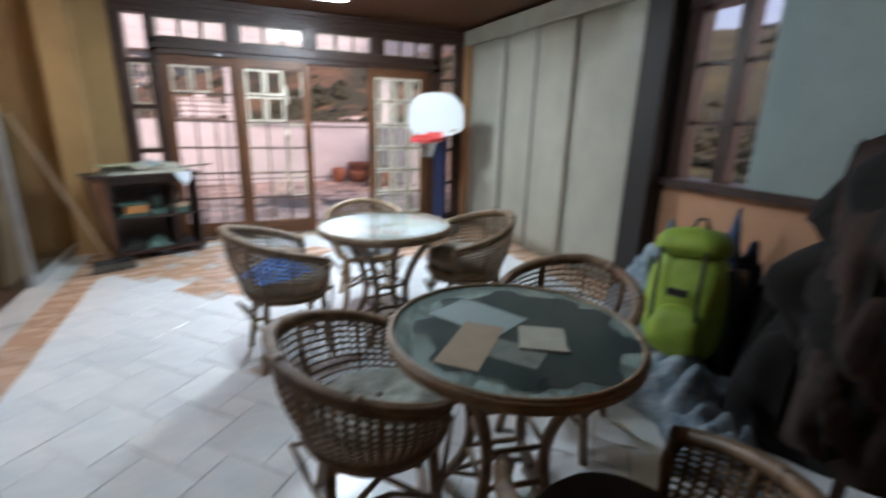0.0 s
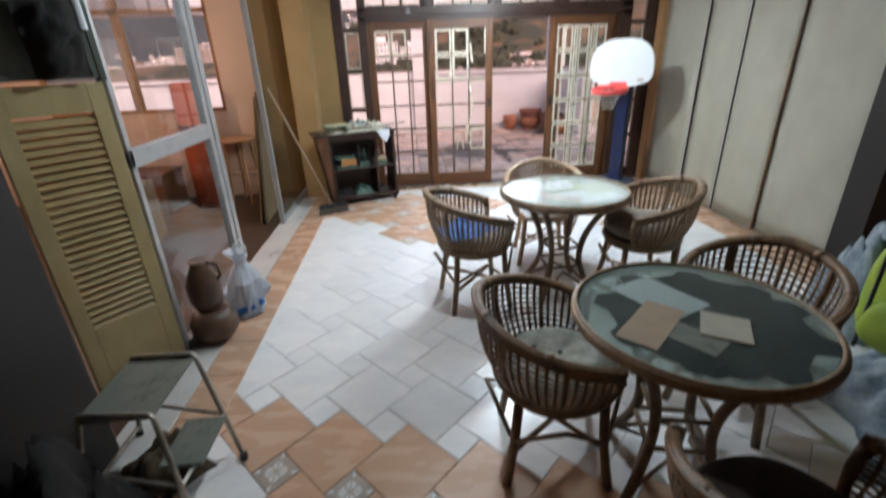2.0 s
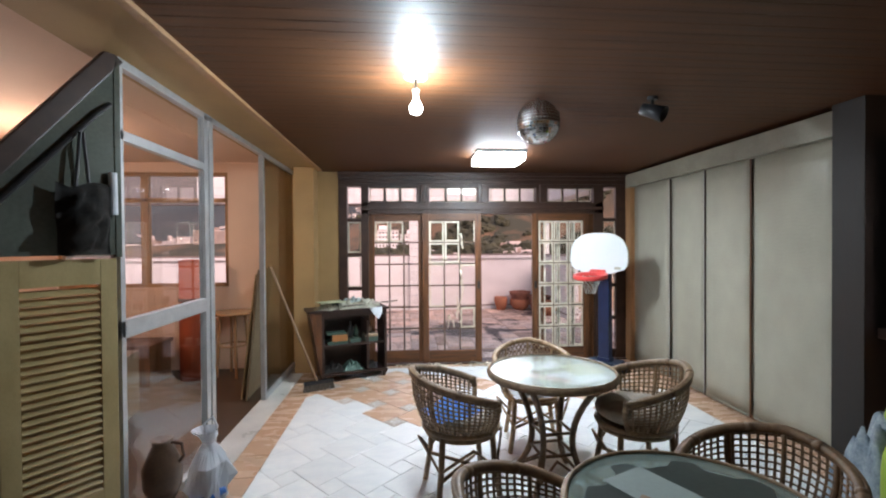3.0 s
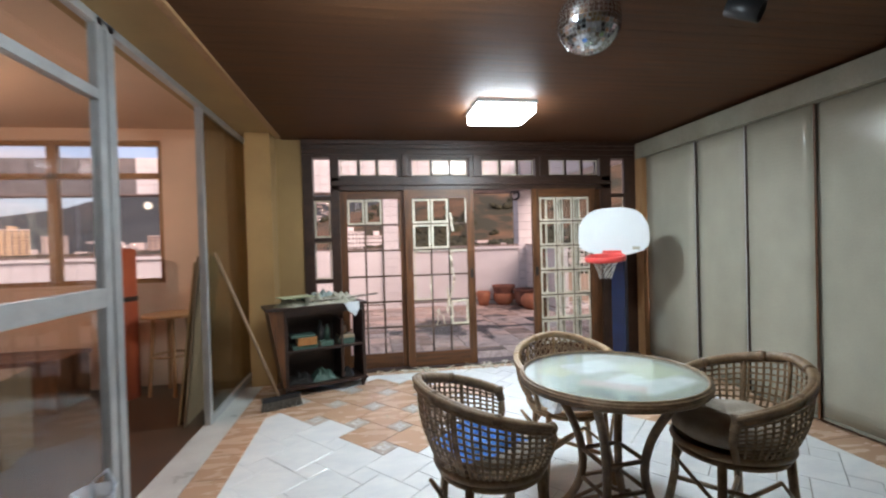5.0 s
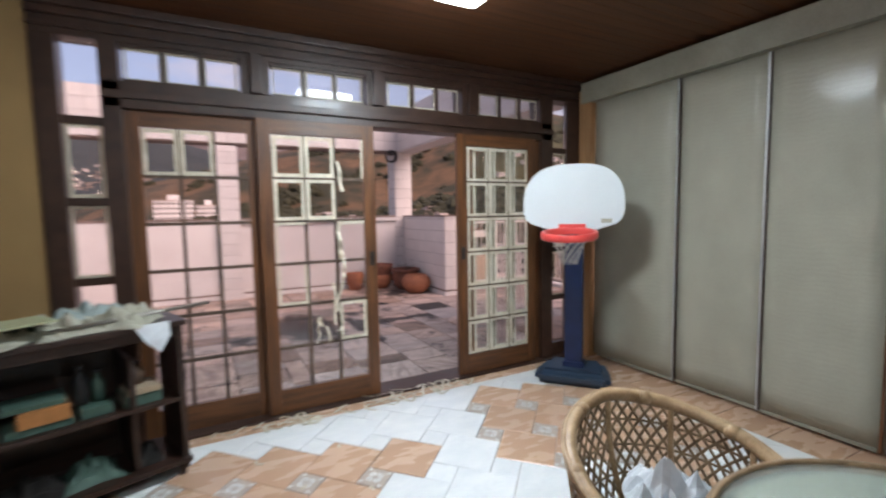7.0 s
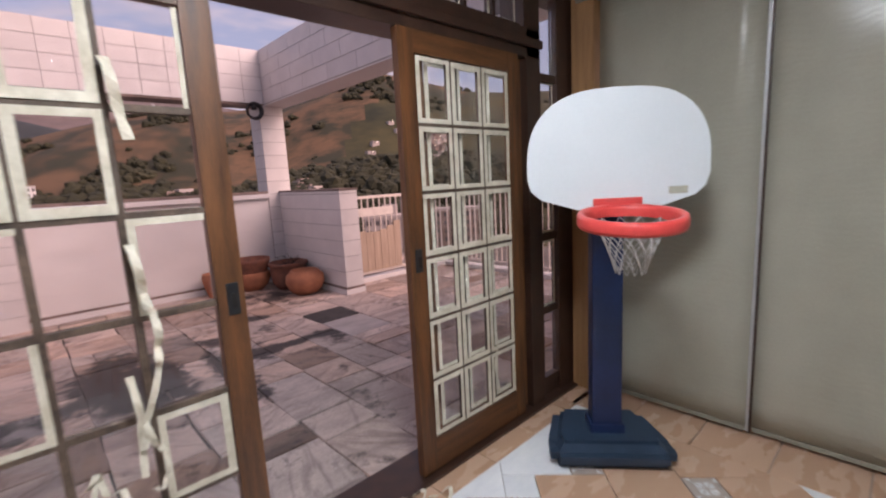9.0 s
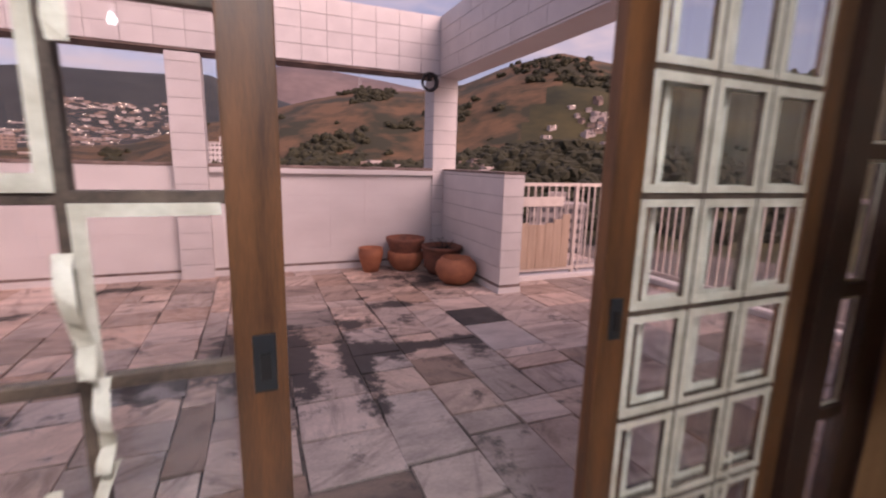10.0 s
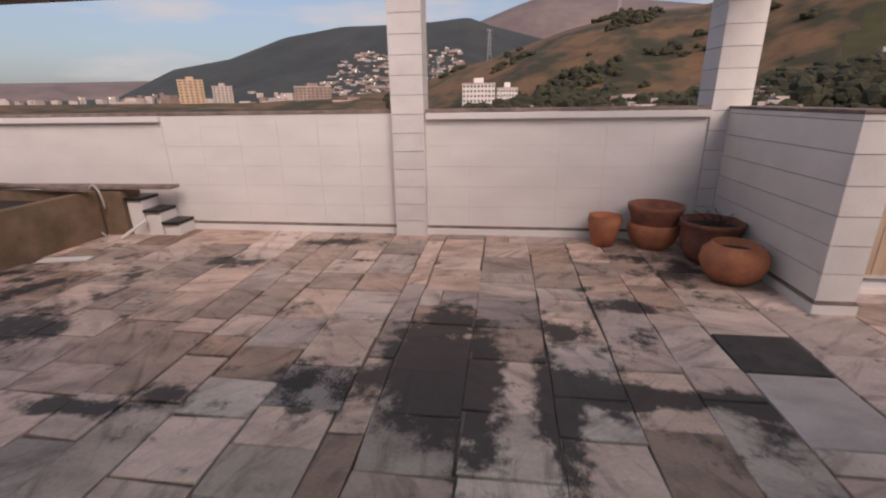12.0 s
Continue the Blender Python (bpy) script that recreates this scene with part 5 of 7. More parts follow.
for x, y, lean, mm, w, h in ((-0.47, 5.74, 5.8, M_PLYDARK, 0.62, 1.43), (-0.54, 5.80, 7.0, M_PLY_Y, 0.50, 1.38)):
    o = obj("plywood_sheet", bx(-0.008, 0.008, 0, w, 0, h, 0.002), mm)
    o.matrix_basis = pose(x, y, 0.002, 0, lean, 3)
    tagged(o, "old plywood sheet leaning against the partition", "plywood sheet", "leaning plywood sheets")
chest = thing("low_chest", "low red-brown wooden chest against the wall", "chest", at=pose(-2.35, 6.62, 0))
part("body", bx(-0.75, 0.55, -0.25, 0.25, 0.0, 0.45, 0.012), M_DOOR, chest)
part("lid", bx(-0.77, 0.57, -0.27, 0.27, 0.452, 0.50, 0.01), M_DOOR, chest)
sbx = thing("cardboard_box", "worn grey-brown cardboard box on the floor", "box", at=pose(-1.75, 5.35, 0, 0, 0, 12))
part("body", bx(-0.3, 0.3, -0.22, 0.22, 0, 0.62, 0.006), M_PLYDARK, sbx)
part("flap", bx(-0.3, 0.3, -0.36, -0.22, 0.605, 0.62, 0.002), M_PLYDARK, sbx)
# Bulb and flex added round the side room's fill light.
lampb = thing("pendant_bulb", "lit bulb added to light the side room", "light bulb", at=pose(-2.3, 5.0, 2.25))
part("flex", rod([(0, 0, 0), (0, 0, 0.57)], 0.006, None, 6), M_BLACK, lampb)
part("bulb", lathe([(0.016, 0.0), (0.045, -0.06), (0.045, -0.09), (0.001, -0.13)], 18), glow_mat("warm_lit_bulb", (1.0, 0.8, 0.6), 30.0), lampb, smooth=True).visible_shadow = False


# ---- loose tape on the doors and torn strips at their foot ----
def strip(points, w, name="tape_strip"):
    bm = bmesh.new()
    prev = None
    for i, p in enumerate(points):
        p = Vector(p)
        ang = 0.6 * math.sin(i * 1.3)
        s = Vector((math.cos(ang), math.sin(ang) * 0.6, 0)) * (w / 2)
        a, b = bm.verts.new(p - s), bm.verts.new(p + s)
        if prev:
            bm.faces.new((prev[0], prev[1], b, a))
        prev = (a, b)
    o = obj(name, bm, M_TAPE)
    o.modifiers.new("thick", "SOLIDIFY").thickness = 0.0012
    return o


rs = random.Random(3)
def bend(points, each=4):
    """Points along a soft curve through (x, z) corners, swinging a little out of the door's plane."""
    out = []
    n = len(points) - 1
    for i in range(n * each + 1):
        k, q = min(i // each, n - 1), (i - min(i // each, n - 1) * each) / each
        (x0, z0), (x1, z1) = points[k], points[k + 1]
        out.append((x0 + (x1 - x0) * q, 7.000 - 0.030 * abs(math.sin(i * 0.55)), z0 + (z1 - z0) * q))
    return out


for corners, w in (
    (((2.04, 1.84), (2.05, 1.74), (2.065, 1.62)), 0.030),
    (((2.030, 1.33), (2.042, 1.23), (2.050, 1.14)), 0.026),
    (((2.060, 1.13), (2.064, 1.05), (2.054, 0.98)), 0.024),
    (((2.062, 0.985), (2.020, 0.86), (1.985, 0.73)), 0.022),
    (((1.980, 0.95), (1.990, 0.83), (1.976, 0.645)), 0.022),
    (((1.995, 0.82), (2.014, 0.73), (2.036, 0.70)), 0.020),
    (((2.036, 0.70), (2.036, 0.63), (2.016, 0.585), (1.995, 0.59)), 0.014),
    (((1.843, 0.66), (1.868, 0.71), (1.882, 0.637), (1.920, 0.627), (1.940, 0.52)), 0.020),
    (((1.866, 0.70), (1.850, 0.62), (1.862, 0.58), (1.846, 0.51)), 0.015),
):
    tagged(strip(bend(corners), w), "loose strip of masking tape hanging from a door", "tape", "loose tape strips")
for z0, z1, x in ((0.62, 0.28, 3.62),):
    tagged(strip([(x + 0.01 * math.sin(i), 7.00, z0 + (z1 - z0) * i / 8) for i in range(9)], 0.02), "loose strip of masking tape hanging from a door", "tape", "loose tape strips")
for i in range(22):
    cx, cy = rs.uniform(1.05, 3.05), rs.uniform(6.80, 6.95)
    a0, r = rs.random() * 6, rs.uniform(0.05, 0.12)
    pts = [(cx + r * 1.6 * math.cos(a0 + k * 0.5), cy + r * 0.6 * math.sin(a0 + k * 0.5), 0.004 + 0.040 * abs(math.sin(k * 0.8 + a0))) for k in range(9)]
    tagged(strip(pts, 0.024), "torn curl of masking tape lying on the floor", "tape", "torn tape curls on the floor")
# smudges of torn paper on the orange tiles
for i in range(10):
    o = obj("paper_scrap", bx(-0.02, 0.02, -0.008, 0.008, 0, 0.0015), M_TAPE)
    o.matrix_basis = pose(rs.uniform(0.9, 2.4), rs.uniform(5.0, 6.5), 0.0025, 0, 0, rs.uniform(0, 180))
    tagged(o, "small scrap of torn tape on the floor tiles", "scrap", "scraps on the floor")

# ---- the terrace ----
TZ = -0.055   # top of the stone paving
BASE_LOW = -26.0
PY = 12.66   # face of the parapet
M_CLAD = mat("white_wall_tile", (0.70, 0.66, 0.64), (0.60, 0.565, 0.55), 0.45, 3, 0.06, rand=0.03)
M_JOINT = mat("grey_tile_joint", (0.20, 0.185, 0.18), (0.12, 0.11, 0.105), 0.9, 8, 0.2)
M_RENDER = mat("white_parapet_paint", (0.72, 0.68, 0.66), (0.64, 0.60, 0.58), 0.75, 1.6, 0.15, stretch=(1, 1, 2.5), fine=80)
M_COPING = mat("mottled_brown_coping", (0.30, 0.22, 0.19), (0.12, 0.09, 0.08), 0.9, 6, 0.4)
M_MORTAR = mat("dark_mossy_mortar", (0.25, 0.20, 0.17), (0.045, 0.038, 0.034), 0.95, 1.6, 0.5, contrast=(0.42, 0.58))
M_POT = mat("terracotta_pot", (0.44, 0.17, 0.085), (0.27, 0.10, 0.055), 0.8, 7, 0.3, fine=50)
M_POT_D = mat("weathered_terracotta_pot", (0.27, 0.105, 0.065), (0.12, 0.055, 0.04), 0.85, 7, 0.4, fine=50)
M_SOIL = mat("dark_potting_soil", (0.05, 0.035, 0.025), (0.02, 0.015, 0.012), 1.0, 30, 0.8)
M_RAIL = mat("cream_painted_steel", (0.70, 0.62, 0.56), (0.58, 0.50, 0.45), 0.5, 10, 0.1)
M_PLY = mat("pale_plywood", (0.48, 0.36, 0.27), (0.36, 0.265, 0.195), 0.7, 4, 0.15, stretch=(6, 6, 0.6))
M_TANK = mat("brown_weathered_concrete", (0.23, 0.155, 0.10), (0.12, 0.082, 0.052), 0.9, 4, 0.4)


def stone_mat(name, light, dark):
    """Grey-pink slate with veins, per-slab shade and black lichen stains."""
    m = mat(name, light, dark, 0.62, 2.6, 0.45, fine=38, rand=0.30, stretch=(1, 2.0, 1), contrast=(0.34, 0.64))
    n, l = m.node_tree.nodes, m.node_tree.links
    bs = n["Principled BSDF"]
    src = bs.inputs["Base Color"].links[0].from_socket
    geo = n.new("ShaderNodeNewGeometry")
    info = n.new("ShaderNodeObjectInfo")
    # a pink or blue lean from slab to slab
    lean = n.new("ShaderNodeValToRGB")
    lean.color_ramp.elements[0].color, lean.color_ramp.elements[1].color = (0.97, 0.955, 0.95, 1), (1.10, 0.95, 0.85, 1)
    mul = n.new("ShaderNodeMath")
    mul.operation = "FRACT"
    tim = n.new("ShaderNodeMath")
    tim.operation = "MULTIPLY"
    tim.inputs[1].default_value = 7.31
    l.new(info.outputs["Random"], tim.inputs[0])
    l.new(tim.outputs[0], mul.inputs[0])
    l.new(mul.outputs[0], lean.inputs["Fac"])
    mx = n.new("ShaderNodeMix")
    mx.data_type, mx.blend_type = "RGBA", "MULTIPLY"
    mx.inputs["Factor"].default_value = 1.0
    l.new(src, mx.inputs["A"])
    l.new(lean.outputs["Color"], mx.inputs["B"])
    # dark veins and foliation, laid another way in each slab
    tw = n.new("ShaderNodeMath")
    tw.operation = "MULTIPLY"
    tw.inputs[1].default_value = 9.0
    l.new(info.outputs["Random"], tw.inputs[0])
    vr = n.new("ShaderNodeVectorRotate")
    vr.rotation_type = "Z_AXIS"
    l.new(geo.outputs["Position"], vr.inputs["Vector"])
    l.new(tw.outputs[0], vr.inputs["Angle"])
    vm = n.new("ShaderNodeMapping")
    vm.inputs["Scale"].default_value = (1.3, 5.5, 1.0)
    l.new(vr.outputs["Vector"], vm.inputs["Vector"])
    vn = n.new("ShaderNodeTexNoise")
    vn.inputs["Scale"].default_value, vn.inputs["Detail"].default_value, vn.inputs["Roughness"].default_value, vn.inputs["Distortion"].default_value = 1.6, 7.0, 0.65, 0.6
    l.new(vm.outputs["Vector"], vn.inputs["Vector"])
    vs_ = n.new("ShaderNodeValToRGB")
    vs_.color_ramp.elements[0].position, vs_.color_ramp.elements[1].position = 0.36, 0.50
    vs_.color_ramp.elements[0].color, vs_.color_ramp.elements[1].color = (0.40, 0.36, 0.34, 1), (1, 1, 1, 1)
    l.new(vn.outputs["Fac"], vs_.inputs["Fac"])
    mv = n.new("ShaderNodeMix")
    mv.data_type, mv.blend_type = "RGBA", "MULTIPLY"
    mv.inputs["Factor"].default_value = 0.6
    l.new(mx.outputs["Result"], mv.inputs["A"])
    l.new(vs_.outputs["Color"], mv.inputs["B"])
    mx = mv
    # stains: ragged patches, denser in three blots
    nz = n.new("ShaderNodeTexNoise")
    nz.inputs["Scale"].default_value, nz.inputs["Detail"].default_value, nz.inputs["Roughness"].default_value = 3.4, 9.0, 0.74
    l.new(geo.outputs["Position"], nz.inputs["Vector"])
    total = nz.outputs["Fac"]
    for (cx, cy, rx, ry, amt) in ((2.20, 9.92, 0.36, 0.68, 0.30), (2.52, 9.42, 0.26, 0.60, 0.20), (2.94, 9.30, 0.13, 0.62, 0.20), (3.12, 9.60, 0.30, 0.24, 0.20), (3.10, 10.25, 0.50, 0.28, 0.15), (3.65, 9.60, 0.60, 0.10, 0.26), (4.00, 9.45, 0.16, 0.22, 0.22), (1.60, 9.52, 0.27, 0.26, 0.22), (3.62, 10.75, 0.26, 0.12, 0.20), (0.75, 12.25, 0.45, 0.16, 0.22), (-0.20, 11.50, 0.40, 0.20, 0.16), (-0.78, 9.95, 0.30, 0.20, 0.20), (0.30, 9.18, 0.34, 0.08, 0.25), (0.80, 9.32, 0.36, 0.20, 0.12), (4.30, 11.7, 0.60, 0.9, 0.12), (-2.2, 10.6, 1.6, 1.1, 0.11)):
        sub = n.new("ShaderNodeVectorMath")
        sub.operation = "SUBTRACT"
        sub.inputs[1].default_value = (cx, cy, TZ)
        l.new(geo.outputs["Position"], sub.inputs[0])
        div = n.new("ShaderNodeVectorMath")
        div.operation = "MULTIPLY"
        div.inputs[1].default_value = (0.88 / rx, 0.88 / ry, 0)
        l.new(sub.outputs["Vector"], div.inputs[0])
        ln = n.new("ShaderNodeVectorMath")
        ln.operation = "LENGTH"
        l.new(div.outputs["Vector"], ln.inputs[0])
        mr = n.new("ShaderNodeMapRange")
        mr.inputs["From Min"].default_value, mr.inputs["From Max"].default_value = 1.25, 0.2
        mr.inputs["To Min"].default_value, mr.inputs["To Max"].default_value = 0.0, amt * 1.15
        l.new(ln.outputs["Value"], mr.inputs["Value"])
        ad = n.new("ShaderNodeMath")
        l.new(total, ad.inputs[0])
        l.new(mr.outputs["Result"], ad.inputs[1])
        total = ad.outputs[0]
    st = n.new("ShaderNodeValToRGB")
    st.color_ramp.elements[0].position, st.color_ramp.elements[1].position = 0.57, 0.67
    l.new(total, st.inputs["Fac"])
    scl = n.new("ShaderNodeMath")
    scl.operation = "MULTIPLY"
    scl.inputs[1].default_value = 0.93
    l.new(st.outputs["Color"], scl.inputs[0])
    mx2 = n.new("ShaderNodeMix")
    mx2.data_type = "RGBA"
    mx2.inputs["B"].default_value = (0.026, 0.022, 0.021, 1)
    l.new(scl.outputs[0], mx2.inputs["Factor"])
    l.new(mx.outputs["Result"], mx2.inputs["A"])
    l.new(mx2.outputs["Result"], bs.inputs["Base Color"])
    return m


M_STONE = stone_mat("slate_slab", (0.56, 0.465, 0.41), (0.31, 0.25, 0.22))
M_STONE_P = stone_mat("pinkish_slate_slab", (0.62, 0.51, 0.455), (0.40, 0.325, 0.285))
M_STONE_B = stone_mat("rusty_slate_slab", (0.42, 0.295, 0.225), (0.215, 0.16, 0.13))
M_STONE_D = mat("blackened_slate", (0.075, 0.065, 0.06), (0.035, 0.03, 0.028), 0.8, 9, 0.4)
M_STONE_L = mat("pale_slate", (0.53, 0.46, 0.43), (0.36, 0.31, 0.285), 0.6, 4, 0.3, stretch=(1, 2, 1))
M_STONE_S = mat("half_blackened_slate", (0.30, 0.26, 0.24), (0.035, 0.03, 0.028), 0.75, 5, 0.4, contrast=(0.46, 0.58))

pave = setting(obj("pavement", bx(-7.0, 7.6, 7.26, 13.3, -0.45, TZ - 0.016), M_MORTAR), "weathered slate terrace paving with stained joints", "paving")
rng = random.Random(5)


def slab_piece(x0, x1, y0, y1, material):
    g = 0.004 + rng.random() * 0.004
    j = lambda: rng.uniform(-0.011, 0.011)
    cs = [(x0 + g + j(), y0 + g + j()), (x1 - g + j(), y0 + g + j()), (x1 - g + j(), y1 - g + j()), (x0 + g + j(), y1 - g + j())]
    bm = bmesh.new()
    cx, cy = (x0 + x1) / 2, (y0 + y1) / 2
    lo = [bm.verts.new((x - cx, y - cy, -0.02)) for x, y in cs]
    mid = [bm.verts.new((x - cx, y - cy, -0.004)) for x, y in cs]
    hi = [bm.verts.new(((x - cx) * 0.985, (y - cy) * 0.985, rng.uniform(-0.0015, 0.0015))) for x, y in cs]
    for p, q in ((lo, mid), (mid, hi)):
        for i in range(4):
            bm.faces.new((p[i], p[(i + 1) % 4], q[(i + 1) % 4], q[i]))
    bm.faces.new(hi)
    ob = part("slab", bm, material, pave)
    ob.location = (cx, cy, TZ + rng.uniform(-0.003, 0.003))


COLS = [-7.0, -6.4, -5.8, -5.15, -4.55, -3.9, -3.3, -2.75, -2.2, -1.68, -1.2, -0.72, -0.22, 0.28, 0.60, 0.92, 1.36, 1.80, 1.99, 2.46, 2.95, 3.36, 3.74, 4.09, 4.605, 5.25, 5.9, 6.5, 7.1, 7.6]
for c0, c1 in zip(COLS, COLS[1:]):
    y = 7.26 - rng.random() * 0.3
    wide = c1 - c0
    while y < 12.67:
        step = rng.choice((0.24, 0.33, 0.40, 0.47, 0.55, 0.66)) * rng.uniform(0.9, 1.12) if wide > 0.3 else rng.uniform(0.4, 0.8)
        y1 = min(y + step, 12.69)
        if 12.69 - y1 < 0.18:
            y1 = 12.69
        material = rng.choice((M_STONE,) * 6 + (M_STONE_P, M_STONE_P, M_STONE_B))
        if c0 == 1.36:
            for a, b, mm in ((9.32, 9.71, M_STONE_S),):
                if a <= y + 0.001 < b:
                    y1, material = b, mm
                elif y < a < y1:
                    y1 = a
        if c0 == 4.09:
            for a, b, mm in ((9.30, 9.915, M_STONE_L), (9.915, 10.39, M_STONE_D)):
                if a <= y + 0.001 < b:
                    y1, material = b, mm
                elif y < a < y1:
                    y1 = a
        if y1 > 7.3:
            ya = max(y, 7.262)
            if wide > 0.4 and material is M_STONE and rng.random() < 0.12:
                cm = c0 + wide * rng.uniform(0.35, 0.65)
                slab_piece(c0, cm, ya, y1, material)
                slab_piece(cm, c1, ya, y1, material)
            else:
                slab_piece(c0, c1, ya, y1, material)
        y = y1


def clad(name, holder, axis, a0, a1, face, z0, z1, w, h, out, off=0.5, g=0.003, material=None):
    """Wall tiles on an upright face: axis 'x' runs along x on a face at y, 'y' along y on a face at x; out is the way it faces."""
    z, row = z0, 0
    while z < z1 - 0.01:
        zt = min(z + h, z1)
        a = a0 - (w * off if row % 2 else 0)
        while a < a1 - 0.005:
            p, q = max(a, a0), min(a + w, a1)
            if q - p > 0.02:
                lo, hi = sorted((face, face + out * 0.010))
                if axis == "x":
                    bm = bx(p + g, q - g, lo, hi, z + g, zt - g)
                else:
                    bm = bx(lo, hi, p + g, q - g, z + g, zt - g)
                part("tile", bm, material or M_CLAD, holder)
            a += w
        z, row = zt, row + 1


# parapet along the far side
par = setting(obj("wall_parapet", bx(-7.0, 4.79, PY, PY + 0.20, TZ - 0.02, 1.36), M_RENDER), "white painted terrace parapet wall", "parapet")
setting(obj("trim_parapet_foot", bx(-7.0, 4.79, PY - 0.035, PY, TZ - 0.02, TZ + 0.075, 0.008), M_RENDER), "white skirting along the parapet", "skirting")
setting(obj("trim_parapet_line", bx(-7.0, 4.79, PY - 0.022, PY, TZ + 0.077, TZ + 0.105), M_COPING), "dark line over the skirting", "skirting")
setting(obj("trim_coping", bx(-7.0, 4.90, PY - 0.02, PY + 0.24, 1.375, 1.41, 0.006), M_COPING), "dark stained parapet coping", "coping")
setting(obj("trim_ledge", bx(1.77, 4.79, PY - 0.07, PY - 0.0005, 1.30, 1.37, 0.008), M_RENDER), "white ledge under the coping", "ledge")
setting(obj("trim_ledge_left", bx(-7.0, -1.55, PY - 0.07, PY - 0.002, 1.30, 1.37, 0.008), M_RENDER), "white ledge under the coping", "ledge")

clad("tile", par, "x", -4.0, -1.552, PY, TZ + 0.108, 1.298, 0.50, 0.238, -1, 0.0, 0.0007, M_RENDER)
clad("tile", par, "x", -1.548, 1.378, PY, TZ + 0.108, 1.372, 0.50, 0.238, -1, 0.0, 0.0007, M_RENDER)
clad("tile", par, "x", 1.762, 4.785, PY, TZ + 0.108, 1.298, 0.50, 0.238, -1, 0.0, 0.0007, M_RENDER)

# pillars, stub wall and overhead beams, tile clad
p1 = setting(obj("wall_pillar", bx(1.39, 1.74, PY - 0.10, PY + 0.24, TZ - 0.02, 2.70), M_JOINT), "white tiled square terrace pillar", "pillar")
clad("tile", p1, "x", 1.38, 1.75, PY - 0.10, TZ - 0.02, 2.70, 0.38, 0.205, -1, 0.0)
clad("tile", p1, "y", PY - 0.11, PY + 0.24, 1.39, TZ - 0.02, 2.70, 0.36, 0.205, -1, 0.0)
clad("tile", p1, "y", PY - 0.11, PY + 0.24, 1.74, TZ - 0.02, 2.70, 0.36, 0.205, 1, 0.0)
p2 = setting(obj("wall_pillar_corner", bx(4.80, 5.16, PY - 0.02, PY + 0.36, TZ - 0.02, 2.74), M_JOINT), "white tiled corner pillar", "pillar")
clad("tile", p2, "x", 4.79, 5.17, PY - 0.02, TZ - 0.02, 2.74, 0.39, 0.205, -1, 0.0)
clad("tile", p2, "y", PY - 0.03, PY + 0.36, 4.80, TZ - 0.02, 2.74, 0.39, 0.205, -1, 0.0)
stub = setting(obj("wall_stub", bx(4.98, 5.24, 10.79, PY + 0.1, TZ - 0.02, 1.38), M_JOINT), "low white tiled wall stub beside the gate", "wall")
clad("tile", stub, "y", 10.78, PY - 0.03, 4.98, TZ + 0.10, 1.38, 3.0, 0.215, -1, 0.0)
clad("tile", stub, "x", 4.968, 5.25, 10.79, TZ + 0.10, 1.38, 0.30, 0.215, -1, 0.0)
setting(obj("trim_stub_foot", bx(4.95, 5.26, 10.76, PY - 0.04, TZ - 0.02, TZ + 0.07, 0.006), M_RENDER), "white skirting of the wall stub", "skirting")
setting(obj("trim_stub_line", bx(4.962, 5.252, 10.772, PY - 0.04, TZ + 0.072, TZ + 0.098), M_COPING), "dark line over the skirting", "skirting")
setting(obj("trim_stub_coping", bx(4.96, 5.26, 10.77, PY + 0.02, 1.382, 1.405, 0.005), M_COPING), "dark stained wall coping", "coping")
ba = setting(obj("beam_far", bx(-7.0, 4.88, PY - 0.02, PY + 0.36, 2.76, 3.56), M_JOINT), "white tiled overhead beam across the terrace", "beam")
clad("tile", ba, "x", -4.0, 4.87, PY - 0.02, 2.76, 3.56, 0.33, 0.20, -1, 0.0)
bb = setting(obj("beam_side", bx(4.88, 5.26, 7.26, PY + 0.36, 2.76, 3.56), M_JOINT), "white tiled overhead beam along the terrace", "beam")
clad("tile", bb, "y", 8.0, PY + 0.36, 4.88, 2.76, 3.56, 0.66, 0.20, -1)
setting(obj("beam_far_soffit", bx(-7.0, 4.875, PY - 0.02, PY + 0.36, 2.735, 2.756), M_COPING), "dark brown underside of the beam", "beam")
setting(obj("beam_side_soffit", bx(4.875, 5.26, 7.26, PY + 0.37, 2.735, 2.756), M_RENDER), "white painted underside of the beam", "beam")

# the house above the doors, seen from outside, and its roof
setting(obj("wall_house_outer", bx(-7.0, 7.6, 7.205, 7.26, 2.72, 3.56), M_RENDER), "white outer house wall over the doors", "wall")
setting(obj("wall_house_outer_left", bx(-7.0, -4.2, 7.20, 7.26, -0.4, 2.72), M_RENDER), "white outer house wall", "wall")
setting(obj("wall_house_outer_right", bx(4.87, 7.6, 7.20, 7.26, -0.4, 2.72), M_RENDER), "white outer house wall", "wall")
setting(obj("roof", bx(-7.0, 7.6, BACK - 0.3, 7.26, 3.56, 3.66), M_RENDER), "flat white house roof", "roof")

# gate and railings
GY = 11.30
setting(obj("kerb_gate", bx(5.25, 7.40, GY - 0.10, GY + 0.10, TZ - 0.02, 0.0, 0.008), M_RENDER), "white kerb under the gate", "kerb")
setting(obj("kerb_side", bx(7.26, 7.46, 7.26, GY - 0.10, TZ - 0.02, 0.0, 0.008), M_RENDER), "white kerb under the railing", "kerb")
gate = thing("metal_gate", "cream painted steel gate with a plywood panel", "gate")
part("gate_post", bx(5.30, 5.35, GY - 0.025, GY + 0.025, 0.0, 1.27, 0.004), M_RAIL, gate)
part("gate_post", bx(6.42, 6.47, GY - 0.025, GY + 0.025, 0.0, 1.27, 0.004), M_RAIL, gate)
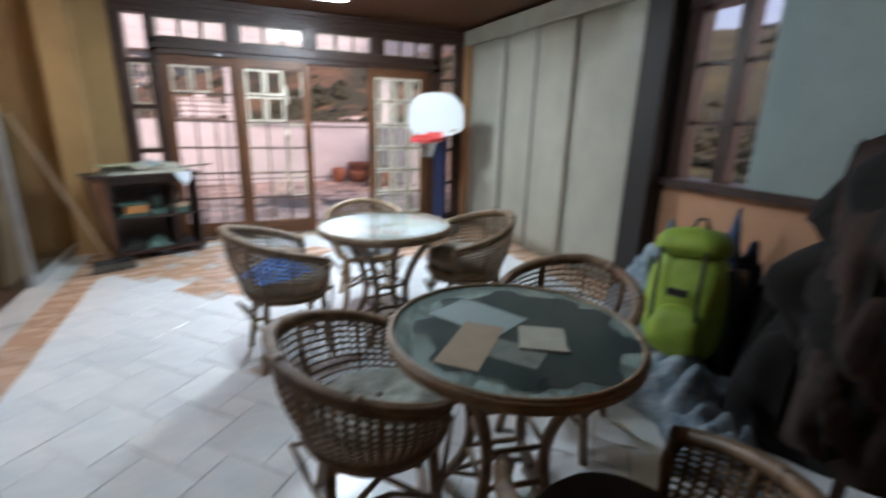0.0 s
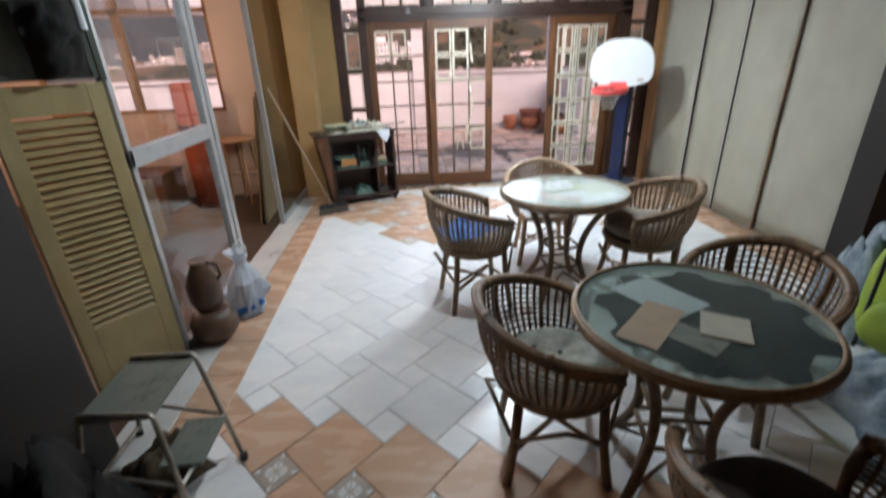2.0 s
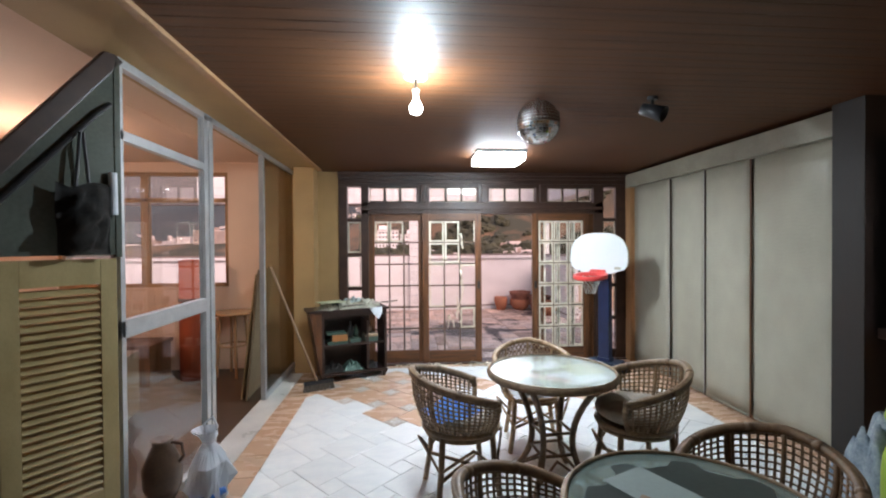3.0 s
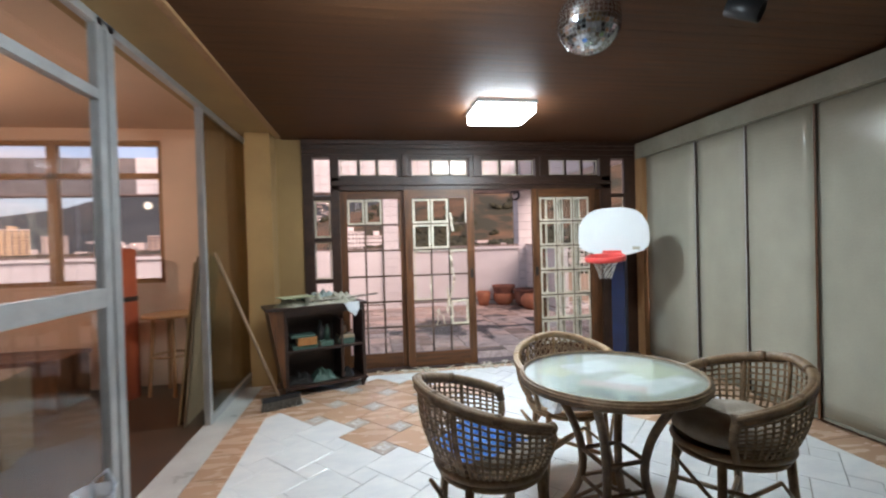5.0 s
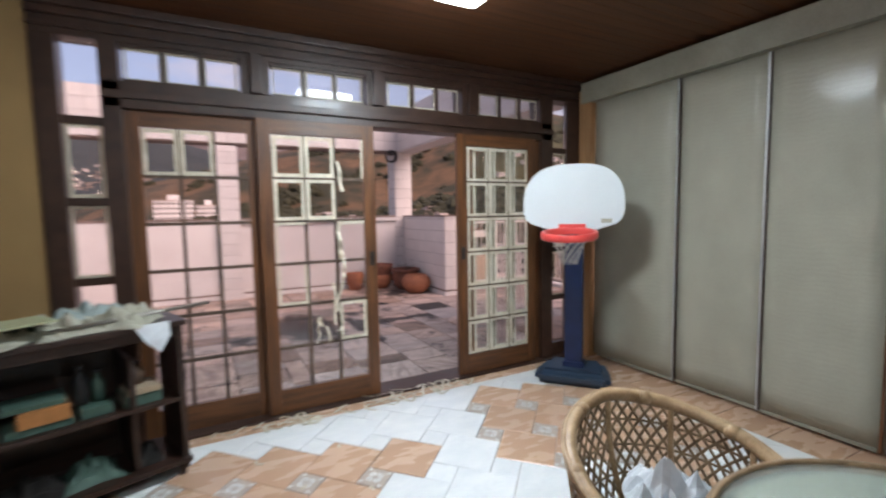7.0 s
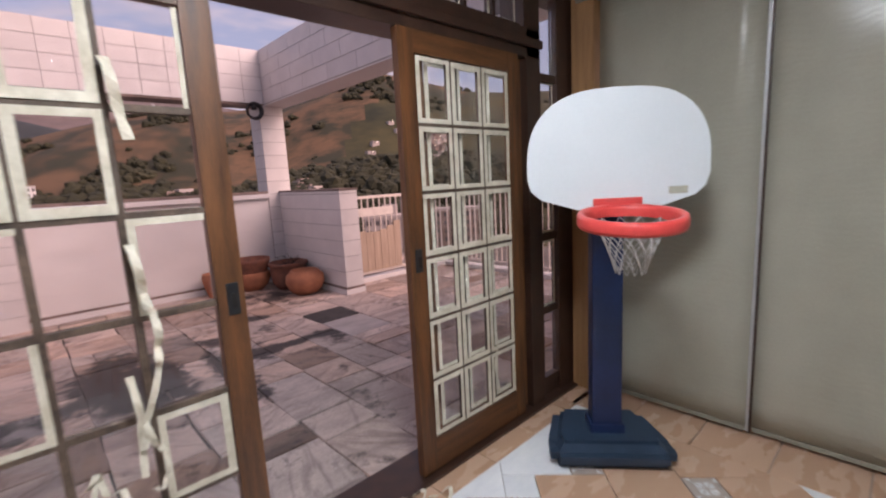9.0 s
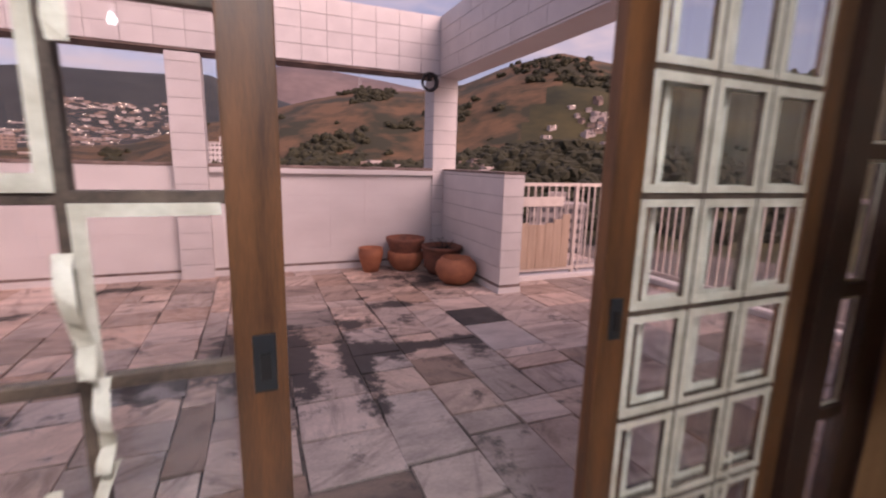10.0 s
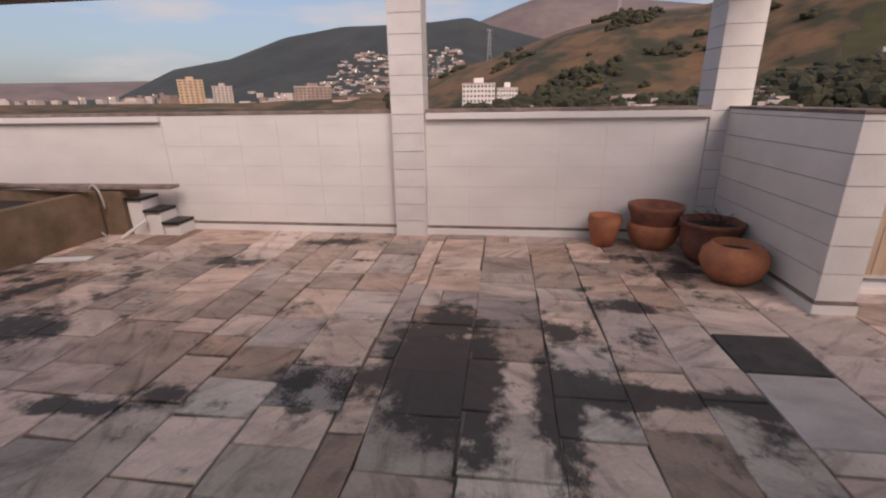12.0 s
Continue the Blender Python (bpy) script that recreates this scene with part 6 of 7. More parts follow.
for z in (0.05, 1.22):
    part("gate_rail", bx(5.35, 6.42, GY - 0.018, GY + 0.018, z, z + 0.045, 0.003), M_RAIL, gate)
for i in range(9):
    x = 5.43 + i * 0.11
    part("bar", bx(x - 0.009, x + 0.009, GY - 0.009, GY + 0.009, 0.095, 1.22), M_RAIL, gate)
for i in range(7):
    x = 5.40 + i * 0.135
    part("board", bx(x, x + 0.13, GY - 0.036, GY - 0.020, 0.09, 0.70 + 0.012 * (i - 2.6) ** 2, 0.003), M_PLY, gate, "pale upright gate board")
part("sign", bx(5.50, 6.22, GY - 0.03, GY - 0.02, 0.95, 1.08, 0.002), M_RAIL, gate, "pale notice plate")
for name, x0, x1, y0, y1, n in (("railing", 6.50, 7.34, GY, GY, 8), ("railing", 7.36, 7.36, 7.5, GY - 0.05, 34)):
    r = thing("railing", "cream painted steel railing with upright bars", "railing")
    al_y = y1 > y0
    for z in (0.05, 1.22):
        if al_y:
            part("rail", bx(x0 - 0.018, x0 + 0.018, y0, y1, z, z + 0.045, 0.003), M_RAIL, r)
        else:
            part("rail", bx(x0, x1, y0 - 0.018, y0 + 0.018, z, z + 0.045, 0.003), M_RAIL, r)
    for i in range(n):
        k = (i + 0.5) / n
        x, y = x0 + (x1 - x0) * k, y0 + (y1 - y0) * k
        part("bar", bx(x - 0.009, x + 0.009, y - 0.009, y + 0.009, 0.0 if i % 6 == 0 else 0.06, 1.225), M_RAIL, r)


# pots in the corner
def pot(x, y, profile, material, label, stack=False):
    t = thing("plant_pot", label, "plant pot", "clay pots in the terrace corner", at=pose(x, y, TZ))
    out = [(r, z) for r, z in profile]
    r1, z1 = out[-1]
    inner = [(r1 - 0.022, z1), (r1 - 0.03, z1 - 0.07)]
    part("body", lathe([(0.001, 0.0)] + out + inner + [(0.001, z1 - 0.07)]), material, t, smooth=True)
    part("soil", lathe([(r1 - 0.034, z1 - 0.066), (0.001, z1 - 0.055)]), M_SOIL, t)
    if stack:
        part("upper_pot", lathe([(r1 - 0.035, z1 - 0.05), (r1 + 0.01, z1 + 0.10), (r1 + 0.035, z1 + 0.16), (r1 + 0.035, z1 + 0.20), (r1 + 0.01, z1 + 0.20), (r1 - 0.02, z1 + 0.05), (0.001, z1 + 0.04)]), M_POT_D, t, "darker pot set into the lower one", smooth=True)
    return t


pot(3.77, 12.37, [(0.11, 0), (0.145, 0.12), (0.17, 0.22), (0.18, 0.30), (0.16, 0.31), (0.175, 0.34)], M_POT, "small round terracotta pot by the parapet")
pot(4.27, 12.32, [(0.14, 0), (0.22, 0.08), (0.26, 0.17), (0.26, 0.25), (0.245, 0.28)], M_POT, "two wide terracotta pots stacked by the parapet", True)
pot(4.70, 11.98, [(0.17, 0), (0.24, 0.10), (0.27, 0.24), (0.27, 0.34), (0.29, 0.36), (0.29, 0.40)], M_POT_D, "tall weathered terracotta pot in the corner")
pot(4.68, 11.42, [(0.15, 0), (0.23, 0.07), (0.275, 0.18), (0.26, 0.27), (0.205, 0.32), (0.195, 0.34)], M_POT, "squat round terracotta pot with lichen")
dry = thing("dry_plant", "dry twiggy plant in the weathered pot", "plant", at=pose(4.70, 11.98, TZ + 0.34))
bm = bmesh.new()
for i in range(14):
    a = rng.random() * math.tau
    h = rng.uniform(0.05, 0.16)
    rod([(0.05 * math.cos(a), 0.05 * math.sin(a), 0), (0.10 * math.cos(a), 0.10 * math.sin(a), h * 0.6), (0.17 * math.cos(a + 0.5), 0.17 * math.sin(a + 0.5), h)], 0.004, bm, 5)
part("twigs", bm, M_SOIL, dry)

# hose coil hung under the beam corner
bm = bmesh.new()
for k in range(3):
    rod([(4.70 + (0.10 + 0.012 * k) * math.cos(i * math.tau / 20), PY - 0.05 - 0.02 * k, 2.64 + (0.10 + 0.012 * k) * math.sin(i * math.tau / 20)) for i in range(20)], 0.016, bm, 6, True)
bx(4.67, 4.73, PY - 0.09, PY - 0.02, 2.66, 2.737, 0, bm)
tagged(obj("wire_coil", bm, M_BLACK, smooth=True), "coil of black cable hung under the beam", "cable")

# left: brown trough with a plank, rope and small steps
tank = thing("planter_trough", "brown weathered concrete planter trough", "planter")
part("wall", bx(-5.2, -2.30, 10.85, 10.97, TZ - 0.005, 0.52, 0.015), M_TANK, tank)
part("wall", bx(-5.2, -2.42, 12.15, 12.27, TZ - 0.005, 0.52, 0.015), M_TANK, tank)
part("wall", bx(-2.42, -2.30, 10.97, 12.27, TZ - 0.005, 0.52, 0.015), M_TANK, tank)
part("wall", bx(-5.32, -5.2, 10.85, 12.27, TZ - 0.005, 0.52, 0.015), M_TANK, tank)
part("soil", bx(-5.2, -2.42, 10.97, 12.15, TZ, 0.40), M_SOIL, tank)
crate = thing("wooden_box", "brown wooden box beside the trough", "box")
part("body", bx(-2.78, -2.02, 12.30, 12.62, TZ - 0.003, 0.50, 0.01), M_TANK, crate)
pl = obj("plank", bx(-1.9, 1.50, -0.09, 0.09, -0.02, 0.02, 0.004), M_COPING)
pl.matrix_basis = pose(-2.85, 12.36, 0.545, 0, 0, 2)
tagged(pl, "long grey weathered plank lying across the trough", "plank")
pl2 = obj("plank", bx(-1.9, 1.0, -0.05, 0.05, -0.015, 0.015, 0.003), M_COPING)
pl2.matrix_basis = pose(-3.2, 12.15, 0.585, 0, 1.2, -6)
tagged(pl2, "thin grey weathered plank lying on another plank", "plank")
rope = obj("rope", rod([(-2.35 + 0.10 * math.cos(a), 12.28, 0.28 + 0.30 * math.sin(a)) for a in (i * math.pi / 10 for i in range(11))] + [(-2.46, 12.27, 0.05), (-2.20, 12.15, TZ + 0.012), (-2.1, 12.0, TZ + 0.012)], 0.014, None, 6), M_NET, smooth=True)
tagged(rope, "looped white rope hanging over a box", "rope")
steps = thing("small_steps", "three small white steps with dark treads", "steps")
for i in range(3):
    x = -1.98 + i * 0.22
    z = 0.42 - i * 0.15
    part("riser", bx(x, x + 0.20, 12.33, PY - 0.04, TZ - 0.003, z - 0.04, 0.005), M_RENDER, steps)
    part("tread", bx(x - 0.01, x + 0.21, 12.30, PY - 0.04, z - 0.04, z, 0.012), M_BLACK, steps, "dark worn tread")
st = obj("white_stick", rod([(-1.95, 12.10, TZ + 0.02), (-1.70, 12.27, 0.16)], 0.018, None, 8), M_RENDER)
tagged(st, "white stick leaning on the small steps", "stick")
st2 = obj("pale_board", bx(-0.25, 0.25, -0.06, 0.06, 0, 0.018, 0.003), M_RENDER)
st2.matrix_basis = pose(-1.95, 11.35, TZ + 0.002, 0, 0, 12)
tagged(st2, "pale board lying on the paving", "board")

# ---- hills, town and trees beyond ----
M_HILL = mat("dry_grass_hillside", (0.150, 0.085, 0.042), (0.034, 0.033, 0.016), 1.0, 0.022, 0.0, fine=0.09, contrast=(0.43, 0.58))
M_GREEN = mat("green_hillside", (0.072, 0.062, 0.021), (0.020, 0.024, 0.010), 1.0, 0.02, 0.0, fine=0.10)
# Distance haze is mixed into these two colours: bluish forest, pinkish peak.
M_FOREST = mat("dark_hazy_forest_hillside", (0.052, 0.057, 0.056), (0.028, 0.033, 0.035), 1.0, 0.006, 0.0, fine=0.04)
M_HAZY_PEAK = mat("hazy_pink_peak", (0.22, 0.165, 0.155), (0.14, 0.108, 0.105), 1.0, 0.004, 0.0, fine=0.02)
M_VALLEY = mat("town_ground", (0.20, 0.16, 0.14), (0.09, 0.08, 0.07), 1.0, 0.02, 0.0, fine=0.1)
M_TREE = mat("dark_tree_foliage", (0.055, 0.052, 0.026), (0.020, 0.022, 0.012), 1.0, 0.12, 0.0, fine=0.8)
M_TOWN = mat("town_walls", (0.36, 0.27, 0.23), (0.20, 0.145, 0.12), 0.9, 0.05, 0.0, fine=0.3)
M_TOWN_W = mat("white_town_walls", (0.54, 0.46, 0.43), (0.38, 0.32, 0.29), 0.9, 0.05, 0.0)
M_TOWER = mat("ochre_tower_walls", (0.54, 0.38, 0.24), (0.46, 0.32, 0.20), 0.9, 0.05, 0.0)
M_WINDOW = mat("dark_far_windows", (0.14, 0.12, 0.12), (0.08, 0.07, 0.07), 0.4, 0.3, 0.0)
M_LIGHTS = glow_mat("street_light_glow", (1.0, 0.86, 0.68), 5.0)
M_TOWN_B = mat("bright_white_walls", (0.80, 0.75, 0.73), (0.66, 0.60, 0.58), 0.9, 0.05, 0.0)
EYE0 = Vector((2.6, 7.0, 1.5))
NEAR = [(-120, 1), (-60, 0.2), (-28, 0.0), (-12, 1.2), (-6, 3.4), (-1.6, 4.6), (7, 7.2), (13, 8.5), (20, 8.6), (25, 9.6), (29.7, 11.5), (36, 13), (42, 11.6), (47, 10.3), (52, 9.8), (70, 9), (120, 7)]
FAR = [(-120, 3), (-70, 1.0), (-50, 0.3), (-42, 0.6), (-36.5, 3.4), (-31, 4.5), (-25, 6.8), (-18.6, 8.0), (-13.5, 8.2), (-8, 8.5), (-4.3, 8.9), (-1.7, 8.0), (6, 6.0), (20, 5), (120, 4)]
PEAK = [(-120, 0), (-12, 3.0), (-5, 7.6), (-2.5, 8.6), (1, 9.8), (3.7, 10.6), (9.6, 10.3), (15, 9.6), (25, 8), (120, 5)]


def along(table, a):
    return float(np.interp(a, [p[0] for p in table], [p[1] for p in table]))


def ease(s):
    s = min(1.0, max(0.0, s))
    return s * s * (3 - 2 * s)


BASE = BASE_LOW


def land(a, r):
    """Height of the land in this direction and distance, and which hill it is."""
    x, y = EYE0.x + r * math.sin(radians(a)), EYE0.y + r * math.cos(radians(a))
    wob = noise.noise(Vector((x * 0.006, y * 0.006, 0))) * 0.6 + noise.noise(Vector((x * 0.018, y * 0.018, 3))) * 0.3
    best, kind_ = BASE, 0
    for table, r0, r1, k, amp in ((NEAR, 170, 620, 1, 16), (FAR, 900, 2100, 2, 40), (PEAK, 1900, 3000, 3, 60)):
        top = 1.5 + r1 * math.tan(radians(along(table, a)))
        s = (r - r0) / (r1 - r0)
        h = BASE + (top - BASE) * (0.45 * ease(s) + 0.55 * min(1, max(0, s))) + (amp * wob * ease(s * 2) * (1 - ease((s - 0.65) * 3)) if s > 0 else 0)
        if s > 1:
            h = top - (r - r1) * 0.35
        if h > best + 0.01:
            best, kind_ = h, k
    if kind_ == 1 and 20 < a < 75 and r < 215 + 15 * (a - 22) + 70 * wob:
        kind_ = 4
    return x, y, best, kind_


rings = [30, 60, 100, 140, 170, 200, 230, 260, 290, 320, 350, 380, 410, 440, 470, 500, 530, 560, 590, 620, 650, 700, 800, 900, 1000, 1100, 1200, 1300, 1400, 1500, 1600, 1700, 1800, 1900, 2000, 2100, 2200, 2400, 2600, 2800, 3000, 3200, 3500, 4500]
verts, faces, kinds = [], [], []
AZ = [(-180 + i * 4) for i in range(17)] + [(-112 + i * 0.9) for i in range(1, 249)] + [(112 + i * 4) for i in range(1, 18)]
for a in AZ:
    for r in rings:
        x, y, z, k = land(max(-119, min(119, a)) if abs(a) < 119 else 119, r) if abs(a) < 119 else (EYE0.x + r * math.sin(radians(a)), EYE0.y + r * math.cos(radians(a)), BASE, 0)
        verts.append((x, y, z))
        kinds.append(k)
nr = len(rings)
mi = []
for i in range(len(AZ) - 1):
    for j in range(nr - 1):
        faces.append((i * nr + j, i * nr + j + 1, (i + 1) * nr + j + 1, (i + 1) * nr + j))
        mi.append(kinds[i * nr + j + 1])
me = bpy.data.meshes.new("ground")
me.from_pydata(verts, [], faces)
for mm in (M_VALLEY, M_HILL, M_FOREST, M_HAZY_PEAK, M_GREEN):
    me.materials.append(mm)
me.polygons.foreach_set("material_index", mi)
me.polygons.foreach_set("use_smooth", [True] * len(faces))
setting(new("ground", me), "valley floor rising to dry brown and forested hills", "hills")

# the house's own storeys below the terrace
setting(obj("wall_house_below", bx(-7.0, 7.6, BACK - 0.3, 13.25, BASE, -0.46), M_RENDER), "white lower storeys of the house", "wall")

rng = random.Random(11)


def blob(bm, c, s, sub=1):
    """An uneven clump of foliage from several ragged lumps."""
    for k in range(3):
        own = bmesh.new()
        bmesh.ops.create_icosphere(own, subdivisions=sub, radius=1)
        o = Vector((rng.uniform(-0.5, 0.5), rng.uniform(-0.5, 0.5), rng.uniform(-0.1, 0.45)))
        q = rng.uniform(0.45, 0.75)
        sd = rng.random() * 50
        for v in own.verts:
            v.co *= 0.7 + 0.6 * abs(noise.noise(v.co * 2.1 + Vector((sd, 0, 0)))) * 1.6
            v.co = Vector(c) + (v.co * q + o) * s
        join(bm, own)


PROTO = []
for k in range(5):
    bm = bmesh.new()
    blob(bm, (0, 0, 0.35), 1.0, 1)
    blob(bm, (0.3, 0.2, 0.3), 0.8, 1)
    me = bpy.data.meshes.new("clump")
    bm.to_mesh(me)
    bm.free()
    co = np.array([v.co[:] for v in me.vertices])
    fa = [tuple(p.vertices) for p in me.polygons]
    PROTO.append((co, fa))
    bpy.data.meshes.remove(me)


def woods(name, places, material, label):
    V, F, base = [], [], 0
    for x, y, z, s in places:
        co, fa = PROTO[rng.randrange(5)]
        t = rng.random() * math.tau
        c, sn = math.cos(t), math.sin(t)
        R = np.array([[c, -sn, 0], [sn, c, 0], [0, 0, rng.uniform(0.7, 1.1)]])
        V.append(co @ R.T * s + np.array([x, y, z]))
        F += [tuple(i + base for i in f) for f in fa]
        base += len(co)
    me = bpy.data.meshes.new(name)
    me.from_pydata(np.concatenate(V).tolist(), [], F)
    me.materials.append(material)
    return tagged(new(name, me), label, "trees", kind="stuff")


spots = []
for i in range(5200):
    a, r = rng.uniform(-14, 62), (rng.uniform(185, 610) if i % 3 else rng.uniform(255, 330))
    x, y, z, k = land(a, r)
    thick = noise.noise(Vector((x * 0.012, y * 0.012, 7)))
    low = r < 300
    if k in (1, 4) and (thick > 0.20 or (low and thick > -0.4) or rng.random() < 0.012):
        spots.append((x, y, z - 1, rng.uniform(3.0, 7.5) * (1.0 if low else 0.8)))
woods("far_trees", spots[:2300], M_TREE, "dark scrubby trees scattered over the hillside")


def house(bm, x, y, z, w, d, h, turn):
    own = bx(-w / 2, w / 2, -d / 2, d / 2, -3, h)
    join(bm, own, pose(x, y, z, 0, 0, turn))


bm_a, bm_b, bm_l, bm_w = bmesh.new(), bmesh.new(), bmesh.new(), bmesh.new()
for i in range(1400):
    u = rng.random()
    if u < 0.48:      # houses climbing the far slope
        a, r = rng.uniform(-27, -5), rng.uniform(960, 1500)
        if (r - 960) / 540 > ease((a + 27) / 11):
            continue
        s = rng.uniform(8, 16)
    elif u < 0.80:    # flat town to the left
        a, r = rng.uniform(-75, -8), rng.uniform(620, 1600)
        s = rng.uniform(8, 18)
    elif u < 0.84:    # houses on the right-hand slope
        a, r = rng.gauss(42, 2.2), rng.gauss(345, 22)
        s = rng.uniform(3.5, 6)
    else:             # roofs at the hill's foot
        a, r = rng.choice((rng.gauss(3.5, 1.6), rng.gauss(15.5, 1.8), rng.gauss(-6, 2.0), rng.gauss(27, 1.0))), rng.uniform(225, 275)
        if rng.random() < 0.35:
            continue
        s = rng.uniform(5, 9)
    x, y, z, k = land(a, r)
    h = rng.uniform(2, 4.5) if u < 0.48 else (rng.uniform(2.0, 3.5) if 0.80 <= u < 0.84 else (min(rng.uniform(8, 27), 25.5 + r * 0.004) if u < 0.8 else rng.uniform(3, 6)))
    if 0.48 <= u < 0.80:
        h = min(h, 1.5 + r * rng.uniform(0.008, 0.022) - z)
        if h < 3:
            continue
    turn = rng.uniform(-30, 30)
    house(bm_a if rng.random() < 0.4 else bm_b, x, y, z, s, s * rng.uniform(0.6, 1), h, turn)
    for q in range(2):
        ox = rng.uniform(-0.3, 0.3) * s
        own = bx(ox - 0.07 * s, ox + 0.07 * s, -s / 2 - 0.2, -s / 2 + 0.2, h * 0.45, h * 0.45 + 1.4)
        join(bm_w, own, pose(x, y, z, 0, 0, turn))
    if rng.random() < 0.22:
        ls = r * 0.00045
        join(bm_l, bx(-ls, ls, -ls, ls, 0, 2 * ls), pose(x, y - s * 0.6, z + h * 0.8))
tagged(obj("hillside_houses", bm_a, M_TOWN), "crowded brick and plaster houses of the far town", "houses", kind="stuff")
tagged(obj("town_houses", bm_b, M_TOWN_W), "crowded pale houses of the far town", "houses", kind="stuff")
tagged(obj("town_windows", bm_w, M_WINDOW), "small dark windows of the far houses", "windows", kind="stuff")
tagged(obj("street_lights", bm_l, M_LIGHTS), "lit street lamps and house lights of the town", "lights", kind="stuff")


def building(name, a, r, w, d, floors, material, label, bays):
    """A far building with storeys of windows and a flat roof."""
    x, y, z, k = land(a, r)
    t = thing(name, label, "building", at=pose(x, y, BASE, 0, 0, -a))
    h = floors * 3.1
    part("wall", bx(-w / 2, w / 2, -d / 2, d / 2, 0, h), material, t)
    part("roof", bx(-w / 2 - 0.3, w / 2 + 0.3, -d / 2 - 0.3, d / 2 + 0.3, h, h + 0.9), M_TOWN_W, t)
    part("roof_hut", bx(-w * 0.15, w * 0.15, -d * 0.2, d * 0.2, h + 0.9, h + 4.2), material, t)
    wm = mesh_one("window", bx(-w / bays * 0.28, w / bays * 0.28, -d / 2 - 0.25, -d / 2 + 0.1, 0, 1.5), M_WINDOW)
    for f in range(max(0, floors - 9), floors):
        for b in range(bays):
            ob = new("window", wm)
            ob.parent = t
            ob.location = (-w / 2 + (b + 0.5) * w / bays, 0, f * 3.1 + 1.0)
    return t


def mesh_one(name, bm, material):
    me = bpy.data.meshes.new(name)
    bm.to_mesh(me)
    bm.free()
    me.materials.append(material)
    return me


building("apartment_tower", -35.2, 620, 26, 16, 17, M_TOWER, "tall ochre apartment tower in the far town", 5)
building("apartment_tower", -32.2, 640, 22, 16, 15, M_TOWN_W, "tall pale apartment tower in the far town", 5)
building("apartment_block", -22.6, 560, 40, 18, 14, M_TOWN, "wide pinkish apartment block in the far town", 9)
building("apartment_block", -18.0, 520, 44, 18, 9, M_TOWN, "lower pinkish apartment block in the far town", 9)
building("white_building", -3.0, 330, 22, 12, 12, M_TOWN_B, "white stepped building at the hill foot", 9)
building("white_building", 0.4, 335, 14, 12, 11, M_TOWN_B, "low white building at the hill foot", 7)
building("apartment_block", 37.0, 150, 17, 10, 5, M_TOWN_W, "pale five-storey apartment block below the terrace", 6)
building("apartment_block", 45.5, 170, 16, 10, 5, M_TOWN, "pinkish five-storey apartment block below the terrace", 6)


def pylon(a, r, h):
    x, y, z, k = land(a, r)
    t = thing("power_pylon", "pale lattice power pylon on the hill", "pylon", at=pose(x, y, z - 1, 0, 0, -a))
    bm = bmesh.new()
    for sx in (-1, 1):
        for sy in (-1, 1):
            rod([(sx * 2.2, sy * 2.2, 0), (sx * 0.5, sy * 0.5, h)], 0.22, bm, 4)
    n = 7
    for i in range(n):
        k0, k1 = i / n, (i + 1) / n
        a0, a1 = 2.2 - 1.7 * k0, 2.2 - 1.7 * k1
        rod([(-a0, -a0, h * k0), (a1, -a1, h * k1)], 0.12, bm, 4)
        rod([(a0, -a0, h * k0), (-a1, -a1, h * k1)], 0.12, bm, 4)
    part("mast", bm, M_ALU, t)
    for q in (0.72, 0.85, 0.97):
        part("arm", rod([(-3.5, 0, h * q), (3.5, 0, h * q)], 0.2, None, 4), M_ALU, t)


pylon(-1.8, 560, 34)
pylon(-7.8, 600, 24)
pylon(12.2, 600, 26)

# ---- indoor floor tiles: a hopscotch of large and small squares, laid askew ----
TA, TB = 0.350, 0.163
U = Vector((0.658, -0.724, 0))
W = Vector((0.704, 0.708, 0))
LAY = Matrix(((U.x, W.x, 0, 0), (U.y, W.y, 0, 0), (0, 0, 1, 0), (0, 0, 0, 1)))
ORIGIN = Vector((0.773, 2.688, 0)) - W * TA
X0, X1, Y0, Y1 = 0.152, 4.22, -1.5, 6.86


def tile_bm(size, lip=0.003, star=False):
    g = 0.002
    bm = bmesh.new()
    lo = [bm.verts.new((x, y, -0.012)) for x, y in ((g, g), (size - g, g), (size - g, size - g), (g, size - g))]
    a, b = g, size - g
    mid = [bm.verts.new((x, y, -0.002)) for x, y in ((a, a), (b, a), (b, b), (a, b))]
    a, b = g + lip, size - g - lip
    hi = [bm.verts.new((x, y, 0)) for x, y in ((a, a), (b, a), (b, b), (a, b))]
    for p, q in ((lo, mid), (mid, hi)):
        for i in range(4):
            bm.faces.new((p[i], p[(i + 1) % 4], q[(i + 1) % 4], q[i]))
    bm.faces.new(hi)
    if star:
        c = size / 2
        h = 0.0012
        for k in range(4):
            ang = k * math.pi / 2
            rot = lambda x, y: (c + x * math.cos(ang) - y * math.sin(ang), c + x * math.sin(ang) + y * math.cos(ang), h)
            e = size * 0.47
            for tri in (((0.006, 0.004), (e * 0.55, 0.004), (e * 0.55, e * 0.50)), ((0.004, 0.008), (e * 0.50, e * 0.55), (0.004, e * 0.55)), ((e * 0.62, e * 0.60), (e * 0.97, e * 0.60), (e * 0.97, e * 0.97))):
                f = bm.faces.new([bm.verts.new(rot(*p)) for p in tri])
                f.material_index = 1
    bm.transform(LAY)
    return bm


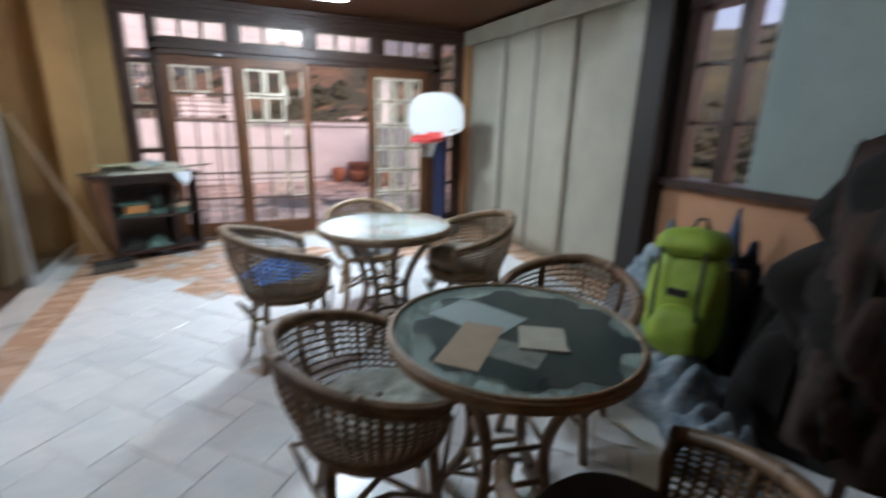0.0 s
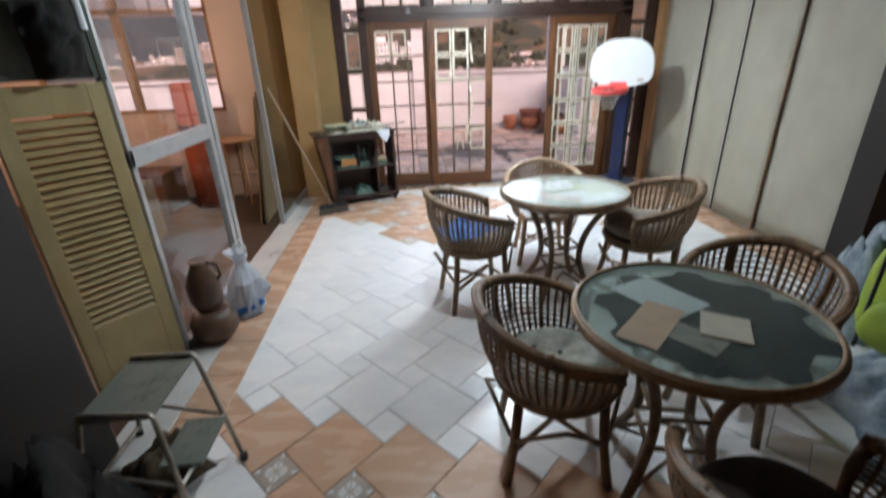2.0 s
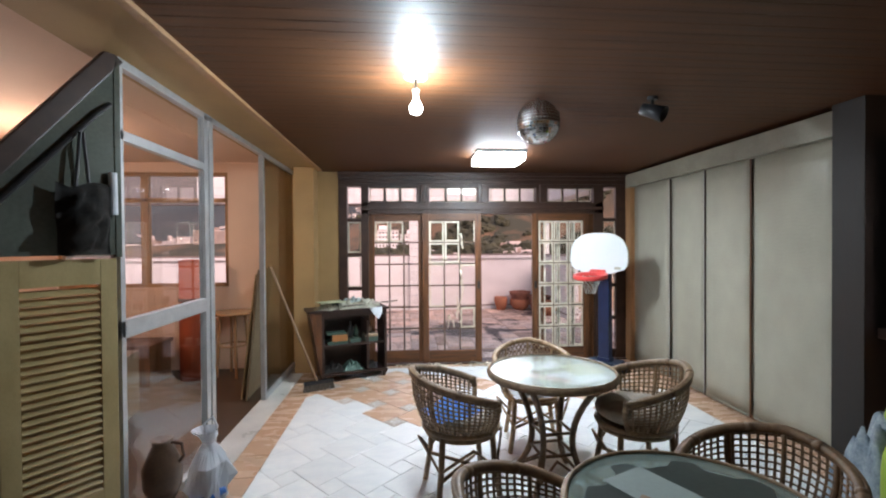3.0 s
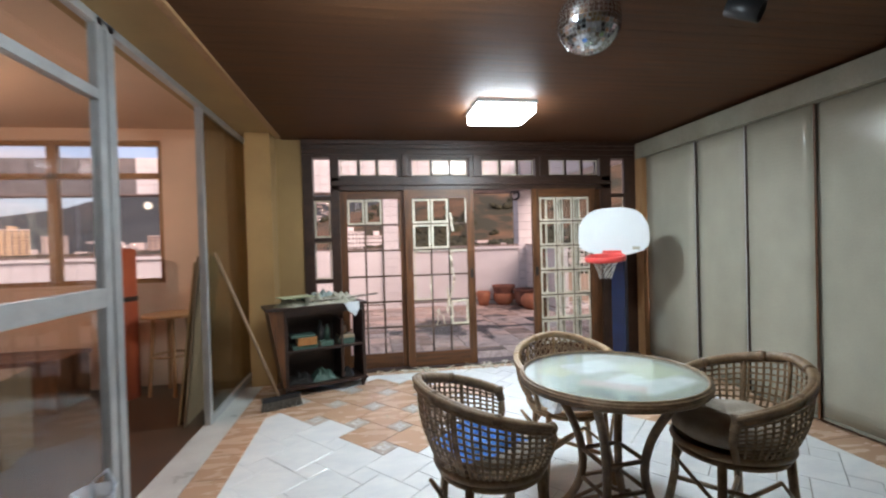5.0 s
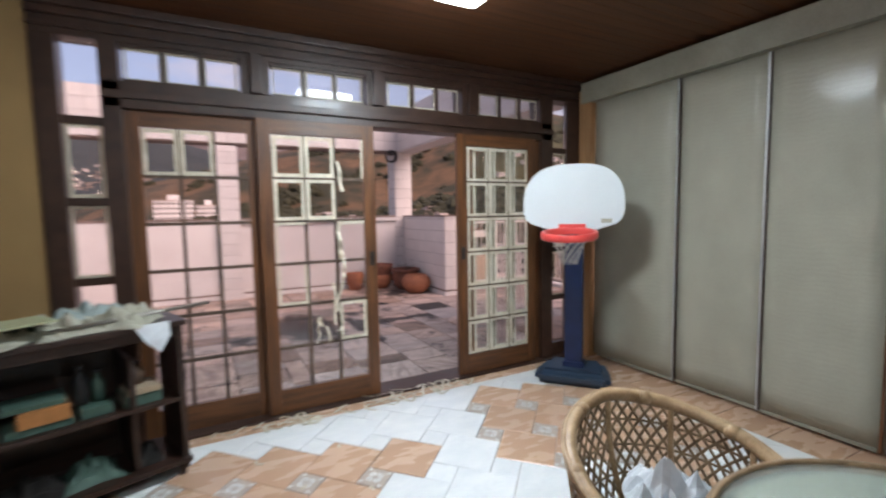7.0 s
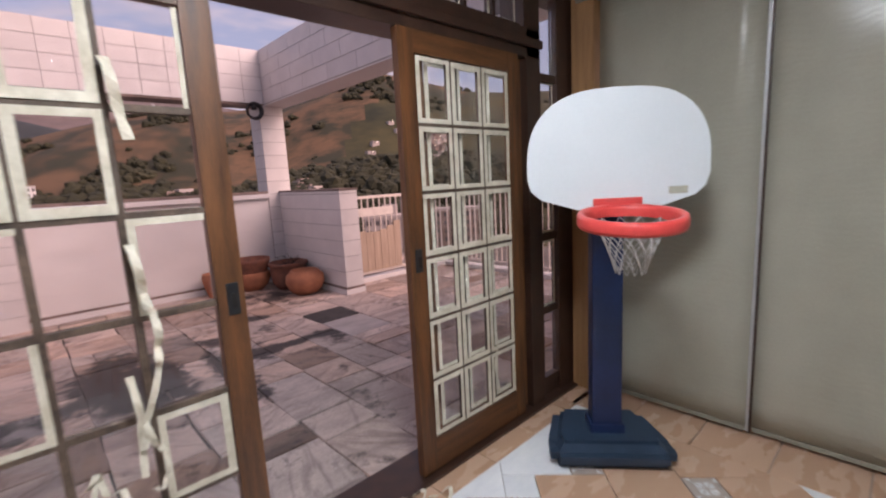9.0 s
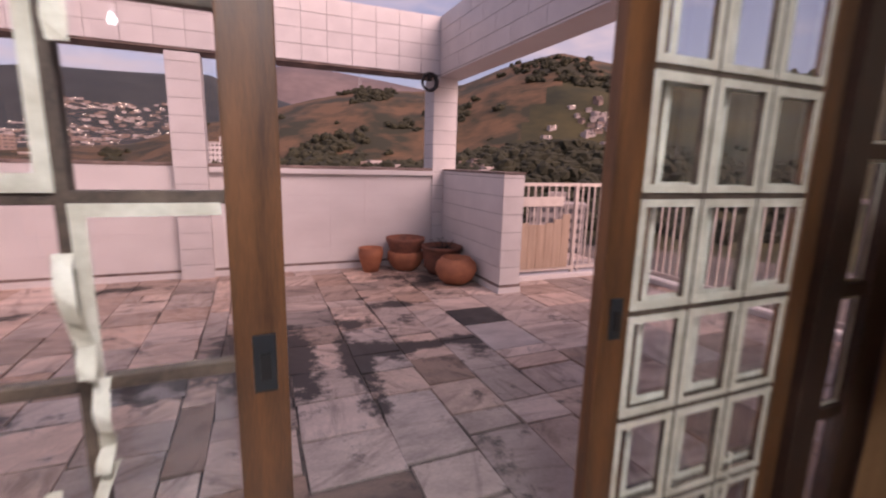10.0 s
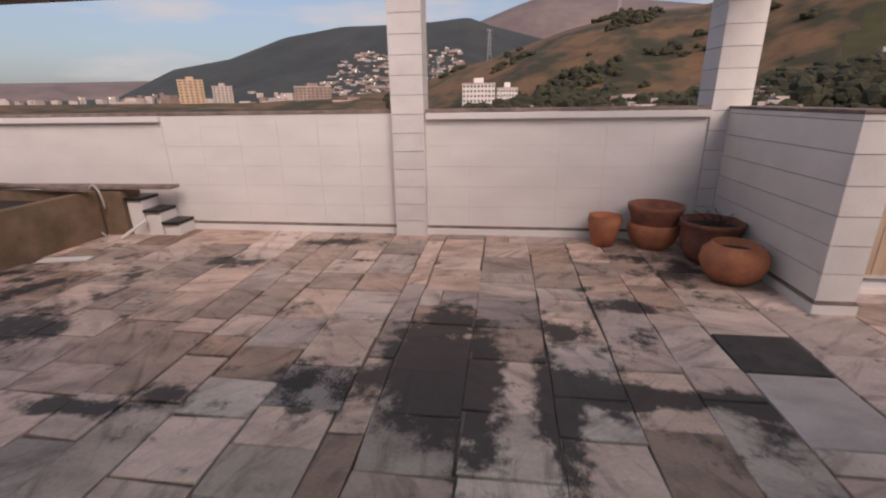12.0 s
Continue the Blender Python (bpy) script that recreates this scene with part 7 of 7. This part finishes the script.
def clipped(corners, x0, x1, y0, y1):
    """A convex outline cut off at a rectangle."""
    out = corners
    for axis, lim, keep in ((0, x0, 1), (0, x1, -1), (1, y0, 1), (1, y1, -1)):
        res = []
        for i, p in enumerate(out):
            q = out[(i + 1) % len(out)]
            dp, dq = (p[axis] - lim) * keep, (q[axis] - lim) * keep
            if dp >= 0:
                res.append(p)
            if dp * dq < 0:
                k = dp / (dp - dq)
                res.append((p[0] + (q[0] - p[0]) * k, p[1] + (q[1] - p[1]) * k))
        out = res
        if len(out) < 3:
            return []
    return out


def mesh_of(name, bm, *mats):
    me = bpy.data.meshes.new(name)
    bm.to_mesh(me)
    bm.free()
    for mm in mats:
        me.materials.append(mm)
    return me


BIG_W, BIG_T = mesh_of("marble_tile", tile_bm(TA), M_MARBLE), mesh_of("terracotta_tile", tile_bm(TA), M_TERRA)
SMALL_W, SMALL_S = mesh_of("small_marble_tile", tile_bm(TB), M_MARBLE), mesh_of("star_tile", tile_bm(TB, star=True), M_STARBASE, M_STARWHITE)
floor_ob = bpy.data.objects["floor"]


def warm(c):
    """Whether the tile at this place belongs to a terracotta field."""
    if c.y < 2.56 - 0.39 * (c.x - 0.773) and c.y > 2.15 - 1.4 * (c.x - 0.45) and c.x < 2.15:
        return True
    if c.y < 6.62 - 0.58 * max(0, c.x - 1.45) and c.x < 2.42 and c.y > 4.93 + abs(c.x - 1.22) * 1.02:
        return True
    return c.y < 6.62 and c.x > 2.66 and c.y > 4.98 + abs(c.x - 3.52) * 1.02


cut_w, cut_t = bmesh.new(), bmesh.new()
V1, V2 = U * TA + W * TB, -U * TB + W * TA
for n in range(-16, 26):
    for m in range(-16, 26):
        P = ORIGIN + V1 * n + V2 * m
        for size, off in ((TA, Vector((0, 0, 0))), (TB, U * TA)):
            q = P + off
            cs = [q, q + U * size, q + (U + W) * size, q + W * size]
            cs = [(c.x, c.y) for c in cs]
            if max(c[0] for c in cs) < X0 or min(c[0] for c in cs) > X1 or max(c[1] for c in cs) < Y0 or min(c[1] for c in cs) > Y1:
                continue
            inside = all(X0 <= c[0] <= X1 and Y0 <= c[1] <= Y1 for c in cs)
            is_warm = warm(q + (U + W) * size / 2)
            if inside and q.y > 0.9:
                me = (BIG_T if is_warm else BIG_W) if size == TA else (SMALL_S if is_warm else SMALL_W)
                ob = new("tile", me)
                ob.parent = floor_ob
                ob.matrix_basis = Matrix.Translation((q.x, q.y, random.uniform(-0.0007, 0.0007)))
            else:
                cl = clipped(cs, X0, X1, Y0, Y1)
                if len(cl) > 2:
                    cx, cy = sum(c[0] for c in cl) / len(cl), sum(c[1] for c in cl) / len(cl)
                    cl = [(cx + (x - cx) * 0.99, cy + (y - cy) * 0.99) for x, y in cl]
                    slab(cl, -0.012, 0.0, cut_t if is_warm else cut_w)
tagged(part("cut_tiles", cut_w, M_MARBLE, floor_ob), kind="stuff")
tagged(part("cut_terracotta_tiles", cut_t, M_TERRA, floor_ob), kind="stuff")
# terracotta border strips along the sill, the blinds and the doors
STRIP = mesh_of("border_tile", bx(-0.084, 0.150, 0.003, 0.347, -0.012, 0.0, 0.002), M_TERRA)
for i in range(20):
    ob = new("border_tile", STRIP)
    ob.parent, ob.location = floor_ob, (0, -0.1 + i * 0.35, 0)
STRIP2 = mesh_of("border_tile", bx(4.222, 4.66, 0.003, 0.347, -0.012, 0.0, 0.002), M_TERRA)
for i in range(20):
    ob = new("border_tile", STRIP2)
    ob.parent, ob.location = floor_ob, (0, -0.1 + i * 0.35, 0)
STRIP3 = mesh_of("border_tile", bx(0.003, 0.347, 6.862, 6.985, -0.012, 0.0, 0.002), M_TERRA)
for i in range(12):
    ob = new("border_tile", STRIP3)
    ob.parent, ob.location = floor_ob, (0.275 + i * 0.35, 0, 0)
